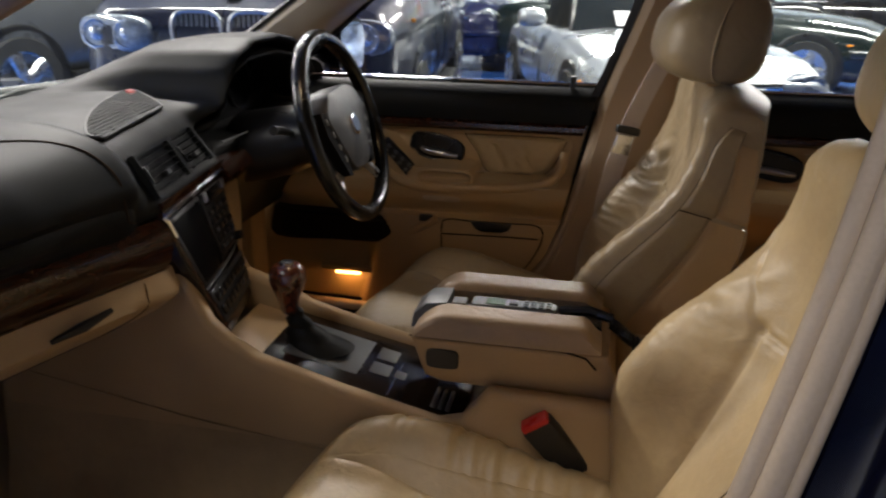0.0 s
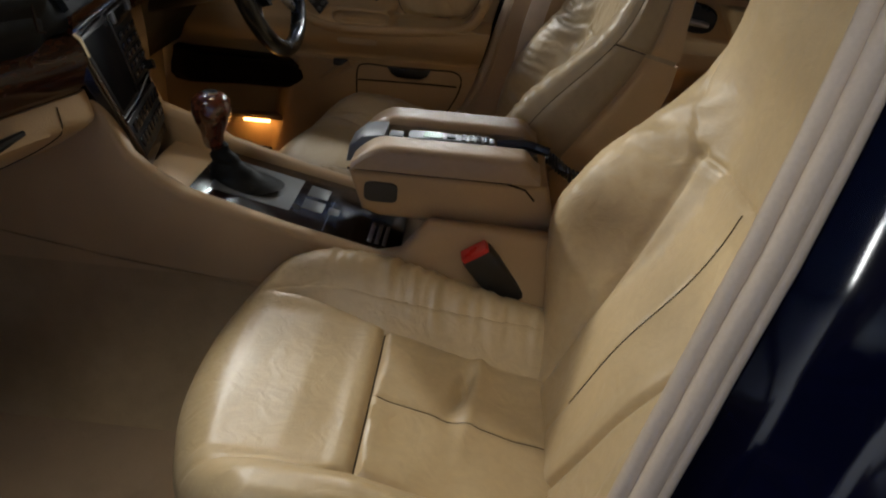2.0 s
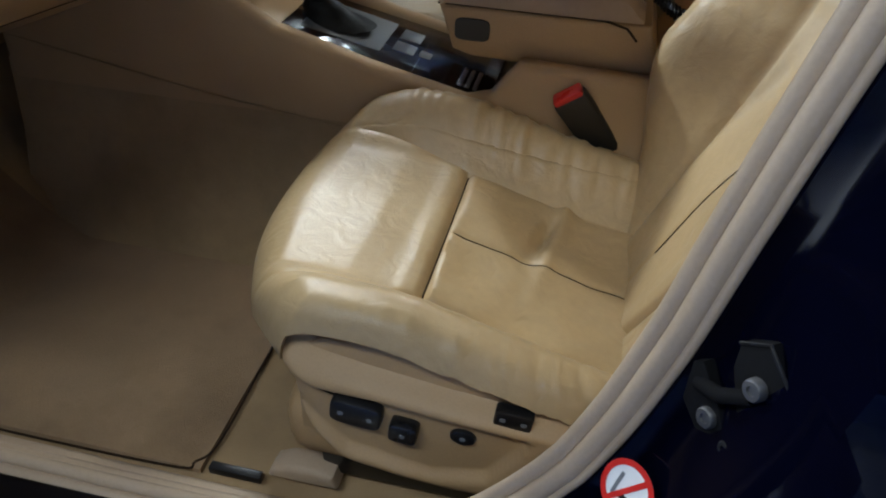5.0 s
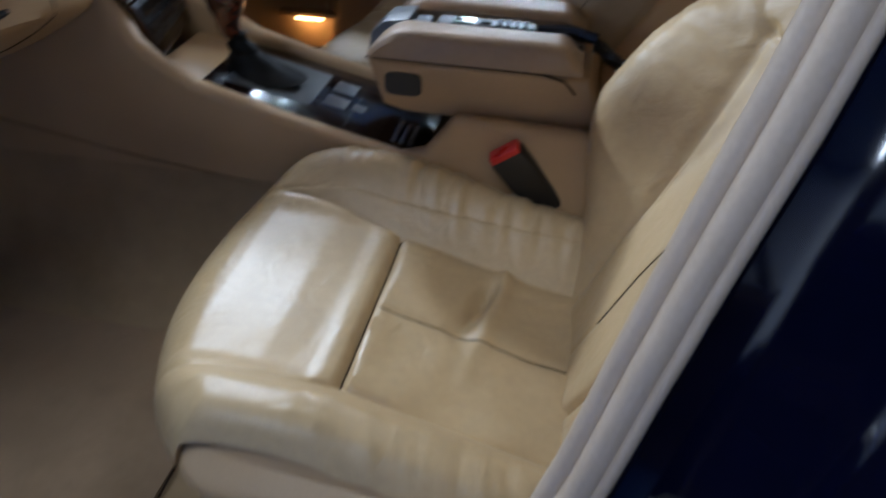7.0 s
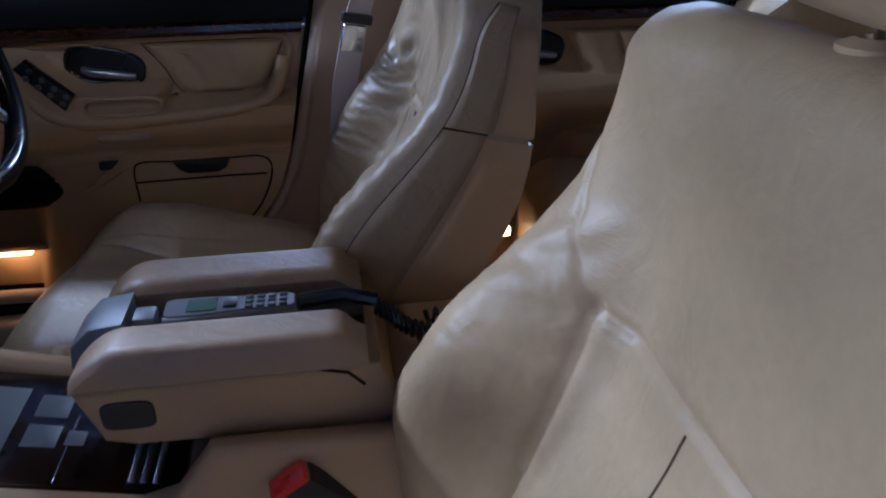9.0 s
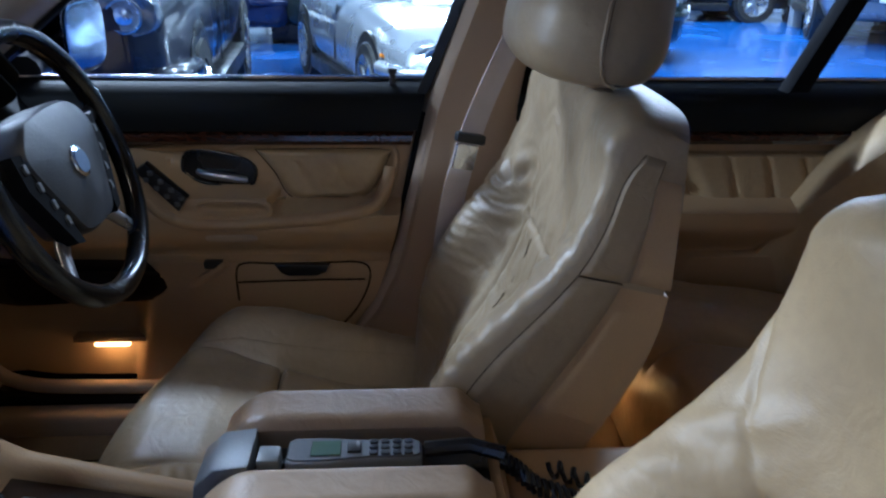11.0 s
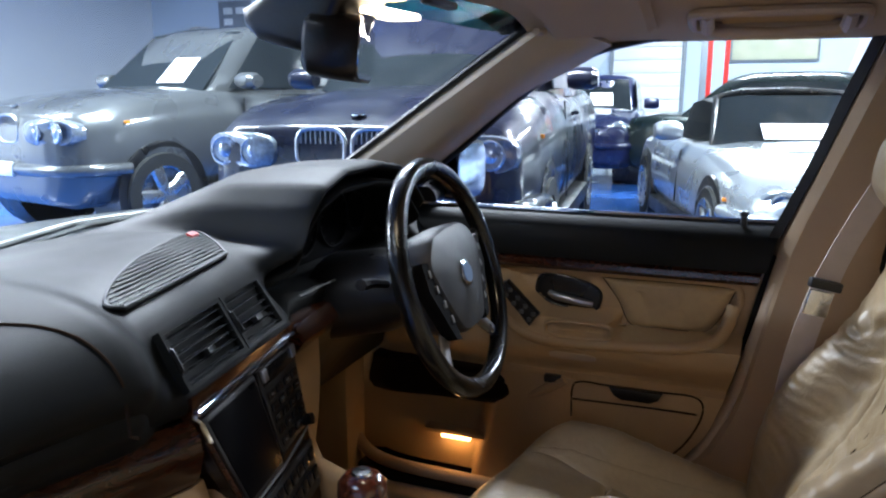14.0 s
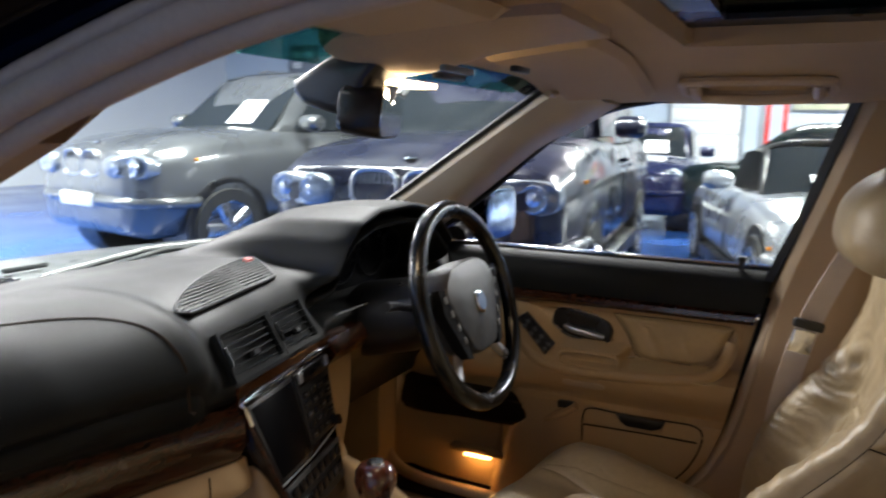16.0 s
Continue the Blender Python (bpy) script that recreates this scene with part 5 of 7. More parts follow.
for i in range(4):
    for j in range(3):
        part("key", box(-0.090 + 0.0115 * i, -0.0815 + 0.0115 * i, -0.0125 + 0.009 * j, -0.0055 + 0.009 * j, 0.743, 0.7455, 0.001, 1), BLACK, phone)
part("earpiece", box(-0.112, -0.098, -0.008, 0.008, 0.743, 0.746, 0.002), BLACK, phone)
part("antenna_stub", tube([(-0.035, 0.004, 0.737), (0.01, 0.003, 0.742), (0.045, -0.004, 0.735)], 0.008, 8), BLACK, phone)
coil = []
for k in range(150):
    f = k / 149
    cx, cy = 0.05 + 0.085 * f + 0.02 * math.sin(f * 3.1), -0.008 - 0.015 * f
    base = Vector((interp(f, [(0, 0.04), (0.3, 0.075), (0.6, 0.125), (0.85, 0.145), (1, 0.10)]), interp(f, [(0, 0.0), (0.35, -0.03), (0.6, -0.04), (0.85, -0.005), (1, 0.03)]), interp(f, [(0, 0.73), (0.35, 0.71), (0.7, 0.695), (1, 0.69)])))
    a = f * 2 * math.pi * 24
    coil.append(tuple(base + Vector((0.0, 0.009 * math.cos(a), 0.009 * math.sin(a)))))
cord = single("phone_cord", tube(coil, 0.003, 6), BLACK, "coiled black telephone cord behind the armrest", "cord")
single("rear_console_box", box(0.05, 0.24, -0.085, 0.095, 0.30, 0.675, 0.02, 3), VINYL, "tan rear end of the centre console", "console")
buckle = thing("belt_buckle", (-0.05, -0.105, 0.5), "black seat belt buckle with red release button", "buckle")
m = Matrix.Translation((-0.030, -0.128, 0.592)) @ pose(0, 0, 0, 14, -36, 0)
part("buckle_body", turn(box(-0.024, 0.024, -0.013, 0.013, -0.14, 0.040, 0.006), m), BLACK, buckle)
part("release_button", turn(box(-0.021, 0.021, -0.011, 0.011, 0.034, 0.047, 0.003), m), RED, buckle, "red release button")

# ---- steering wheel ----
wheel = thing("steering_wheel", (-0.49, 0.365, 0.935), "black leather four-spoke steering wheel with metal lower spokes", "steering wheel")
# in the wheel's own plane: x down to the driver's lap, y across, z towards the driver
WM = Matrix.Translation((-0.495, 0.358, 0.933)) @ Matrix(((math.sin(radians(18)), 0, math.cos(radians(18)), 0), (0, 1, 0, 0), (-math.cos(radians(18)), 0, math.sin(radians(18)), 0), (0, 0, 0, 1)))
rim = [(0.178 * math.cos(2 * math.pi * k / 72), 0.178 * math.sin(2 * math.pi * k / 72), 0.0) for k in range(72)]
part("rim", turn(tube(rim, 0.0155, 12, True), WM), mat("worn_black_leather", (0.005, 0.005, 0.005), 0.2, 0, 0.04, 12.0, 0.04, 700.0, 0, 0.5), wheel, "worn shiny black leather rim")
part("hub_pad", turn(loft([[(x * s, y * s, z) for x, y in spline([(-0.074, -0.070), (-0.080, 0.0), (-0.074, 0.070), (-0.038, 0.104), (0.0, 0.094), (0.050, 0.068), (0.082, 0.046), (0.088, 0.0), (0.082, -0.046), (0.050, -0.068), (0.0, -0.094), (-0.038, -0.104), (-0.074, -0.070)], 4)[:-1]] for s, z in ((0.96, -0.045), (1.0, -0.03), (1.0, 0.006), (0.95, 0.014), (0.7, 0.019), (0.2, 0.021))]), WM), mat("grey_black_pad", (0.030, 0.032, 0.036), 0.42, 0, 0.12, 20.0, 0.3, 500.0, 0, 0.5), wheel, "grey-black airbag pad")
part("badge", turn(turned([(0.001, 0.020), (0.021, 0.020), (0.021, 0.0235), (0.018, 0.025), (0.001, 0.0255)], 28, "z"), WM), CHROME, wheel, "round chrome badge")
part("badge_field", turn(loft([[(0.016 * math.cos(t), 0.016 * math.sin(t), z) for t in [2 * math.pi * k / 24 for k in range(24)]] for z in (0.0255, 0.0262)]), WM), mat("blue_badge_enamel", (0.22, 0.30, 0.45), 0.2), wheel, "blue and white badge field")
for a in (-1, 1):
    part("upper_spoke", turn(tube([(-0.012, a * 0.07, -0.008), (-0.03, a * 0.12, -0.012), (-0.045, a * 0.168, -0.004)], lambda t: 0.017 - 0.005 * t, 10, flat=0.6), WM), BLACK, wheel, "black upper spoke")
    part("lower_spoke", turn(tube([(0.045, a * 0.045, -0.01), (0.09, a * 0.08, -0.014), (0.132, a * 0.113, -0.004)], lambda t: 0.015 - 0.004 * t, 10, flat=0.55), WM), STEEL, wheel, "silver metal lower spoke")
    pad = part("button_pad", turn(loft([[(x, a * y, z) for x, y in ((-0.040, 0.100), (-0.044, 0.122), (0.0, 0.122), (0.085, 0.078), (0.090, 0.060), (0.050, 0.070), (0.0, 0.094))] for z in (-0.012, 0.010)]), WM), RUBBER, wheel, "black wheel button pad")
    for k in range(4):
        part("button", turn(box(-0.030 + 0.026 * k, -0.018 + 0.026 * k, min(a * (0.105 - 0.011 * k), a * (0.113 - 0.011 * k)), max(a * (0.105 - 0.011 * k), a * (0.113 - 0.011 * k)), 0.009, 0.013, 0.001, 1), WM), DASH_GREY, pad)

# ---- seats ----
def edge_drop(d, r):
    """How far a rounded edge of radius r has fallen, d metres inside it."""
    if d >= r:
        return 0.0
    q = 1 - max(d, 0.0) / r
    return r * (1 - math.sqrt(max(0.0, 1 - q * q)))


CUSH_W = 0.256


def cushion_front(y):
    """Plan line of the front edge; it sweeps back more on the door side."""
    return -0.393 - 0.013 * smooth(-0.12, 0.06, y) + (0.115 * abs(y / CUSH_W) ** 2.4 if y < 0 else 0.080 * (y / CUSH_W) ** 4.5)


def cushion_top(x, y):
    """Height of the cushion before the edges are rounded."""
    a = abs(y)
    z = interp(x, [(-0.40, 0.548), (-0.33, 0.557), (-0.25, 0.553), (-0.175, 0.540), (-0.05, 0.503), (0.08, 0.468), (0.2, 0.45)])
    z += (0.066 - 0.013 * bump(x, -0.29, 0.09)) * smooth(0.125, 0.215, a) * smooth(-0.41, -0.25, x)
    return z


def cushion_pt(u, v):
    # rows and columns of the net follow the seams
    s0 = interp(v, [(0, 0.172), (0.2, 0.160), (0.45, 0.136), (1, 0.140)])
    a = s0 * abs(u) / 0.55 if abs(u) < 0.55 else s0 + (CUSH_W - s0) * (abs(u) - 0.55) / 0.45
    y = math.copysign(a, u)
    xf = cushion_front(y)
    x = xf + (-0.167 - xf) * v / 0.45 if v < 0.45 else -0.167 + 0.327 * (v - 0.45) / 0.55
    z = cushion_top(x, y)
    s = s0
    z -= (0.0045 * bump(a, s, 0.0045) - 0.0015 * bump(a, s - 0.018, 0.014)) * smooth(-0.37, -0.32, x)
    if a < s:
        z -= 0.009 * bump(x, -0.167, 0.0042) - 0.003 * bump(x, -0.186, 0.014)
        if x > -0.162:
            z -= 0.0035 * bump(y, 0.0, 0.004)
            # sat-in folds across the rear half
            z += 0.0095 * bump(x - 0.12 * y, -0.045, 0.012) * smooth(-0.11, 0.06, y) - 0.0130 * bump(x - 0.25 * y, -0.070, 0.010) * smooth(-0.02, 0.08, y) * (1 - smooth(0.09, 0.125, y))
            z += 0.0078 * noise.noise((x * 16, y * 9, 1.3)) + 0.0030 * noise.noise((x * 34 + 2 * noise.noise((x * 9, y * 9, 7)), y * 20, 3.1))
            z += CRUMPLE[0] * 0.010 * (abs(noise.noise((x * 12 + y * 7, y * 13, 4.4))) - 0.2) * smooth(-0.15, -0.05, x)
    else:
        # gathered folds across the bolsters
        w = smooth(s + 0.012, s + 0.06, a) * smooth(-0.34, -0.12, x)
        z += w * (0.0082 if y > 0 else 0.0045 * smooth(-0.22, -0.08, x)) * noise.noise((x * 82 + 3 * noise.noise((x * 8, y * 8, 5)), y * 9, 2.0 if y > 0 else 8.0))
    z += 0.0025 * noise.noise((x * 7, y * 7, 4.0))
    d1, d2 = edge_drop(CUSH_W - a, 0.042 if y > 0 else 0.030), edge_drop(x - xf, 0.060)
    z -= max(d1, d2) + 0.25 * min(d1, d2)
    return Vector((x, y, z))


SPINE_X = [(-0.1, 0.014), (0, 0.055), (0.09, 0.092), (0.20, 0.148), (0.33, 0.213), (0.43, 0.243), (0.52, 0.254), (0.66, 0.267), (0.76, 0.277)]
SPINE_Z = [(-0.1, 0.379), (0, 0.470), (0.09, 0.552), (0.20, 0.648), (0.33, 0.760), (0.43, 0.856), (0.52, 0.946), (0.66, 1.086), (0.76, 1.186)]


@functools.lru_cache(None)
def back_spine(s):
    """Middle of the backrest's front face, s metres up along it: x, z, evened out over a hand's width."""
    near = [s + 0.012 * k for k in range(-5, 6)]
    return sum(interp(q, SPINE_X) for q in near) / 11, sum(interp(q, SPINE_Z) for q in near) / 11


BACK_S = 0.632
CRUMPLE = [0.0]     # how worn and creased the seat in hand is


def back_half(s):
    return interp(s, [(0, 0.235), (0.1, 0.255), (0.22, 0.265), (0.34, 0.262), (0.45, 0.262), (0.55, 0.258), (0.65, 0.252)])


def back_front(u, v):
    s = BACK_S * v
    hw = back_half(s)
    # shoulders fall away to the sides
    s -= 0.016 * abs(u) ** 8 * smooth(0.55, 1.0, v)
    # the sewn field stands a little towards the tunnel; columns of the net follow its edges
    iw, mid = interp(BACK_S * v, [(0.0, 0.095), (0.25, 0.122), (0.40, 0.136)]), 0.032
    if abs(u) < 0.55:
        y = mid + iw * u / 0.55
        off = (abs(u) - 0.55) * iw / 0.55
    else:
        k = (abs(u) - 0.55) / 0.45
        y = mid + math.copysign(iw, u) + (math.copysign(hw, u) - mid - math.copysign(iw, u)) * k
        off = k * (hw - iw)
    a = abs(y)
    x, z = back_spine(s)
    (x1, z1), (x2, z2) = back_spine(s - 0.02), back_spine(s + 0.02)
    t = Vector((x2 - x1, 0, z2 - z1)).normalized()
    n = Vector((-t.z, 0, t.x))
    o = (0.098 if u > 0 else 0.06) * smooth(0.13, 0.235, a) * smooth(0.02, 0.22, s) * (1 - smooth(0.28, 0.56, s)) + 0.014 * smooth(0.12, 0.2, a)
    o += 0.006 * bump(s, 0.17, 0.08) * (1 - smooth(0.1, 0.18, a))
    top = 0.625 * BACK_S
    if s < top + 0.01:
        o -= 0.0075 * bump(off, 0.0, 0.0050) - 0.0018 * bump(off, -0.020, 0.014)
        if off < 0.01:
            o -= 0.0042 * bump(s, top, 0.0045) - 0.0010 * bump(s, top - 0.020, 0.014)
            o -= 0.0018 * bump(y, mid, 0.004) * (1 - smooth(top - 0.01, top, s))
    # a seam climbs from the field's corner over the bolster's shoulder
    if u > 0.55:
        rise = s - top - 0.105 * (u - 0.55) / 0.35
        o -= (0.0028 * bump(rise, 0.0, 0.0045) - 0.0008 * bump(rise, -0.016, 0.012)) * smooth(0.55, 0.58, u)
    # folds that fan out from where the seams meet
    ray, ang = math.hypot(a - 0.170, s - 0.40), math.atan2(s - 0.40, a - 0.170)
    o += 0.0040 * CRUMPLE[0] * bump(ray, 0.040, 0.026) * math.sin(9 * ang + 1.2 + 3 * noise.noise((y * 14, s * 14, 3.0))) * smooth(-0.9, 0.2, ang) * (1 - smooth(1.7, 2.4, ang))
    # a few soft folds run from the seams' meeting point over the bolster's shoulder
    o += 0.0020 * bump(ray, 0.050, 0.038) * smooth(0.0, 0.02, off) * math.sin(150 * (0.8 * (s - 0.40) + 0.6 * (a - 0.17)) + 2 * noise.noise((y * 12, s * 12, 3.0)))
    o += smooth(0.015, 0.05, off) * 0.0013 * noise.noise((s * 40 + 3 * noise.noise((y * 9, s * 9, 1)), y * 10, 6.0))
    o += 0.0016 * smooth(0.035, 0.075, off) * smooth(0.03, 0.12, s) * (1 - smooth(0.38, 0.46, s)) * noise.noise((s * 70 + 2 * noise.noise((y * 12, s * 12, 4)), y * 12, 2.0))
    o += 0.003 * noise.noise((y * 8, s * 8, 9.0))
    if CRUMPLE[0]:
        soft = noise.noise((y * 11, s * 11, 2.0))
        roll = smooth(0.45, 0.80, abs(u)) * smooth(0.05, 0.15, s) * (1 - smooth(0.42, 0.50, s))
        o += CRUMPLE[0] * roll * 0.0030 * noise.noise((s * 88 + 4 * soft, y * 16, 6.5))
        o += CRUMPLE[0] * 0.0042 * (1 - roll) * (abs(noise.noise((y * 17 + 2 * soft, s * 22 + 2 * soft, 1.5))) - 0.2)
    o -= edge_drop(hw - a, 0.015) + edge_drop((1 - v) * BACK_S, 0.04)
    return Vector((x, y, z)) + n * o


def back_rear(u, v):
    s = BACK_S * v
    hw = back_half(s)
    s -= 0.016 * abs(u) ** 8 * smooth(0.55, 1.0, v)
    x, z = back_spine(s)
    d = interp(s, [(0, 0.085), (0.2, 0.10), (0.4, 0.11), (0.55, 0.105), (0.65, 0.095)])
    return Vector((x + d - 0.03 * abs(u) ** 3, hw * u * 0.985, z - 0.02))


def head_pt(u, v, front):
    w = 0.148 * (1 - 0.10 * v)
    y = w * u
    z = 1.046 + 0.152 * v
    ey = edge_drop(w - abs(y), 0.045)
    ez = edge_drop(0.152 * v, 0.05) * 0.9 + edge_drop(0.152 * (1 - v), 0.072)
    if front:
        return Vector((0.178 + 0.03 * v * v - 0.012 * math.sin(math.pi * v) + (ey + ez) * 0.9 + 0.03 * (abs(u) ** 2) + 0.002 * noise.noise((y * 20, z * 20, 2)), y, z + 0.012 * smooth(0.2, 0, v) * 0))
    return Vector((0.345 + 0.012 * v - (ey + ez) * 0.8, y, z))


def front_seat(name, ox, oy, oz, outer, rise, hide, label, group):
    """ox, oy, oz: where its middle stands; outer: the side that its switches are on; hide: its leather."""
    seat = thing(name, (ox, oy, 0.30), label, "car seat", group)
    CRUMPLE[0] = 1.0 if hide is WORN_LEATHER else 0.0
    O = Vector((ox, oy, oz))

    def us(n):
        return [-1 + 2 * k / (n - 1) for k in range(n)]
    def seated(fn, u, v):
        """A point of the seat's shape, mirrored for the seat on the other side."""
        q = fn(-outer * u, v)
        return Vector((q.x, -outer * q.y, q.z)) + O
    top = [[seated(cushion_pt, u, k / 120) for k in range(121)] for u in us(121)]
    bot = [[Vector((q.x, oy + (q.y - oy) * 0.97, min(interp(q.x - ox, [(-0.40, 0.540), (-0.36, 0.556), (-0.32, 0.570), (-0.28, 0.578), (-0.24, 0.580), (-0.163, 0.567), (-0.076, 0.550), (0.03, 0.533), (0.1, 0.52)]) + oz, q.z - 0.004))) for q in row] for row in top]
    cush = part("cushion", grid_solid(top, bot), hide, seat, "creased tan leather seat cushion", sharp=60)
    line = [tuple(seated(cushion_pt, 0.0, v) + Vector((0, 0, 0.0006))) for v in [0.456 + 0.40 * k / 40 for k in range(41)]]
    part("seam", tube(line, 0.0008, 6), THREAD, cush, "dark stitched seam")
    line = [tuple(seated(cushion_pt, u, 0.45) + Vector((0, 0, 0.0012))) for u in [-0.54 + 1.08 * k / 40 for k in range(41)]]
    part("seam", tube(line, 0.001, 6), THREAD, cush, "dark stitched seam")
    front = [[seated(back_front, u, k / 160) for k in range(161)] for u in us(121)]
    rear = [[seated(back_rear, u, k / 160) for k in range(161)] for u in us(121)]
    back = part("backrest", grid_solid(front, rear), hide, seat, "creased tan leather backrest with side bolsters", sharp=60)
    line = [tuple(back_front(0.0, v) + O + Vector((-0.0006, 0, 0.0003))) for v in [0.10 + 0.505 * k / 40 for k in range(41)]]
    part("seam", tube(line, 0.0009, 6), THREAD, back, "dark stitched seam")
    def flank(side, d, v, out=0.0):
        """A point of the backrest's side: d runs from its front face to its rear."""
        return seated(back_front, side, v).lerp(seated(back_rear, side, v), d) + Vector((0, side * out, 0))
    for side in (-1, 1):
        for va, vb, db in (((0.03, 0.7245, 0.56), (0.7275, 0.965, 0.60)) if hide is WORN_LEATHER else ((0.03, 0.965, 0.58),)):
            def side_pt(i, j):
                """A stretched leather panel: it runs straighter than the gathered edge before it."""
                v = va + (vb - va) * j / 24
                da = 0.10 + 0.10 * smooth(0.88, 0.97, v)
                near = [flank(side, da + (db - da) * i / 10, min(1, max(0, v + k * 0.02))) for k in (-3, -2, -1, 0, 1, 2, 3)]
                rim = i in (0, 10) or j in (0, 24)
                return sum(near, Vector()) / 7 + Vector((0, side * (0.001 if rim else 0.0045), 0))
            face = [[side_pt(i, j) for j in range(25)] for i in range(11)]
            panel = part("side_panel", grid_solid(face, [[q - Vector((0, side * 0.012, 0)) for q in row] for row in face]), hide, back)
            part("seam", tube([tuple(q) for q in face[0]], 0.0006, 6), THREAD, panel, "dark stitched seam")
            if va < 0.1 and hide is WORN_LEATHER:
                part("seam", tube([tuple(row[-1]) for row in face], 0.0010, 6), THREAD, panel, "dark stitched seam")
        for va, vb, da, lab in ((0.02, 0.718, 0.55, "tan lower side trim of the backrest"), (0.730, 0.93, 0.62, "tan upper side trim of the backrest")):
            face = [[flank(side, da + (1.05 - da) * i / 8 - 0.10 * (j / 12) * (va > 0.1), va + (vb - va) * j / 12, 0.0035 - 0.003 * (i == 0 or j in (0, 12))) for j in range(13)] for i in range(9)]
            part("side_trim", grid_solid(face, [[q - Vector((0, side * 0.012, 0)) for q in row] for row in face]), VINYL, back, lab)
    shell_grid = [[back_rear(u * 0.88, 0.04 + 0.74 * k / 39) + O + Vector((0.022 * (1 - u ** 4) * (1 - smooth(28, 39, k)) + 0.004 - 0.014 * smooth(28, 39, k), 0, 0)) for k in range(40)] for u in us(31)]
    part("back_shell", grid_solid(shell_grid, [[q - Vector((0.02, 0, 0)) for q in row] for row in shell_grid]), VINYL, back, "tan moulded seat back shell")
    H = O + Vector((0.055 if outer < 0 else 0.0, 0, rise))
    hf = [[head_pt(u, k / 39, True) + H for k in range(40)] for u in us(41)]
    hb = [[head_pt(u, k / 39, False) + H for k in range(40)] for u in us(41)]
    back_by = 0.022 if outer < 0 else 0.0
    head = part("headrest", grid_solid(hf, hb), hide, seat, "padded tan leather headrest", sharp=60)
    for side in (-1, 1):
        def cheek(v, q):
            """A point of the headrest's side; the seam between its front roll and its side panel bows back."""
            return Vector(head_pt(side * 0.985, v, True)).lerp(Vector(head_pt(side * 0.985, v, False)), q + 0.16 * math.sin(math.pi * v) ** 0.7) + H + Vector((0, side * 0.0012, 0))
        part("piping", tube([tuple(cheek(k / 24, 0.20)) for k in range(25)], 0.0026, 6), hide, head)
        part("seam", tube([tuple(cheek(k / 24, 0.235)) for k in range(25)], 0.0011, 6), THREAD, head, "dark stitched seam")
        part("post", tube([(ox + back_by + 0.300, oy + side * 0.055, oz + 1.00), (ox + back_by + 0.290, oy + side * 0.055, oz + 1.085 + rise)], 0.007, 10), CHROME, head, "chrome headrest post")
        part("post_collar", turned([(0.008, 1.045), (0.018, 1.048), (0.018, 1.056), (0.008, 1.060)], 14, "z", (ox + back_by + 0.286, oy + side * 0.055, oz)), VINYL, back)
    part("seat_base", box(ox - 0.305, ox + 0.17, oy - 0.225, oy + 0.225, 0.34, oz + 0.435, 0.03, 3), VINYL, seat, "tan seat base")
    for side in (-1, 1):
        part("base_edge", prism([(ox - 0.270, oz + 0.42), (ox - 0.270, oz + 0.540), (ox - 0.24, oz + 0.560), (ox - 0.163, oz + 0.562), (ox + 0.03, oz + 0.54), (ox + 0.12, oz + 0.52), (ox + 0.12, oz + 0.42)], "y", oy + side * 0.222, oy + side * 0.242, 0.004), VINYL, seat)
    # side shroud: a sloping ledge, a shallow switch pocket and a rolled lower lip
    def shroud_pt(u, v):
        xf = interp(v, [(0, -0.291), (0.12, -0.286), (0.3, -0.272), (0.55, -0.268), (0.75, -0.256), (0.9, -0.238), (1, -0.213)])
        x = xf + (0.20 - xf) * u
        zt = interp(x, [(-0.291, 0.566), (-0.274, 0.562), (-0.246, 0.556), (-0.19, 0.542), (-0.105, 0.529), (-0.01, 0.521), (0.20, 0.525)])
        zb = interp(x, [(-0.29, 0.41), (-0.213, 0.40), (-0.151, 0.39), (-0.10, 0.386), (0.20, 0.40)])
        z = zt + (zb - zt) * v
        w = interp(x, [(-0.29, 0.03), (-0.24, 0.036), (-0.185, 0.024), (-0.10, 0.021), (0.2, 0.019)])
        lip = interp(x, [(-0.275, 0.49), (-0.26, 0.466), (-0.213, 0.424), (-0.122, 0.407), (-0.063, 0.424), (-0.034, 0.469), (-0.02, 0.52)])
        pocket = smooth(w + 0.002, w + 0.016, zt - z) * smooth(lip - 0.006, lip + 0.010, z) * smooth(-0.272, -0.255, x)
        o = 0.238 + 0.028 * smooth(0, 1, (zt - z) / w) - 0.011 * pocket - edge_drop(z - zb, 0.022) - edge_drop(x - xf, 0.03) * 0.8
        return x, z, o
    net = [[shroud_pt(i / 90, j / 60) for j in range(61)] for i in range(91)]
    shroud = part("side_shroud", grid_solid([[Vector((x + ox, oy + outer * o, z + oz)) for x, z, o in row] for row in net], [[Vector((x + ox, oy + outer * 0.205, z + oz)) for x, z, o in row] for row in net]), VINYL, seat, "tan plastic seat side shroud", sharp=60)
    for nm, sx, sz, w, h, d, ys in (("memory_switch", -0.200, 0.487, 0.027, 0.016, 0.016, 0.252), ("tilt_switch", -0.151, 0.474, 0.015, 0.0125, 0.018, 0.252), ("lumbar_switch", -0.092, 0.476, 0.0135, 0.010, 0.006, 0.254), ("heater_switch", -0.045, 0.517, 0.0185, 0.0105, 0.010, 0.252)):
        ys = oy + outer * ys
        p = 8 if nm == "heater_switch" else 2.0 if nm == "lumbar_switch" else 4.5
        sw = part(nm, prism([(x + ox, z + oz) for x, z in lens_outline(sx, sz, w, h, p=p, tilt=-0.10)], "y", ys - outer * 0.004, ys + outer * d, 0.003), BLACK, shroud, "black plastic seat switch")
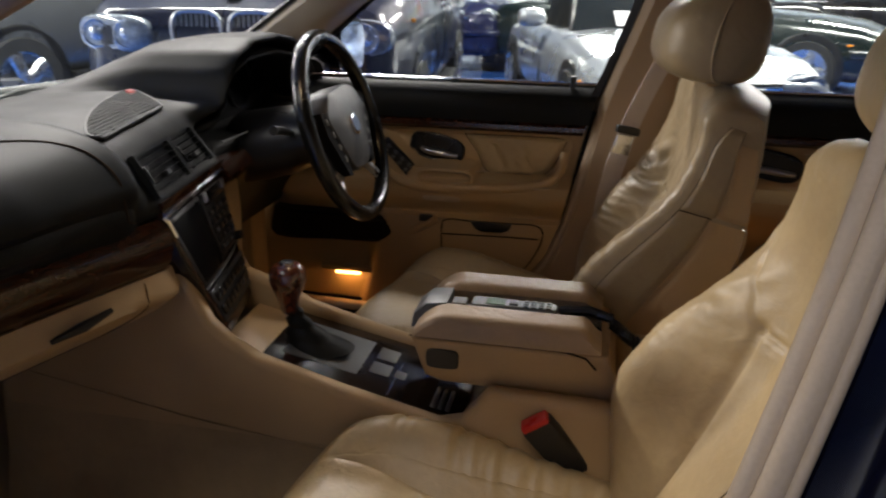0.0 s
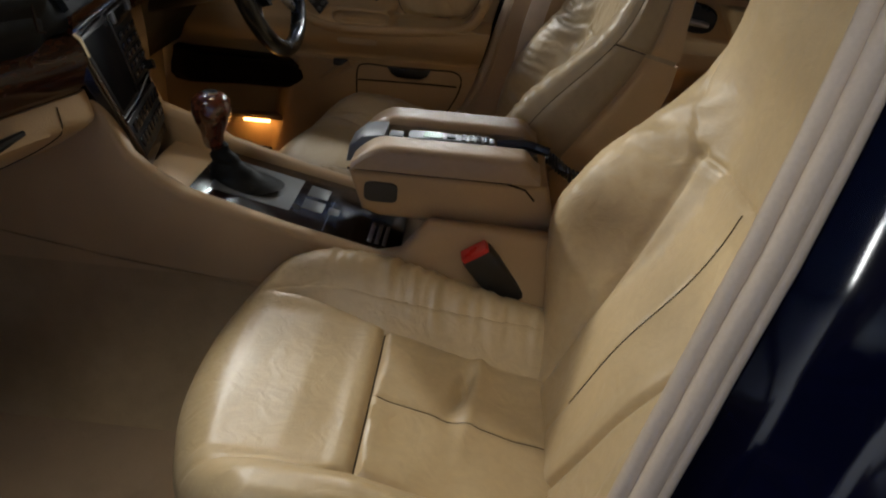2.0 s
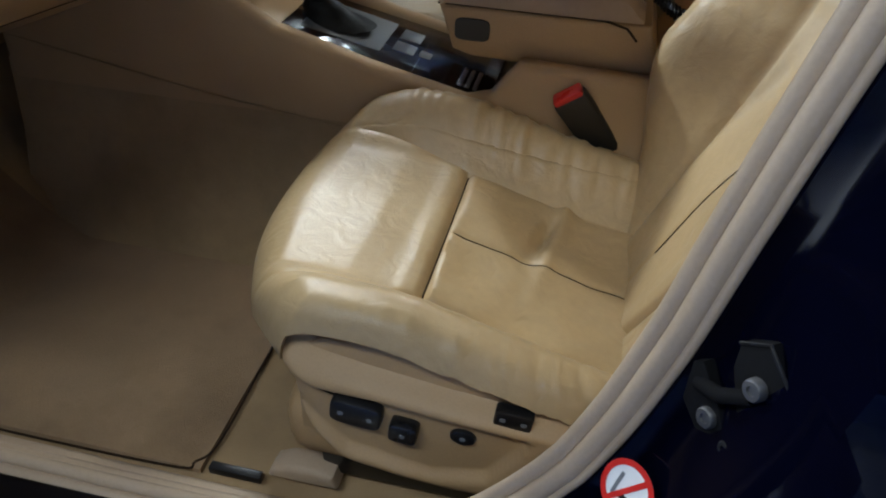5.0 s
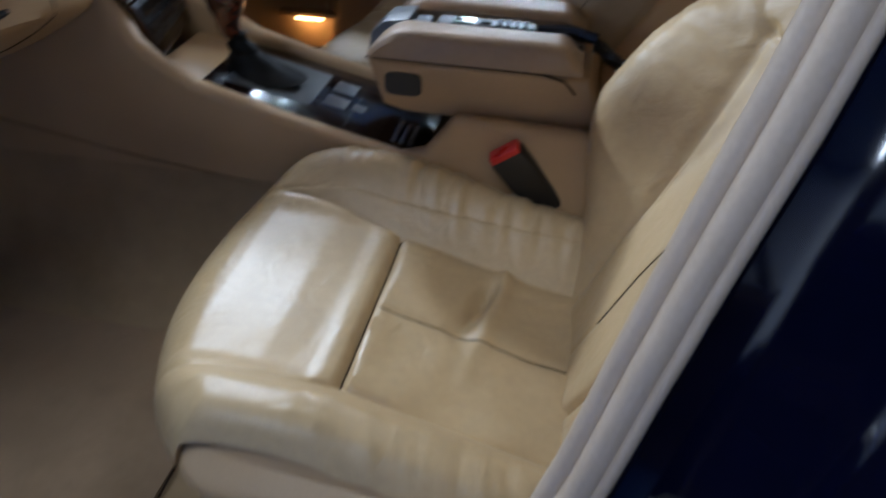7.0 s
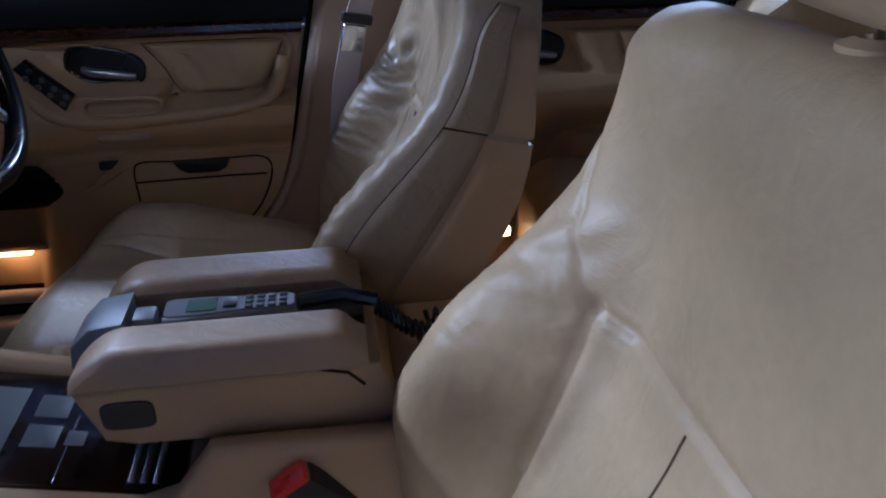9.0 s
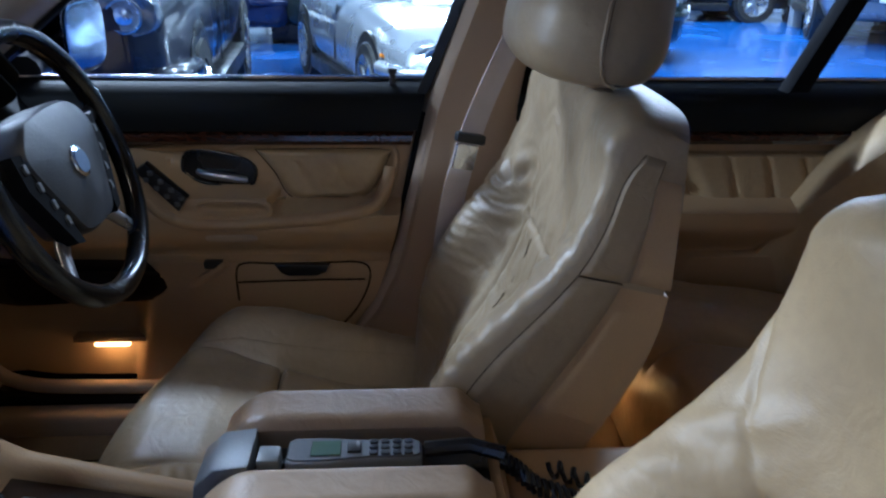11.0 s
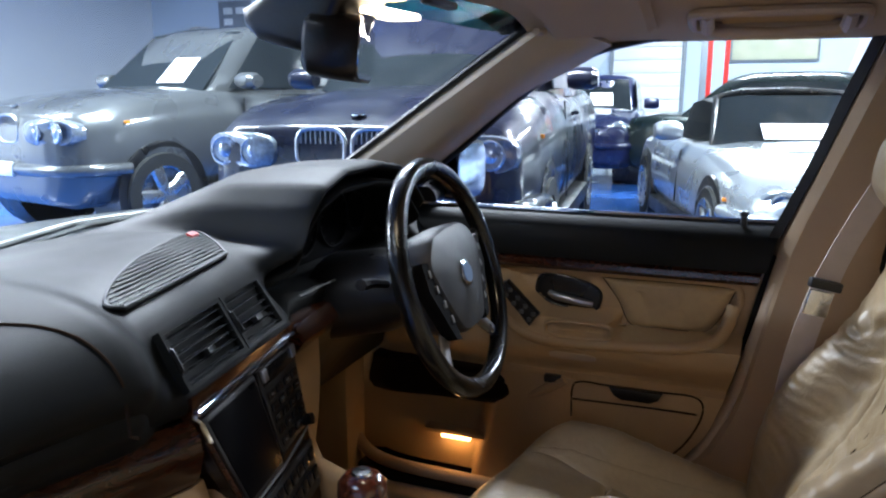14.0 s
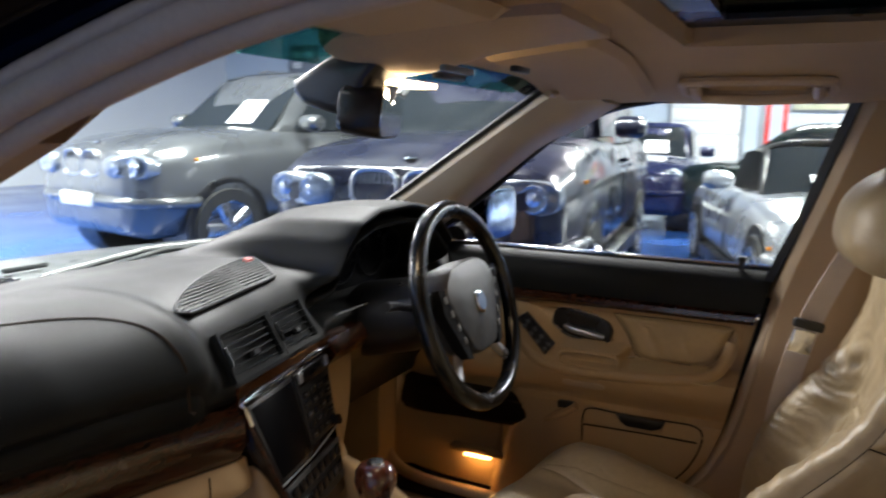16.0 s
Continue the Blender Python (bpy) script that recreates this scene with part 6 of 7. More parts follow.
        for o in ((-0.55, 0.55) if w > 0.018 else (0.0,)):
            part("mark", prism(lens_outline(sx + o * w + ox, sz + oz - o * w * 0.1, 0.003, 0.0026, 10), "y", ys + outer * d, ys + outer * (d + 0.0006), 0), GREY, sw)
    part("panel_gap", tube([(ox + x, oy + outer * (o + 0.0004), oz + z) for x, z, o in (shroud_pt(0.004 + 0.10 * k / 8, 0.30 + 0.05 * k / 8) for k in range(9))], 0.0012, 6), THREAD, shroud)
    for dy in (-0.18, 0.18):
        part("rail", box(ox - 0.27, ox + 0.2, oy + dy - 0.02, oy + dy + 0.02, 0.29, 0.345, 0.004), BLACK, seat, "black seat rail")
    return seat


front_seat("front_seat", 0.0, -0.365, 0.0, -1, 0.030, LEATHER, "tan leather front seat with creased cushion and powered switches", "front seats")
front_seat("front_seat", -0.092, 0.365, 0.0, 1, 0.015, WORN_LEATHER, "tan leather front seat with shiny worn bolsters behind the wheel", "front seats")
cap = single("rail_cover", prism([(-0.335, 0.285), (-0.328, 0.300), (-0.308, 0.311), (-0.275, 0.313), (-0.250, 0.306), (-0.245, 0.285)], "y", -0.588, -0.552, 0.008, 3), SEAL, "pale tan plastic seat rail end cover", "rail cover")
part("rail_slot", box(-0.405, -0.337, -0.600, -0.588, 0.284, 0.296, 0.002), BLACK, cap, "black slot before the rail")

# rear bench
bench = thing("rear_bench", (0.75, 0.0, 0.3), "tan leather rear bench seat with dark folds", "car seat")


def bench_pt(u, v):
    # a raised roll at each outer side, sewn to the middle by a deep fold
    y, x = -0.72 + 1.44 * u, 0.365 + 0.74 * v
    a = abs(y)
    z = 0.603 - 0.10 * v + 0.012 * math.cos(y * 2 * math.pi / 0.62 + math.pi) + 0.040 * smooth(0.49, 0.58, a) - 0.022 * bump(a, 0.492, 0.013)
    z -= edge_drop(0.74 * v, 0.09) + edge_drop(min(u, 1 - u) * 1.44, 0.075)
    z += 0.006 * noise.noise((x * 9, y * 9, 1)) + 0.002 * noise.noise((x * 30, y * 22, 5))
    return Vector((x, y, z))


g = [[bench_pt(i / 139, (j / 49) ** 1.6) for j in range(50)] for i in range(140)]
part("cushion", grid_solid(g, [[Vector((q.x, q.y, 0.33)) for q in row] for row in g]), LEATHER, bench, "tan leather bench cushion")


def bench_back(u, v):
    y, z = -0.66 + 1.32 * u, 0.50 + 0.50 * v
    x = 1.03 + 0.17 * v - 0.03 * math.cos(y * 2 * math.pi / 0.62 + math.pi) + edge_drop(0.5 * (1 - v), 0.06) + edge_drop(min(u, 1 - u) * 1.32, 0.06)
    return Vector((x + 0.006 * noise.noise((z * 9, y * 9, 4)), y, z))


g = [[bench_back(i / 79, j / 29) for j in range(30)] for i in range(80)]
part("backrest", grid_solid(g, [[Vector((1.26, q.y, q.z)) for q in row] for row in g]), LEATHER, bench, "tan leather bench backrest")
wing = [[Vector((0.62 + 0.50 * v + 0.03 * math.sin(u * 3), 0.735 - 0.13 * math.sin(math.pi * u * 0.5) * smooth(0, 0.5, v), 0.42 + 0.52 * u * smooth(-0.35, 0.55, v))) for v in [k / 19 for k in range(20)]] for u in [k / 19 for k in range(20)]]
part("side_wing", grid_solid(wing, [[Vector((q.x, 0.76, q.z)) for q in row] for row in wing]), LEATHER, bench, "tan leather side wing")

# ---- belts, roof fittings, mirror ----
belt = thing("seat_belt", (0.12, 0.66, 0.5), "beige seat belt hanging from the middle pillar", "seat belt")
run = spline([(0.168, 0.655, 1.135), (0.13, 0.645, 1.06), (0.085, 0.635, 0.96), (0.055, 0.628, 0.87), (0.03, 0.63, 0.75), (0.02, 0.64, 0.60)], 5)
part("webbing", loft([[(x - 0.022, y, z - 0.003), (x + 0.022, y + 0.012, z + 0.003), (x + 0.0225, y + 0.0135, z + 0.003), (x - 0.0225, y + 0.0015, z - 0.003)] for x, y, z in run]), BELT, belt, "beige woven webbing")
part("anchor", turn(box(-0.03, 0.03, -0.012, 0.012, -0.012, 0.012, 0.006), Matrix.Translation((0.165, 0.66, 1.137)) @ pose(0, 0, 0, 0, 25, 0)), BLACK, belt, "black belt anchor")
part("tongue_cover", turn(box(-0.027, 0.027, -0.008, 0.008, -0.008, 0.009, 0.004), Matrix.Translation((0.063, 0.622, 0.905)) @ pose(0, 0, 0, 0, 12, 15)), BLACK, belt, "black tongue cover")
part("tongue", turn(box(-0.02, 0.02, -0.003, 0.003, -0.050, -0.006, 0.003), Matrix.Translation((0.060, 0.616, 0.902)) @ pose(0, 0, 0, 0, 12, 15)), CHROME, belt, "bright metal tongue")


def visor(y0, y1, label):
    v = thing("sun_visor", (-0.35, (y0 + y1) / 2, 1.33), label, "sun visor", "sun visors")

    def fn(u, w, lo):
        y = y0 + (y1 - y0) * w
        x = (-0.39 if y0 > 0 else -0.42) + 0.17 * u
        e = min(u * 0.17, (1 - u) * 0.17, w * (y1 - y0), (1 - w) * (y1 - y0))
        z = roof_z(x, y) - 0.005
        return Vector((x, y, z - 0.013 + edge_drop(e, 0.012))) if lo else Vector((x, y, z + 0.004 - edge_drop(e, 0.006)))
    part("visor_board", grid_solid([[fn(i / 15, j / 29, True) for j in range(30)] for i in range(16)], [[fn(i / 15, j / 29, False) for j in range(30)] for i in range(16)]), CLOTH, v, "padded beige visor board")
    yp = y1 - 0.02 if y0 > 0 else y0 + 0.02
    part("hinge", tube([(-0.40, yp, roof_z(-0.40, yp) - 0.006), (-0.40, yp - 0.05 * (1 if y0 > 0 else -1), roof_z(-0.40, yp) - 0.008)], 0.006, 8), SEAL, v)


visor(0.13, 0.54, "beige padded sun visor folded up on the driver's side")
visor(-0.54, -0.12, "beige padded sun visor folded up by the open door")
over = thing("overhead_console", (-0.33, 0, 1.34), "beige overhead console with lit reading lamp and switches", "overhead console")
part("console_shell", sheet(lambda u, v: (-0.50 + 0.30 * u, -0.105 + 0.21 * v, roof_z(-0.50 + 0.30 * u, 0) - 0.012 - (0.018 * math.sin(math.pi * u) ** 0.6 + 0.024 * (1 - smooth(0.15, 0.60, u))) * math.sin(math.pi * v) ** 0.5), 16, 14, (0, 0, 0.012)), SEAL, over, "beige moulded console shell")
part("lamp_lens", box(-0.475, -0.435, -0.02, 0.09, 1.300, 1.306, 0.003), LAMP_WARM, over, "lit warm white reading lamp")
part("switch_block", box(-0.40, -0.385, 0.0, 0.075, 1.308, 1.316, 0.003), BLACK, over, "black overhead switches")
part("slot", box(-0.36, -0.35, -0.06, 0.02, 1.312, 1.320, 0.002), GREY, over)
part("handset_recess", box(-0.31, -0.30, 0.04, 0.09, 1.318, 1.326, 0.002), BLACK, over)
rv = thing("rear_view_mirror", (-0.45, 0, 1.27), "black interior mirror on a thick black stem", "mirror")
part("stem", prism([(-0.572, 1.303), (-0.520, 1.330), (-0.462, 1.352), (-0.440, 1.345), (-0.437, 1.322), (-0.457, 1.302), (-0.474, 1.268), (-0.486, 1.258), (-0.517, 1.263), (-0.554, 1.273), (-0.570, 1.288)], "y", -0.066, 0.030, 0.012, 3), BLACK, rv, "thick black mirror foot by the windscreen")
part("neck", tube([(-0.500, -0.01, 1.275), (-0.512, 0.03, 1.270)], 0.014, 10), BLACK, rv)
# the long mirror is turned to the wheel
hm = Matrix.Translation((-0.511, 0.045, 1.266)) @ pose(0, 0, 0, 0, 6, 22.9)
part("mirror_housing", turn(loft([[(x, (0.125 - 0.034 * (1 - s)) * math.copysign(abs(math.cos(t)) ** 0.25, math.cos(t)), 0.034 * s * math.copysign(abs(math.sin(t)) ** 0.45, math.sin(t))) for t in [2 * math.pi * k / 28 for k in range(28)]] for x, s in ((-0.030, 0.80), (-0.024, 0.95), (0.0, 1.0), (0.022, 1.0), (0.025, 0.95))]), hm), BLACK, rv, "black mirror housing")
part("mirror_glass", turn(loft([[(x, 0.120 * math.copysign(abs(math.cos(t)) ** 0.25, math.cos(t)), 0.030 * math.copysign(abs(math.sin(t)) ** 0.45, math.sin(t))) for t in [2 * math.pi * k / 28 for k in range(28)]] for x in (0.0252, 0.0262)]), hm), mat("mirror_silver", (0.85, 0.87, 0.87), 0.02, 1.0, 0.01, rvar=0.01), rv, "silver mirror glass")
grab = thing("grab_handle", (-0.03, 0.53, 1.33), "beige folding grab handle above the window", "grab handle")
def on_rail(x, f, drop=0.0):
    """A point by the roof's edge: f from the inner to the outer side of the handle."""
    y = 0.470 + 0.062 * f
    return (x, y, roof_z(x, y) - 0.004 - drop)


part("handle_frame", tube([on_rail(x, f, 0.004) for x, f in spline([(-0.165, 0.2), (-0.150, 0.0), (-0.05, -0.04), (0.05, 0.0), (0.065, 0.2), (0.065, 0.8), (0.05, 1.0), (-0.05, 1.04), (-0.150, 1.0), (-0.165, 0.8), (-0.165, 0.2)], 4)[:-1]], 0.008, 8, True), SEAL, grab, "beige moulded handle frame")
part("recess", sheet(lambda u, v: on_rail(-0.125 + 0.15 * u, 0.1 + 0.75 * v, 0.002), 6, 4, (0, 0, 0.006)), VINYL, grab, "darker recess behind the grip")
part("handle_bar", tube([on_rail(x, 0.95, d) for x, d in ((-0.150, 0.004), (-0.13, 0.013), (-0.05, 0.016), (0.03, 0.013), (0.05, 0.004))], 0.0095, 10), SEAL, grab, "beige moulded grip")
for x in (-0.145, 0.045):
    part("end_bracket", tube([on_rail(x, 0.1, 0.004), on_rail(x, 0.5, 0.010), on_rail(x, 0.95, 0.008)], 0.0105, 8), SEAL, grab)
area_lamp(-0.455, 0.035, 1.298, 0.04, 0.11, LAMP_W, (1.0, 0.84, 0.60), (0.13, 0.0, 0.4)).name = "cabin_lamp"
glow_lamp(-0.625, 0.712, 0.452, FOOT_W, (1.0, 0.48, 0.12), 0.012)
glow_lamp(0.315, 0.60, 0.44, FOOT_W * 1.6, (1.0, 0.48, 0.12), 0.012)
lampr = thing("foot_lamp", (0.315, 0.66, 0.45), "lit amber lamp low in the rear footwell", "lamp")
part("lens", box(0.285, 0.345, 0.64, 0.66, 0.465, 0.485, 0.004), LAMP_AMBER, lampr)
part("housing", box(0.275, 0.355, 0.655, 0.74, 0.455, 0.495, 0.004), BLACK, lampr)

# latch on the pillar by the open door
latch = thing("door_striker", (0.08, -0.78, 0.72), "black steel door striker with bright bolts on the pillar", "striker")
# its own plane on the leaning pillar: x from bolt to bolt, y downwards, z outwards
LX, LZ = Vector((0.014, -0.011, 0.042)).normalized(), Vector((-0.55, -0.65, 0.50)).normalized()
LZ = (LZ - LX * LZ.dot(LX)).normalized()
LY = LZ.cross(LX)
LM = Matrix.Translation((0.081, -0.766, 0.724)) @ Matrix((LX, LY, LZ)).transposed().to_4x4()
FLIP = 1 if LY.z < 0 else -1


def latch_plate(pts, a, b):
    return turn(prism([(x, FLIP * y) for x, y in pts], "z", a, b, 0.002), LM)


part("plate", latch_plate([(0.037, -0.016), (0.052, -0.024), (0.070, -0.013), (0.064, 0.013), (0.031, 0.045), (0.012, 0.034), (0.014, 0.013)], -0.014, 0.004), RUBBER, latch, "black striker plate")
part("plate_edge", turn(tube([(x, FLIP * y, 0.004) for x, y in ((0.052, -0.024), (0.070, -0.013), (0.064, 0.013), (0.031, 0.045))], 0.0012, 6), LM), BLACK, latch)
part("bracket", latch_plate([(0.012, -0.032), (0.020, -0.028), (0.013, -0.003), (0.005, 0.011), (-0.008, 0.009), (-0.017, 0.001), (-0.013, -0.019)], -0.014, 0.006), RUBBER, latch, "black striker bracket")
part("cross_bar", turn(tube([(0.006, FLIP * -0.02, 0.004), (0.022, FLIP * -0.006, 0.010), (0.038, FLIP * 0.004, 0.004)], 0.005, 10), LM), RUBBER, latch)
for x, y, rr in ((0.0, 0.0, 0.0070), (0.0456, 0.002, 0.0070), (0.002, 0.020, 0.0045)):
    part("bolt", turn(turned([(0.001, 0.0085), (rr * 0.4, 0.0085), (rr * 0.45, 0.010), (rr * 0.85, 0.010), (rr, 0.0085), (rr, -0.004), (0.001, -0.004)], 18, "z", (x, FLIP * y, 0)), LM), mat("dulled_bolt", (0.14, 0.14, 0.145), 0.5, 0.9, 0.1, 60.0) if rr > 0.005 else BLACK, latch, "bright bolt head")
st = thing("warning_sticker", (0.03, -0.79, 0.62), "round white warning sticker with red ring and slash", "sticker")
SM = Matrix.Translation((0.043, -0.772, 0.643)) @ Matrix.Scale(0.7, 4) @ Matrix(((0.70, 0.30, -0.648, 0), (-0.714, 0.29, -0.638, 0), (0.0, 0.909, 0.417, 0), (0, 0, 0, 1)))
part("disc", turn(turned([(0.001, 0.0), (0.030, 0.0), (0.030, 0.0008), (0.001, 0.0009)], 32, "z"), SM), WHITE, st, "white sticker disc")
part("ring", turn(turned([(0.0245, 0.0008), (0.0305, 0.0008), (0.0305, 0.0016), (0.0245, 0.0016)], 32, "z"), SM), RED, st, "red sticker ring")
part("slash", turn(turn(box(-0.0245, 0.0245, -0.0028, 0.0028, 0.0009, 0.0016, 0), Matrix.Rotation(radians(58), 4, "Z")), SM), RED, st)
part("pictogram", turn(box(-0.014, -0.010, -0.014, 0.012, 0.0009, 0.0013, 0), SM), GREY, st)
part("pictogram", turn(box(-0.006, 0.010, -0.012, -0.006, 0.0009, 0.0013, 0), SM), BLACK, st)

# ---- parked cars in the hall ----
TYRE = mat("tyre_rubber", (0.012, 0.012, 0.012), 0.75, 0, 0.2, 20.0, 0.3, 200.0)
ALLOY = mat("silver_alloy", (0.50, 0.51, 0.53), 0.28, 0.9, 0.05, 10.0, 0.0, 100.0)
CAR_GLASS = mat("dark_car_glass", (0.014, 0.017, 0.020), 0.06, 0, 0.1, 3.0, 0.0, 50.0, 0.0, 0.14)
LAMP_GLASS = mat("headlamp_glass", (0.20, 0.22, 0.25), 0.16, 0.3, 0.25, 40.0, 0.3, 60.0, 0.4)
LAMP_BOWL = mat("headlamp_bowl", (0.42, 0.45, 0.50), 0.2, 0.7, 0.15, 40.0, 0.0, 60.0)
AMBER_GLASS = mat("amber_glass", (0.8, 0.25, 0.02), 0.2)
PLATE = mat("pale_plate", (0.8, 0.8, 0.76), 0.4)
PAPER = mat("white_paper", (0.85, 0.85, 0.85), 0.8)


def paint(name, colour, metal=0.45):
    return mat(name, colour, 0.30, metal, 0.05, 3.0, 0.0, 100.0, 1.0 if metal > 0.25 else 0.7, 0.3)


def car_wheel(parent, x, y, z, r, w, side):
    """side: +1 or -1, the way its face looks along y."""
    wh = part("wheel", turned([(r * 0.66, y - w / 2), (r * 0.93, y - w / 2), (r, y - w * 0.3), (r, y + w * 0.3), (r * 0.93, y + w / 2), (r * 0.66, y + w / 2)], 28, "y", (x, 0, z)), TYRE, parent, "black tyre")
    f = y + side * w * 0.42
    part("rim", turned([(r * 0.70, f - 0.03), (r * 0.70, f + side * 0.012), (r * 0.62, f + side * 0.006), (r * 0.60, f - side * 0.03), (0.001, f - side * 0.04)], 28, "y", (x, 0, z)), ALLOY, wh, "silver alloy wheel rim")
    bm = bmesh.new()
    for k in range(5):
        a = 2 * math.pi * k / 5
        join(bm, tube([(x, f, z), (x + r * 0.33 * math.cos(a), f + side * 0.01, z + r * 0.33 * math.sin(a)), (x + r * 0.64 * math.cos(a), f, z + r * 0.64 * math.sin(a))], lambda t: r * (0.13 + 0.04 * t), 8, flat=0.5, up=(0, 1, 0)))
    part("spokes", bm, ALLOY, wh)


def section(x, hw, zb, zt, crown, tuck=0.9):
    """Half section of a car body at x, mirrored into a ring."""
    h = zt - zb
    half = [(0.0, zb), (hw * tuck * 0.9, zb), (hw * tuck, zb + 0.06 * h), (hw * 0.985, zb + 0.25 * h), (hw, zb + 0.5 * h), (hw * 0.985, zb + 0.75 * h), (hw * 0.95, zb + 0.90 * h), (hw * 0.86, zt), (hw * 0.45, zt + crown * 0.8), (0.0, zt + crown)]
    return [(x, y, z) for y, z in half] + [(x, -y, z) for y, z in half[-2:0:-1]]


def parked_car(name, m, colour, spec, label, group="parked cars"):
    """A car built along x, its nose at +x, on z = 0; spec gives its measures."""
    L, W, H = spec["L"], spec["W"], spec["H"]
    car = thing(name, (0, 0, 0), label, "car", group)
    hw = W / 2
    zb, belt, nose, hood = spec["zb"], spec["belt"], spec["nose"], spec["hood"]
    xf, xr = L / 2, -L / 2
    xs, cab0, cab1 = spec["screen"], spec["roof0"], spec["roof1"]     # foot of the windscreen, roof's front and rear edge
    xe = spec["tail"]                                                   # foot of the rear window
    st = [(xf, 0.66, zb + 0.10, nose - 0.12, 0.0), (xf - 0.04, 0.80, zb + 0.04, nose - 0.03, 0.01), (xf - 0.16, 0.92, zb, nose, 0.03), (xf - 0.45, 0.985, zb, nose + (hood - nose) * 0.45, 0.05), (xf - 0.8, 1.0, zb, nose + (hood - nose) * 0.72, 0.055),
          (xs, 1.0, zb, hood, 0.05), ((xs + xe) / 2, 1.0, zb, belt, 0.02), (xe, 0.99, zb, belt + 0.01, 0.03), (xr + 0.35, 0.97, zb, spec["deck"], 0.03), (xr + 0.08, 0.90, zb + 0.03, spec["deck"] - 0.04, 0.01), (xr, 0.80, zb + 0.10, spec["deck"] - 0.15, 0.0)]
    rings = []
    dense = []
    for a, b in zip(st, st[1:]):
        for k in range(4):
            f = k / 4
            dense.append(tuple(p + (q - p) * f for p, q in zip(a, b)))
    dense.append(st[-1])
    body = part("body", loft([section(x, hw * w, lo, hi, c) for x, w, lo, hi, c in dense]), colour, car, "glossy car bodywork", sharp=50)
    gw0, gw1 = hw * 0.90, hw * spec.get("roofw", 0.70)
    if not spec.get("open"):
        gl = []
        zr = H
        for x0, x1, w, z in ((xs + 0.02, xe, gw0, belt - 0.02), (xs - 0.04 + (cab0 - xs) * 0.12, xe + (cab1 - xe) * 0.12, gw0 * 0.985, belt + (zr - belt) * 0.14), ((xs + cab0 * 4) / 5, (xe + cab1 * 4) / 5, gw1 * 1.05, zr - 0.09), (cab0, cab1, gw1 * 0.97, zr - 0.03), (cab0 - 0.10, cab1 + 0.10, gw1 * 0.82, zr), (cab0 - 0.4, cab1 + 0.3, gw1 * 0.3, zr + 0.012)):
            n = 6
            ring = [(x0 + (x1 - x0) * k / n, w * (1 - 0.10 * (abs(2 * k / n - 1)) ** 3), z) for k in range(n + 1)] + [(x1 - 0.02, w * 0.5, z), (x1 - 0.02, -w * 0.5, z)] + [(x1 + (x0 - x1) * k / n, -w * (1 - 0.10 * (abs(2 * k / n - 1)) ** 3), z) for k in range(n + 1)] + [(x0 + 0.05, -w * 0.5, z), (x0 + 0.05, w * 0.5, z)]
            gl.append(ring)
        part("cabin", loft(gl), colour, car, "glossy roof and pillars", sharp=60)

        def side_pt(f, g, s):
            z = belt + 0.035 + (zr - 0.105 - belt - 0.035) * g
            k = (z - belt) / (zr - belt)
            a, b = xs + (cab0 - xs) * k - 0.10, xe + (cab1 - xe) * k + 0.10
            return (a + (b - a) * f, s * (gw0 + (gw1 * 1.04 - gw0) * k * 1.05 + 0.006), z)
        for s in (-1, 1):
            for f0, f1 in spec["windows"]:
                part("side_window", sheet(lambda u, v: side_pt(f0 + (f1 - f0) * u, v, s), 6, 4, (0, -s * 0.012, 0)), CAR_GLASS, car, "dark car window")

        def scr(v, g):
            z = belt + 0.02 + (zr - 0.06 - belt - 0.02) * g
            k = (z - belt) / (zr - belt)
            y = (2 * v - 1)
            return (xs + (cab0 - xs) * k + 0.050 - 0.02 * abs(y) ** 3, y * (gw0 + (gw1 - gw0) * k) * 0.90, z)
        ws = part("windscreen", sheet(lambda u, v: scr(u, v), 10, 6, (-0.02, 0, -0.01)), CAR_GLASS, car, "dark reflecting windscreen")
        if spec.get("paper"):
            ya, yb = spec["paper"]
            part("price_sheet", sheet(lambda u, v: tuple(Vector(scr(ya + (yb - ya) * u, 0.12 + 0.42 * v)) + Vector((0.006, 0, 0.004))), 2, 2, (-0.002, 0, 0)), PAPER, ws, "white paper sheet behind the windscreen")
        part("rear_window", sheet(lambda u, v: (xe + (cab1 - xe) * (0.1 + 0.75 * v) - 0.03, (2 * u - 1) * gw1 * 0.9, belt + (zr - belt) * (0.12 + 0.72 * v)), 6, 4, (0.02, 0, 0)), CAR_GLASS, car)
        if spec.get("rails"):
            for s in (-1, 1):
                part("roof_rail", tube([(cab0 - 0.25, s * gw1 * 0.86, zr + 0.0), (cab0 - 0.35, s * gw1 * 0.86, zr + 0.05), (cab1 + 0.45, s * gw1 * 0.86, zr + 0.05), (cab1 + 0.35, s * gw1 * 0.86, zr)], 0.016, 8), STEEL, car, "metal roof rail")
    else:
        # open two-seater: screen frame, cockpit and seats
        w = gw0 * 0.86
        fr = spline([(xs - 0.02, -w, hood - 0.02), (xs - 0.30, -w * 0.88, H - 0.16), (xs - 0.42, -w * 0.76, H - 0.06), (xs - 0.40, 0, H - 0.02), (xs - 0.42, w * 0.76, H - 0.06), (xs - 0.30, w * 0.88, H - 0.16), (xs - 0.02, w, hood - 0.02)], 5)
        part("screen_frame", tube(fr, 0.024, 8), BLACK, car, "black windscreen frame")
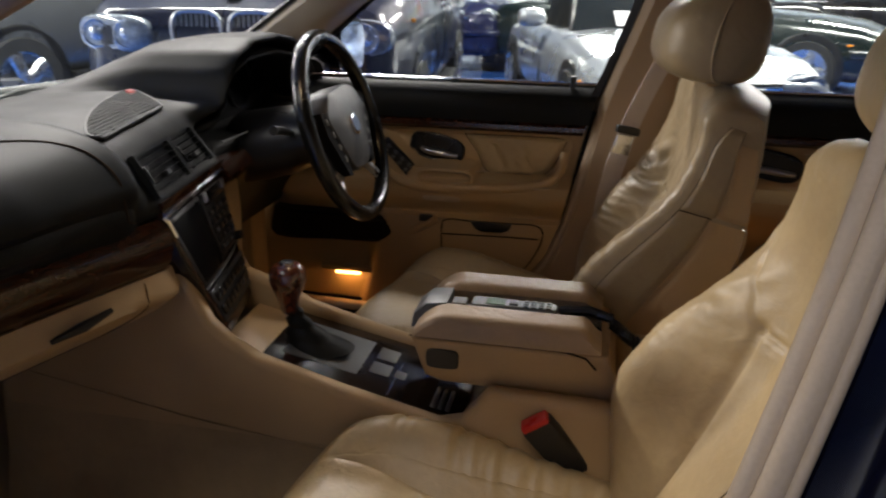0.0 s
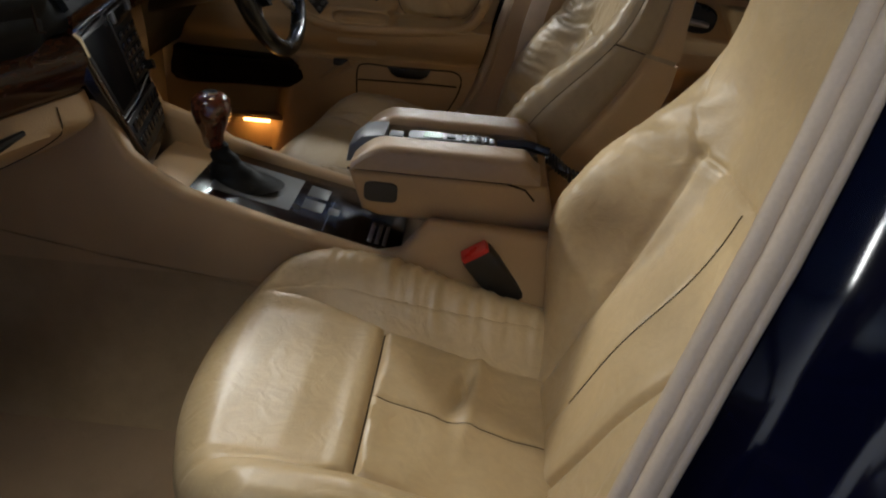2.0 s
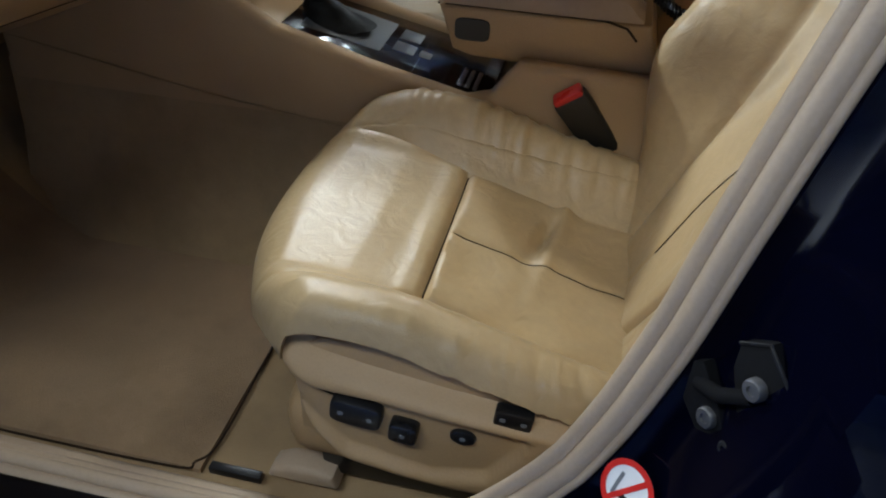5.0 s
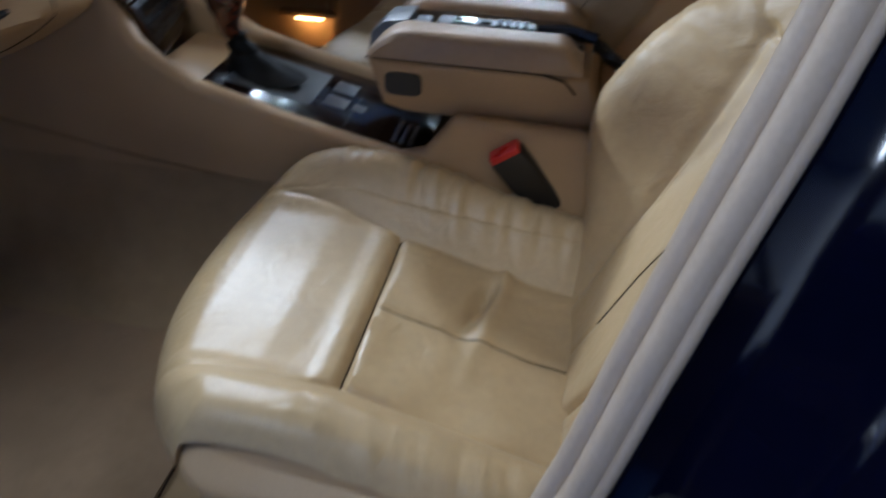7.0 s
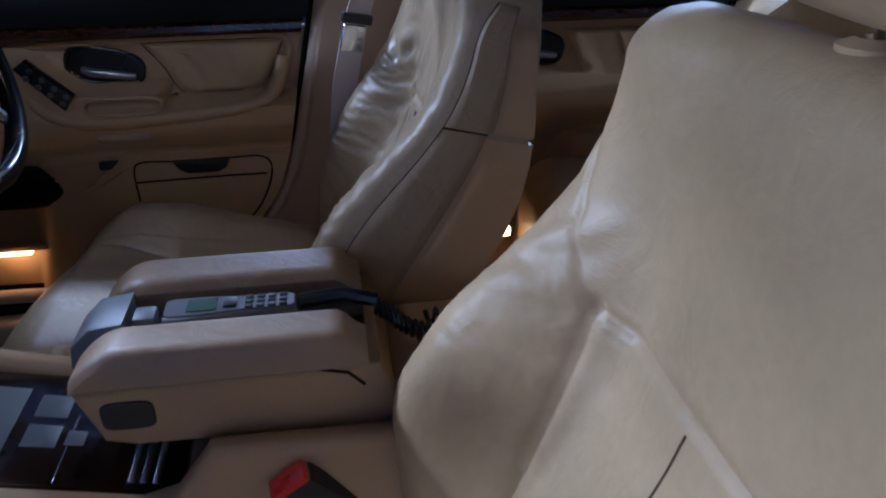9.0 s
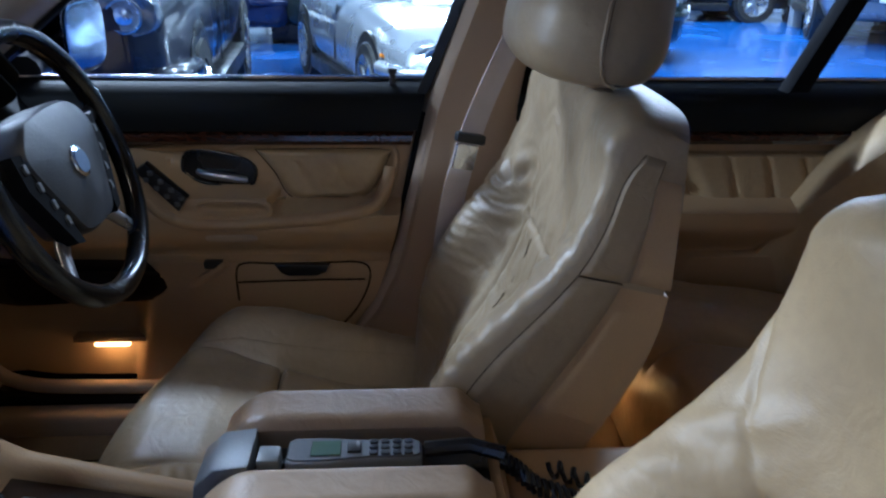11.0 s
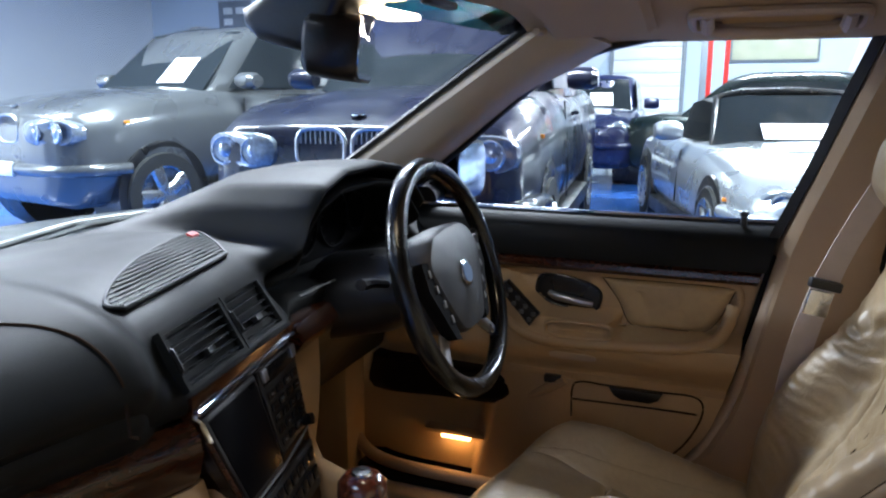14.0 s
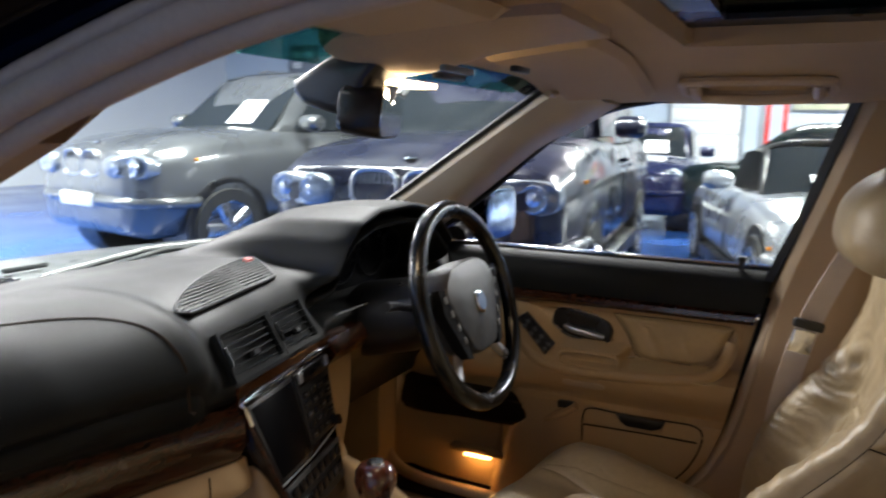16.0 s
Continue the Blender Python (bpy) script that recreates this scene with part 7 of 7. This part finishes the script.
        pn = part("windscreen", sheet(lambda u, v: (xs + 0.06 - 0.44 * v - 0.05 * abs(2 * u - 1) ** 2, (2 * u - 1) * w * (1 - 0.2 * v), hood + 0.01 + (H - 0.07 - hood) * v), 7, 4, (-0.006, 0, 0)), CAR_GLASS, car, "windscreen")
        part("price_sheet", sheet(lambda u, v: (xs + 0.075 - 0.44 * (0.10 + 0.28 * v), -0.30 + 0.52 * u, hood + 0.02 + (H - 0.07 - hood) * (0.10 + 0.3 * v)), 2, 2, (-0.003, 0, 0)), PAPER, pn, "white paper sheet in the windscreen")
        part("soft_top", loft([[(x, y * f, z) for y, z in ((-w, belt - 0.03), (-w * 0.86, zz - 0.10), (-w * 0.4, zz), (w * 0.4, zz), (w * 0.86, zz - 0.10), (w, belt - 0.03))] for x, zz, f in ((xs - 0.42, H - 0.04, 0.9), (xs - 0.75, H, 1.0), (xs - 1.1, H - 0.03, 1.0), (xs - 1.55, belt + 0.05, 0.95))]), SOFT_BLACK, car, "black folded cloth roof")
    # lamps, grille, bumper, plate
    lz, lw, lh, ly = spec["lamp"]
    for s in (-1, 1):
        xl = xf - spec.get("lampx", 0.10)
        lamp = part("headlamp", loft([[(xl + o - 0.16 * abs((ly + lw * c) / hw) ** 3 + 0.02, s * (ly + lw * c * f), lz + lh * d * f) for c, d in [(math.copysign(abs(math.cos(t)) ** (2 / spec.get("lamp_p", 3)), math.cos(t)), math.copysign(abs(math.sin(t)) ** (2 / spec.get("lamp_p", 3)), math.sin(t))) for t in [2 * math.pi * k / 24 for k in range(24)]]] for o, f in ((-0.10, 1.0), (-0.015, 1.0), (0.006, 0.95), (0.016, 0.82), (0.020, 0.6))]), LAMP_GLASS, car, "clear glass headlamp")
        for c in (-0.42, 0.42) if lw > 0.13 else (0.0,):
            part("reflector", turned([(lh * 0.78, -0.01), (lh * 0.78, 0.004), (lh * 0.70, 0.010), (lh * 0.62, 0.003), (lh * 0.40, 0.002), (lh * 0.30, 0.010), (0.001, 0.014)], 20, "x", (xl + 0.036 - 0.16 * abs((ly + lw * c) / hw) ** 3, s * (ly + lw * c), lz)), LAMP_BOWL, lamp, "round lamp bowl")
        part("indicator", box(xf - 0.53, xf - 0.485, s * (hw * 0.985) - 0.010, s * (hw * 0.985) + 0.010, nose - 0.09, nose - 0.068, 0.004), AMBER_GLASS, car)
        part("fog_lamp", turned([(0.001, xf - 0.10), (0.055, xf - 0.10), (0.055, xf - 0.035), (0.03, xf - 0.02), (0.001, xf - 0.02)], 16, "x", (0, s * hw * 0.66, zb + 0.17)), LAMP_GLASS, car)
        mz = belt + 0.10
        part("wing_mirror", loft([[(xs - 0.28 + 0.10 * c * f + o, s * (hw + 0.09) + s * 0.10 * o2, mz + 0.075 * d * f) for c, d in [(math.cos(t), math.sin(t)) for t in [2 * math.pi * k / 14 for k in range(14)]]] for o, o2, f in ((0, -1.0, 0.8), (0, -0.6, 1.0), (0, 0.6, 1.0), (-0.01, 1.0, 0.7))]), spec.get("mirror", colour), car, "wing mirror")
        part("door_handle", box(xs - 1.05, xs - 0.85, s * hw * 0.99 - 0.02, s * hw * 0.99 + 0.02, belt - 0.16, belt - 0.13, 0.008), colour, car)
        part("door_gap", tube([(xs - 0.35, s * hw * 0.995, zb + 0.16), (xs - 0.30, s * hw * 1.001, (zb + belt) / 2), (xs - 0.33, s * hw * 0.96, belt - 0.05)], 0.006, 6), BLACK, car)
        part("sill", box(spec["wx"][1] + 0.45, spec["wx"][0] - 0.45, min(s * hw * 0.86, s * hw * 1.03), max(s * hw * 0.86, s * hw * 1.03), zb - 0.03, zb + 0.10, 0.02), spec.get("sill", BLACK), car, "side sill")
    if spec.get("kidney"):
        for s in (-1, 1):
            ring = [(0.0 + s * 0.155 + 0.135 * math.copysign(abs(math.cos(t)) ** 0.62, math.cos(t)), lz + 0.02 + 0.105 * math.copysign(abs(math.sin(t)) ** 0.62, math.sin(t))) for t in [2 * math.pi * k / 26 for k in range(26)]]
            gr = part("grille", loft([[(xf - 0.09 + o, y, z) for y, z in ring] for o in (0.0, 0.075)]), BLACK, car, "black slatted grille")
            part("grille_ring", tube([(xf - 0.008, y, z) for y, z in ring], 0.013, 8, True, up=(1, 0, 0)), STEEL, gr, "chrome grille ring")
            for k in range(9):
                part("slat", box(xf - 0.02, xf - 0.006, s * 0.155 - 0.112 + 0.028 * k - 0.004, s * 0.155 - 0.112 + 0.028 * k + 0.004, lz - 0.075, lz + 0.115, 0.002, 1), STEEL, gr)
        part("badge", turned([(0.001, 0), (0.042, 0), (0.042, 0.008), (0.036, 0.012), (0.001, 0.012)], 22, "z", (xf - 0.16, 0, nose + 0.034)), CHROME, car, "round badge")
    else:
        part("grille", prism([(y * 0.36, lz - 0.02 + z) for y, z in ((-1, 0.045), (1, 0.045), (0.85, -0.06), (-0.85, -0.06))], "x", xf - 0.06, xf - 0.005, 0.01), BLACK, car, "dark grille")
        part("grille_bar", tube([(xf + 0.0, -0.34, lz + 0.0), (xf + 0.012, 0, lz), (xf, 0.34, lz)], 0.012, 8), CHROME, car, "chrome grille bar")
    part("air_intake", box(xf - 0.08, xf - 0.018, -hw * 0.48, hw * 0.48, zb + 0.08, zb + 0.21, 0.02), BLACK, car, "black lower intake")
    part("bumper", tube(spline([(xf - 0.50, -hw * 1.0, zb + 0.30), (xf - 0.17, -hw * 0.92, zb + 0.30), (xf - 0.02, -hw * 0.62, zb + 0.30), (xf + 0.01, 0, zb + 0.30), (xf - 0.02, hw * 0.62, zb + 0.30), (xf - 0.17, hw * 0.92, zb + 0.30), (xf - 0.50, hw * 1.0, zb + 0.30)], 5), 0.05, 10), colour, car, "bumper bar")
    part("number_plate", box(xf + 0.035, xf + 0.06, -0.26, 0.26, zb + 0.245, zb + 0.355, 0.006), PLATE, car, "pale plain number plate")
    r = spec["r"]
    for x in spec["wx"]:
        for s in (-1, 1):
            part("wheel_arch", turned([(r * 1.16, s * hw * 0.60), (r * 1.16, s * (hw * 0.995)), (r * 1.09, s * (hw * 1.004)), (0.001, s * hw * 0.90)], 30, "y", (x, 0, r + 0.02)), BLACK, car, "dark wheel arch")
            car_wheel(car, x, s * (hw - 0.10), r, r, 0.22, s)
    car.matrix_basis = m
    return car


SUV = dict(lampx=-0.005, L=4.67, W=1.87, H=1.80, zb=0.32, belt=1.19, nose=1.05, hood=1.20, screen=0.95, roof0=0.28, roof1=-1.75, tail=-2.12, deck=1.05, windows=((0.03, 0.40), (0.43, 0.72), (0.75, 0.95)), rails=True, lamp=(0.90, 0.235, 0.10, 0.63), kidney=True, r=0.37, wx=(1.53, -1.29), paper=(0.55, 0.8))
MINI = dict(L=3.63, W=1.69, H=1.41, zb=0.22, belt=0.92, nose=0.78, hood=0.93, screen=0.75, roof0=0.28, roof1=-1.30, tail=-1.62, deck=0.90, windows=((0.03, 0.55), (0.58, 0.95)), lamp=(0.70, 0.115, 0.125, 0.58), lampx=0.055, lamp_p=2, r=0.30, wx=(1.22, -1.25), roofw=0.78, paper=(0.58, 0.82))
ROADSTER = dict(L=3.97, W=1.70, H=1.23, zb=0.17, belt=0.80, nose=0.62, hood=0.80, screen=0.45, roof0=0.0, roof1=-0.9, tail=-1.3, deck=0.78, windows=(), open=True, lamp=(0.57, 0.17, 0.075, 0.56), lampx=0.075, lamp_p=2.4, r=0.295, wx=(1.13, -1.25))
SALOON = dict(L=4.7, W=1.82, H=1.40, zb=0.22, belt=0.88, nose=0.68, hood=0.86, screen=0.80, roof0=0.10, roof1=-1.0, tail=-1.65, deck=0.90, windows=((0.04, 0.47), (0.50, 0.92)), lamp=(0.66, 0.18, 0.075, 0.62), lampx=0.045, r=0.32, wx=(1.45, -1.35))


def at(x, y, heading):
    """heading in degrees: the way the nose points, 0 along x."""
    return pose(x, y, 0, 0, 0, heading)


parked_car("suv", at(-5.0, 5.85, -102), paint("graphite_grey_paint", (0.085, 0.088, 0.092), 0.3), SUV, "graphite grey off-road estate parked on the blue floor", "parked off-road cars")
parked_car("suv", at(-2.19, 5.03, -84), paint("dark_blue_paint", (0.012, 0.013, 0.026), 0.15), dict(SUV, paper=None), "dark blue off-road estate with chrome kidney grille", "parked off-road cars")
parked_car("hatchback", at(-2.24, 10.65, -85), paint("royal_blue_paint", (0.008, 0.011, 0.045), 0.15), MINI, "small dark blue hatchback with round headlamps")
parked_car("roadster", at(0.23, 5.95, -73.5), paint("silver_paint", (0.52, 0.54, 0.57), 0.7), ROADSTER, "silver open two-seater with black cloth roof")
parked_car("saloon", at(1.0, 9.0, -20), paint("black_green_paint", (0.008, 0.014, 0.013), 0.15), SALOON, "black-green coupe with amber side lamp")
parked_car("saloon", at(0.9, 12.6, 178), paint("black_paint", (0.01, 0.01, 0.012), 0.3), SALOON, "black saloon parked by the wall")
parked_car("saloon", at(4.6, 13.5, 0), paint("black_paint", (0.01, 0.01, 0.012), 0.3), SALOON, "black saloon parked by the wall")
parked_car("suv", at(7.2, 11.4, -110), paint("silver_grey_paint", (0.30, 0.32, 0.34), 0.7), dict(SUV, kidney=False, paper=None), "silver grey off-road estate parked far back", "parked off-road cars")
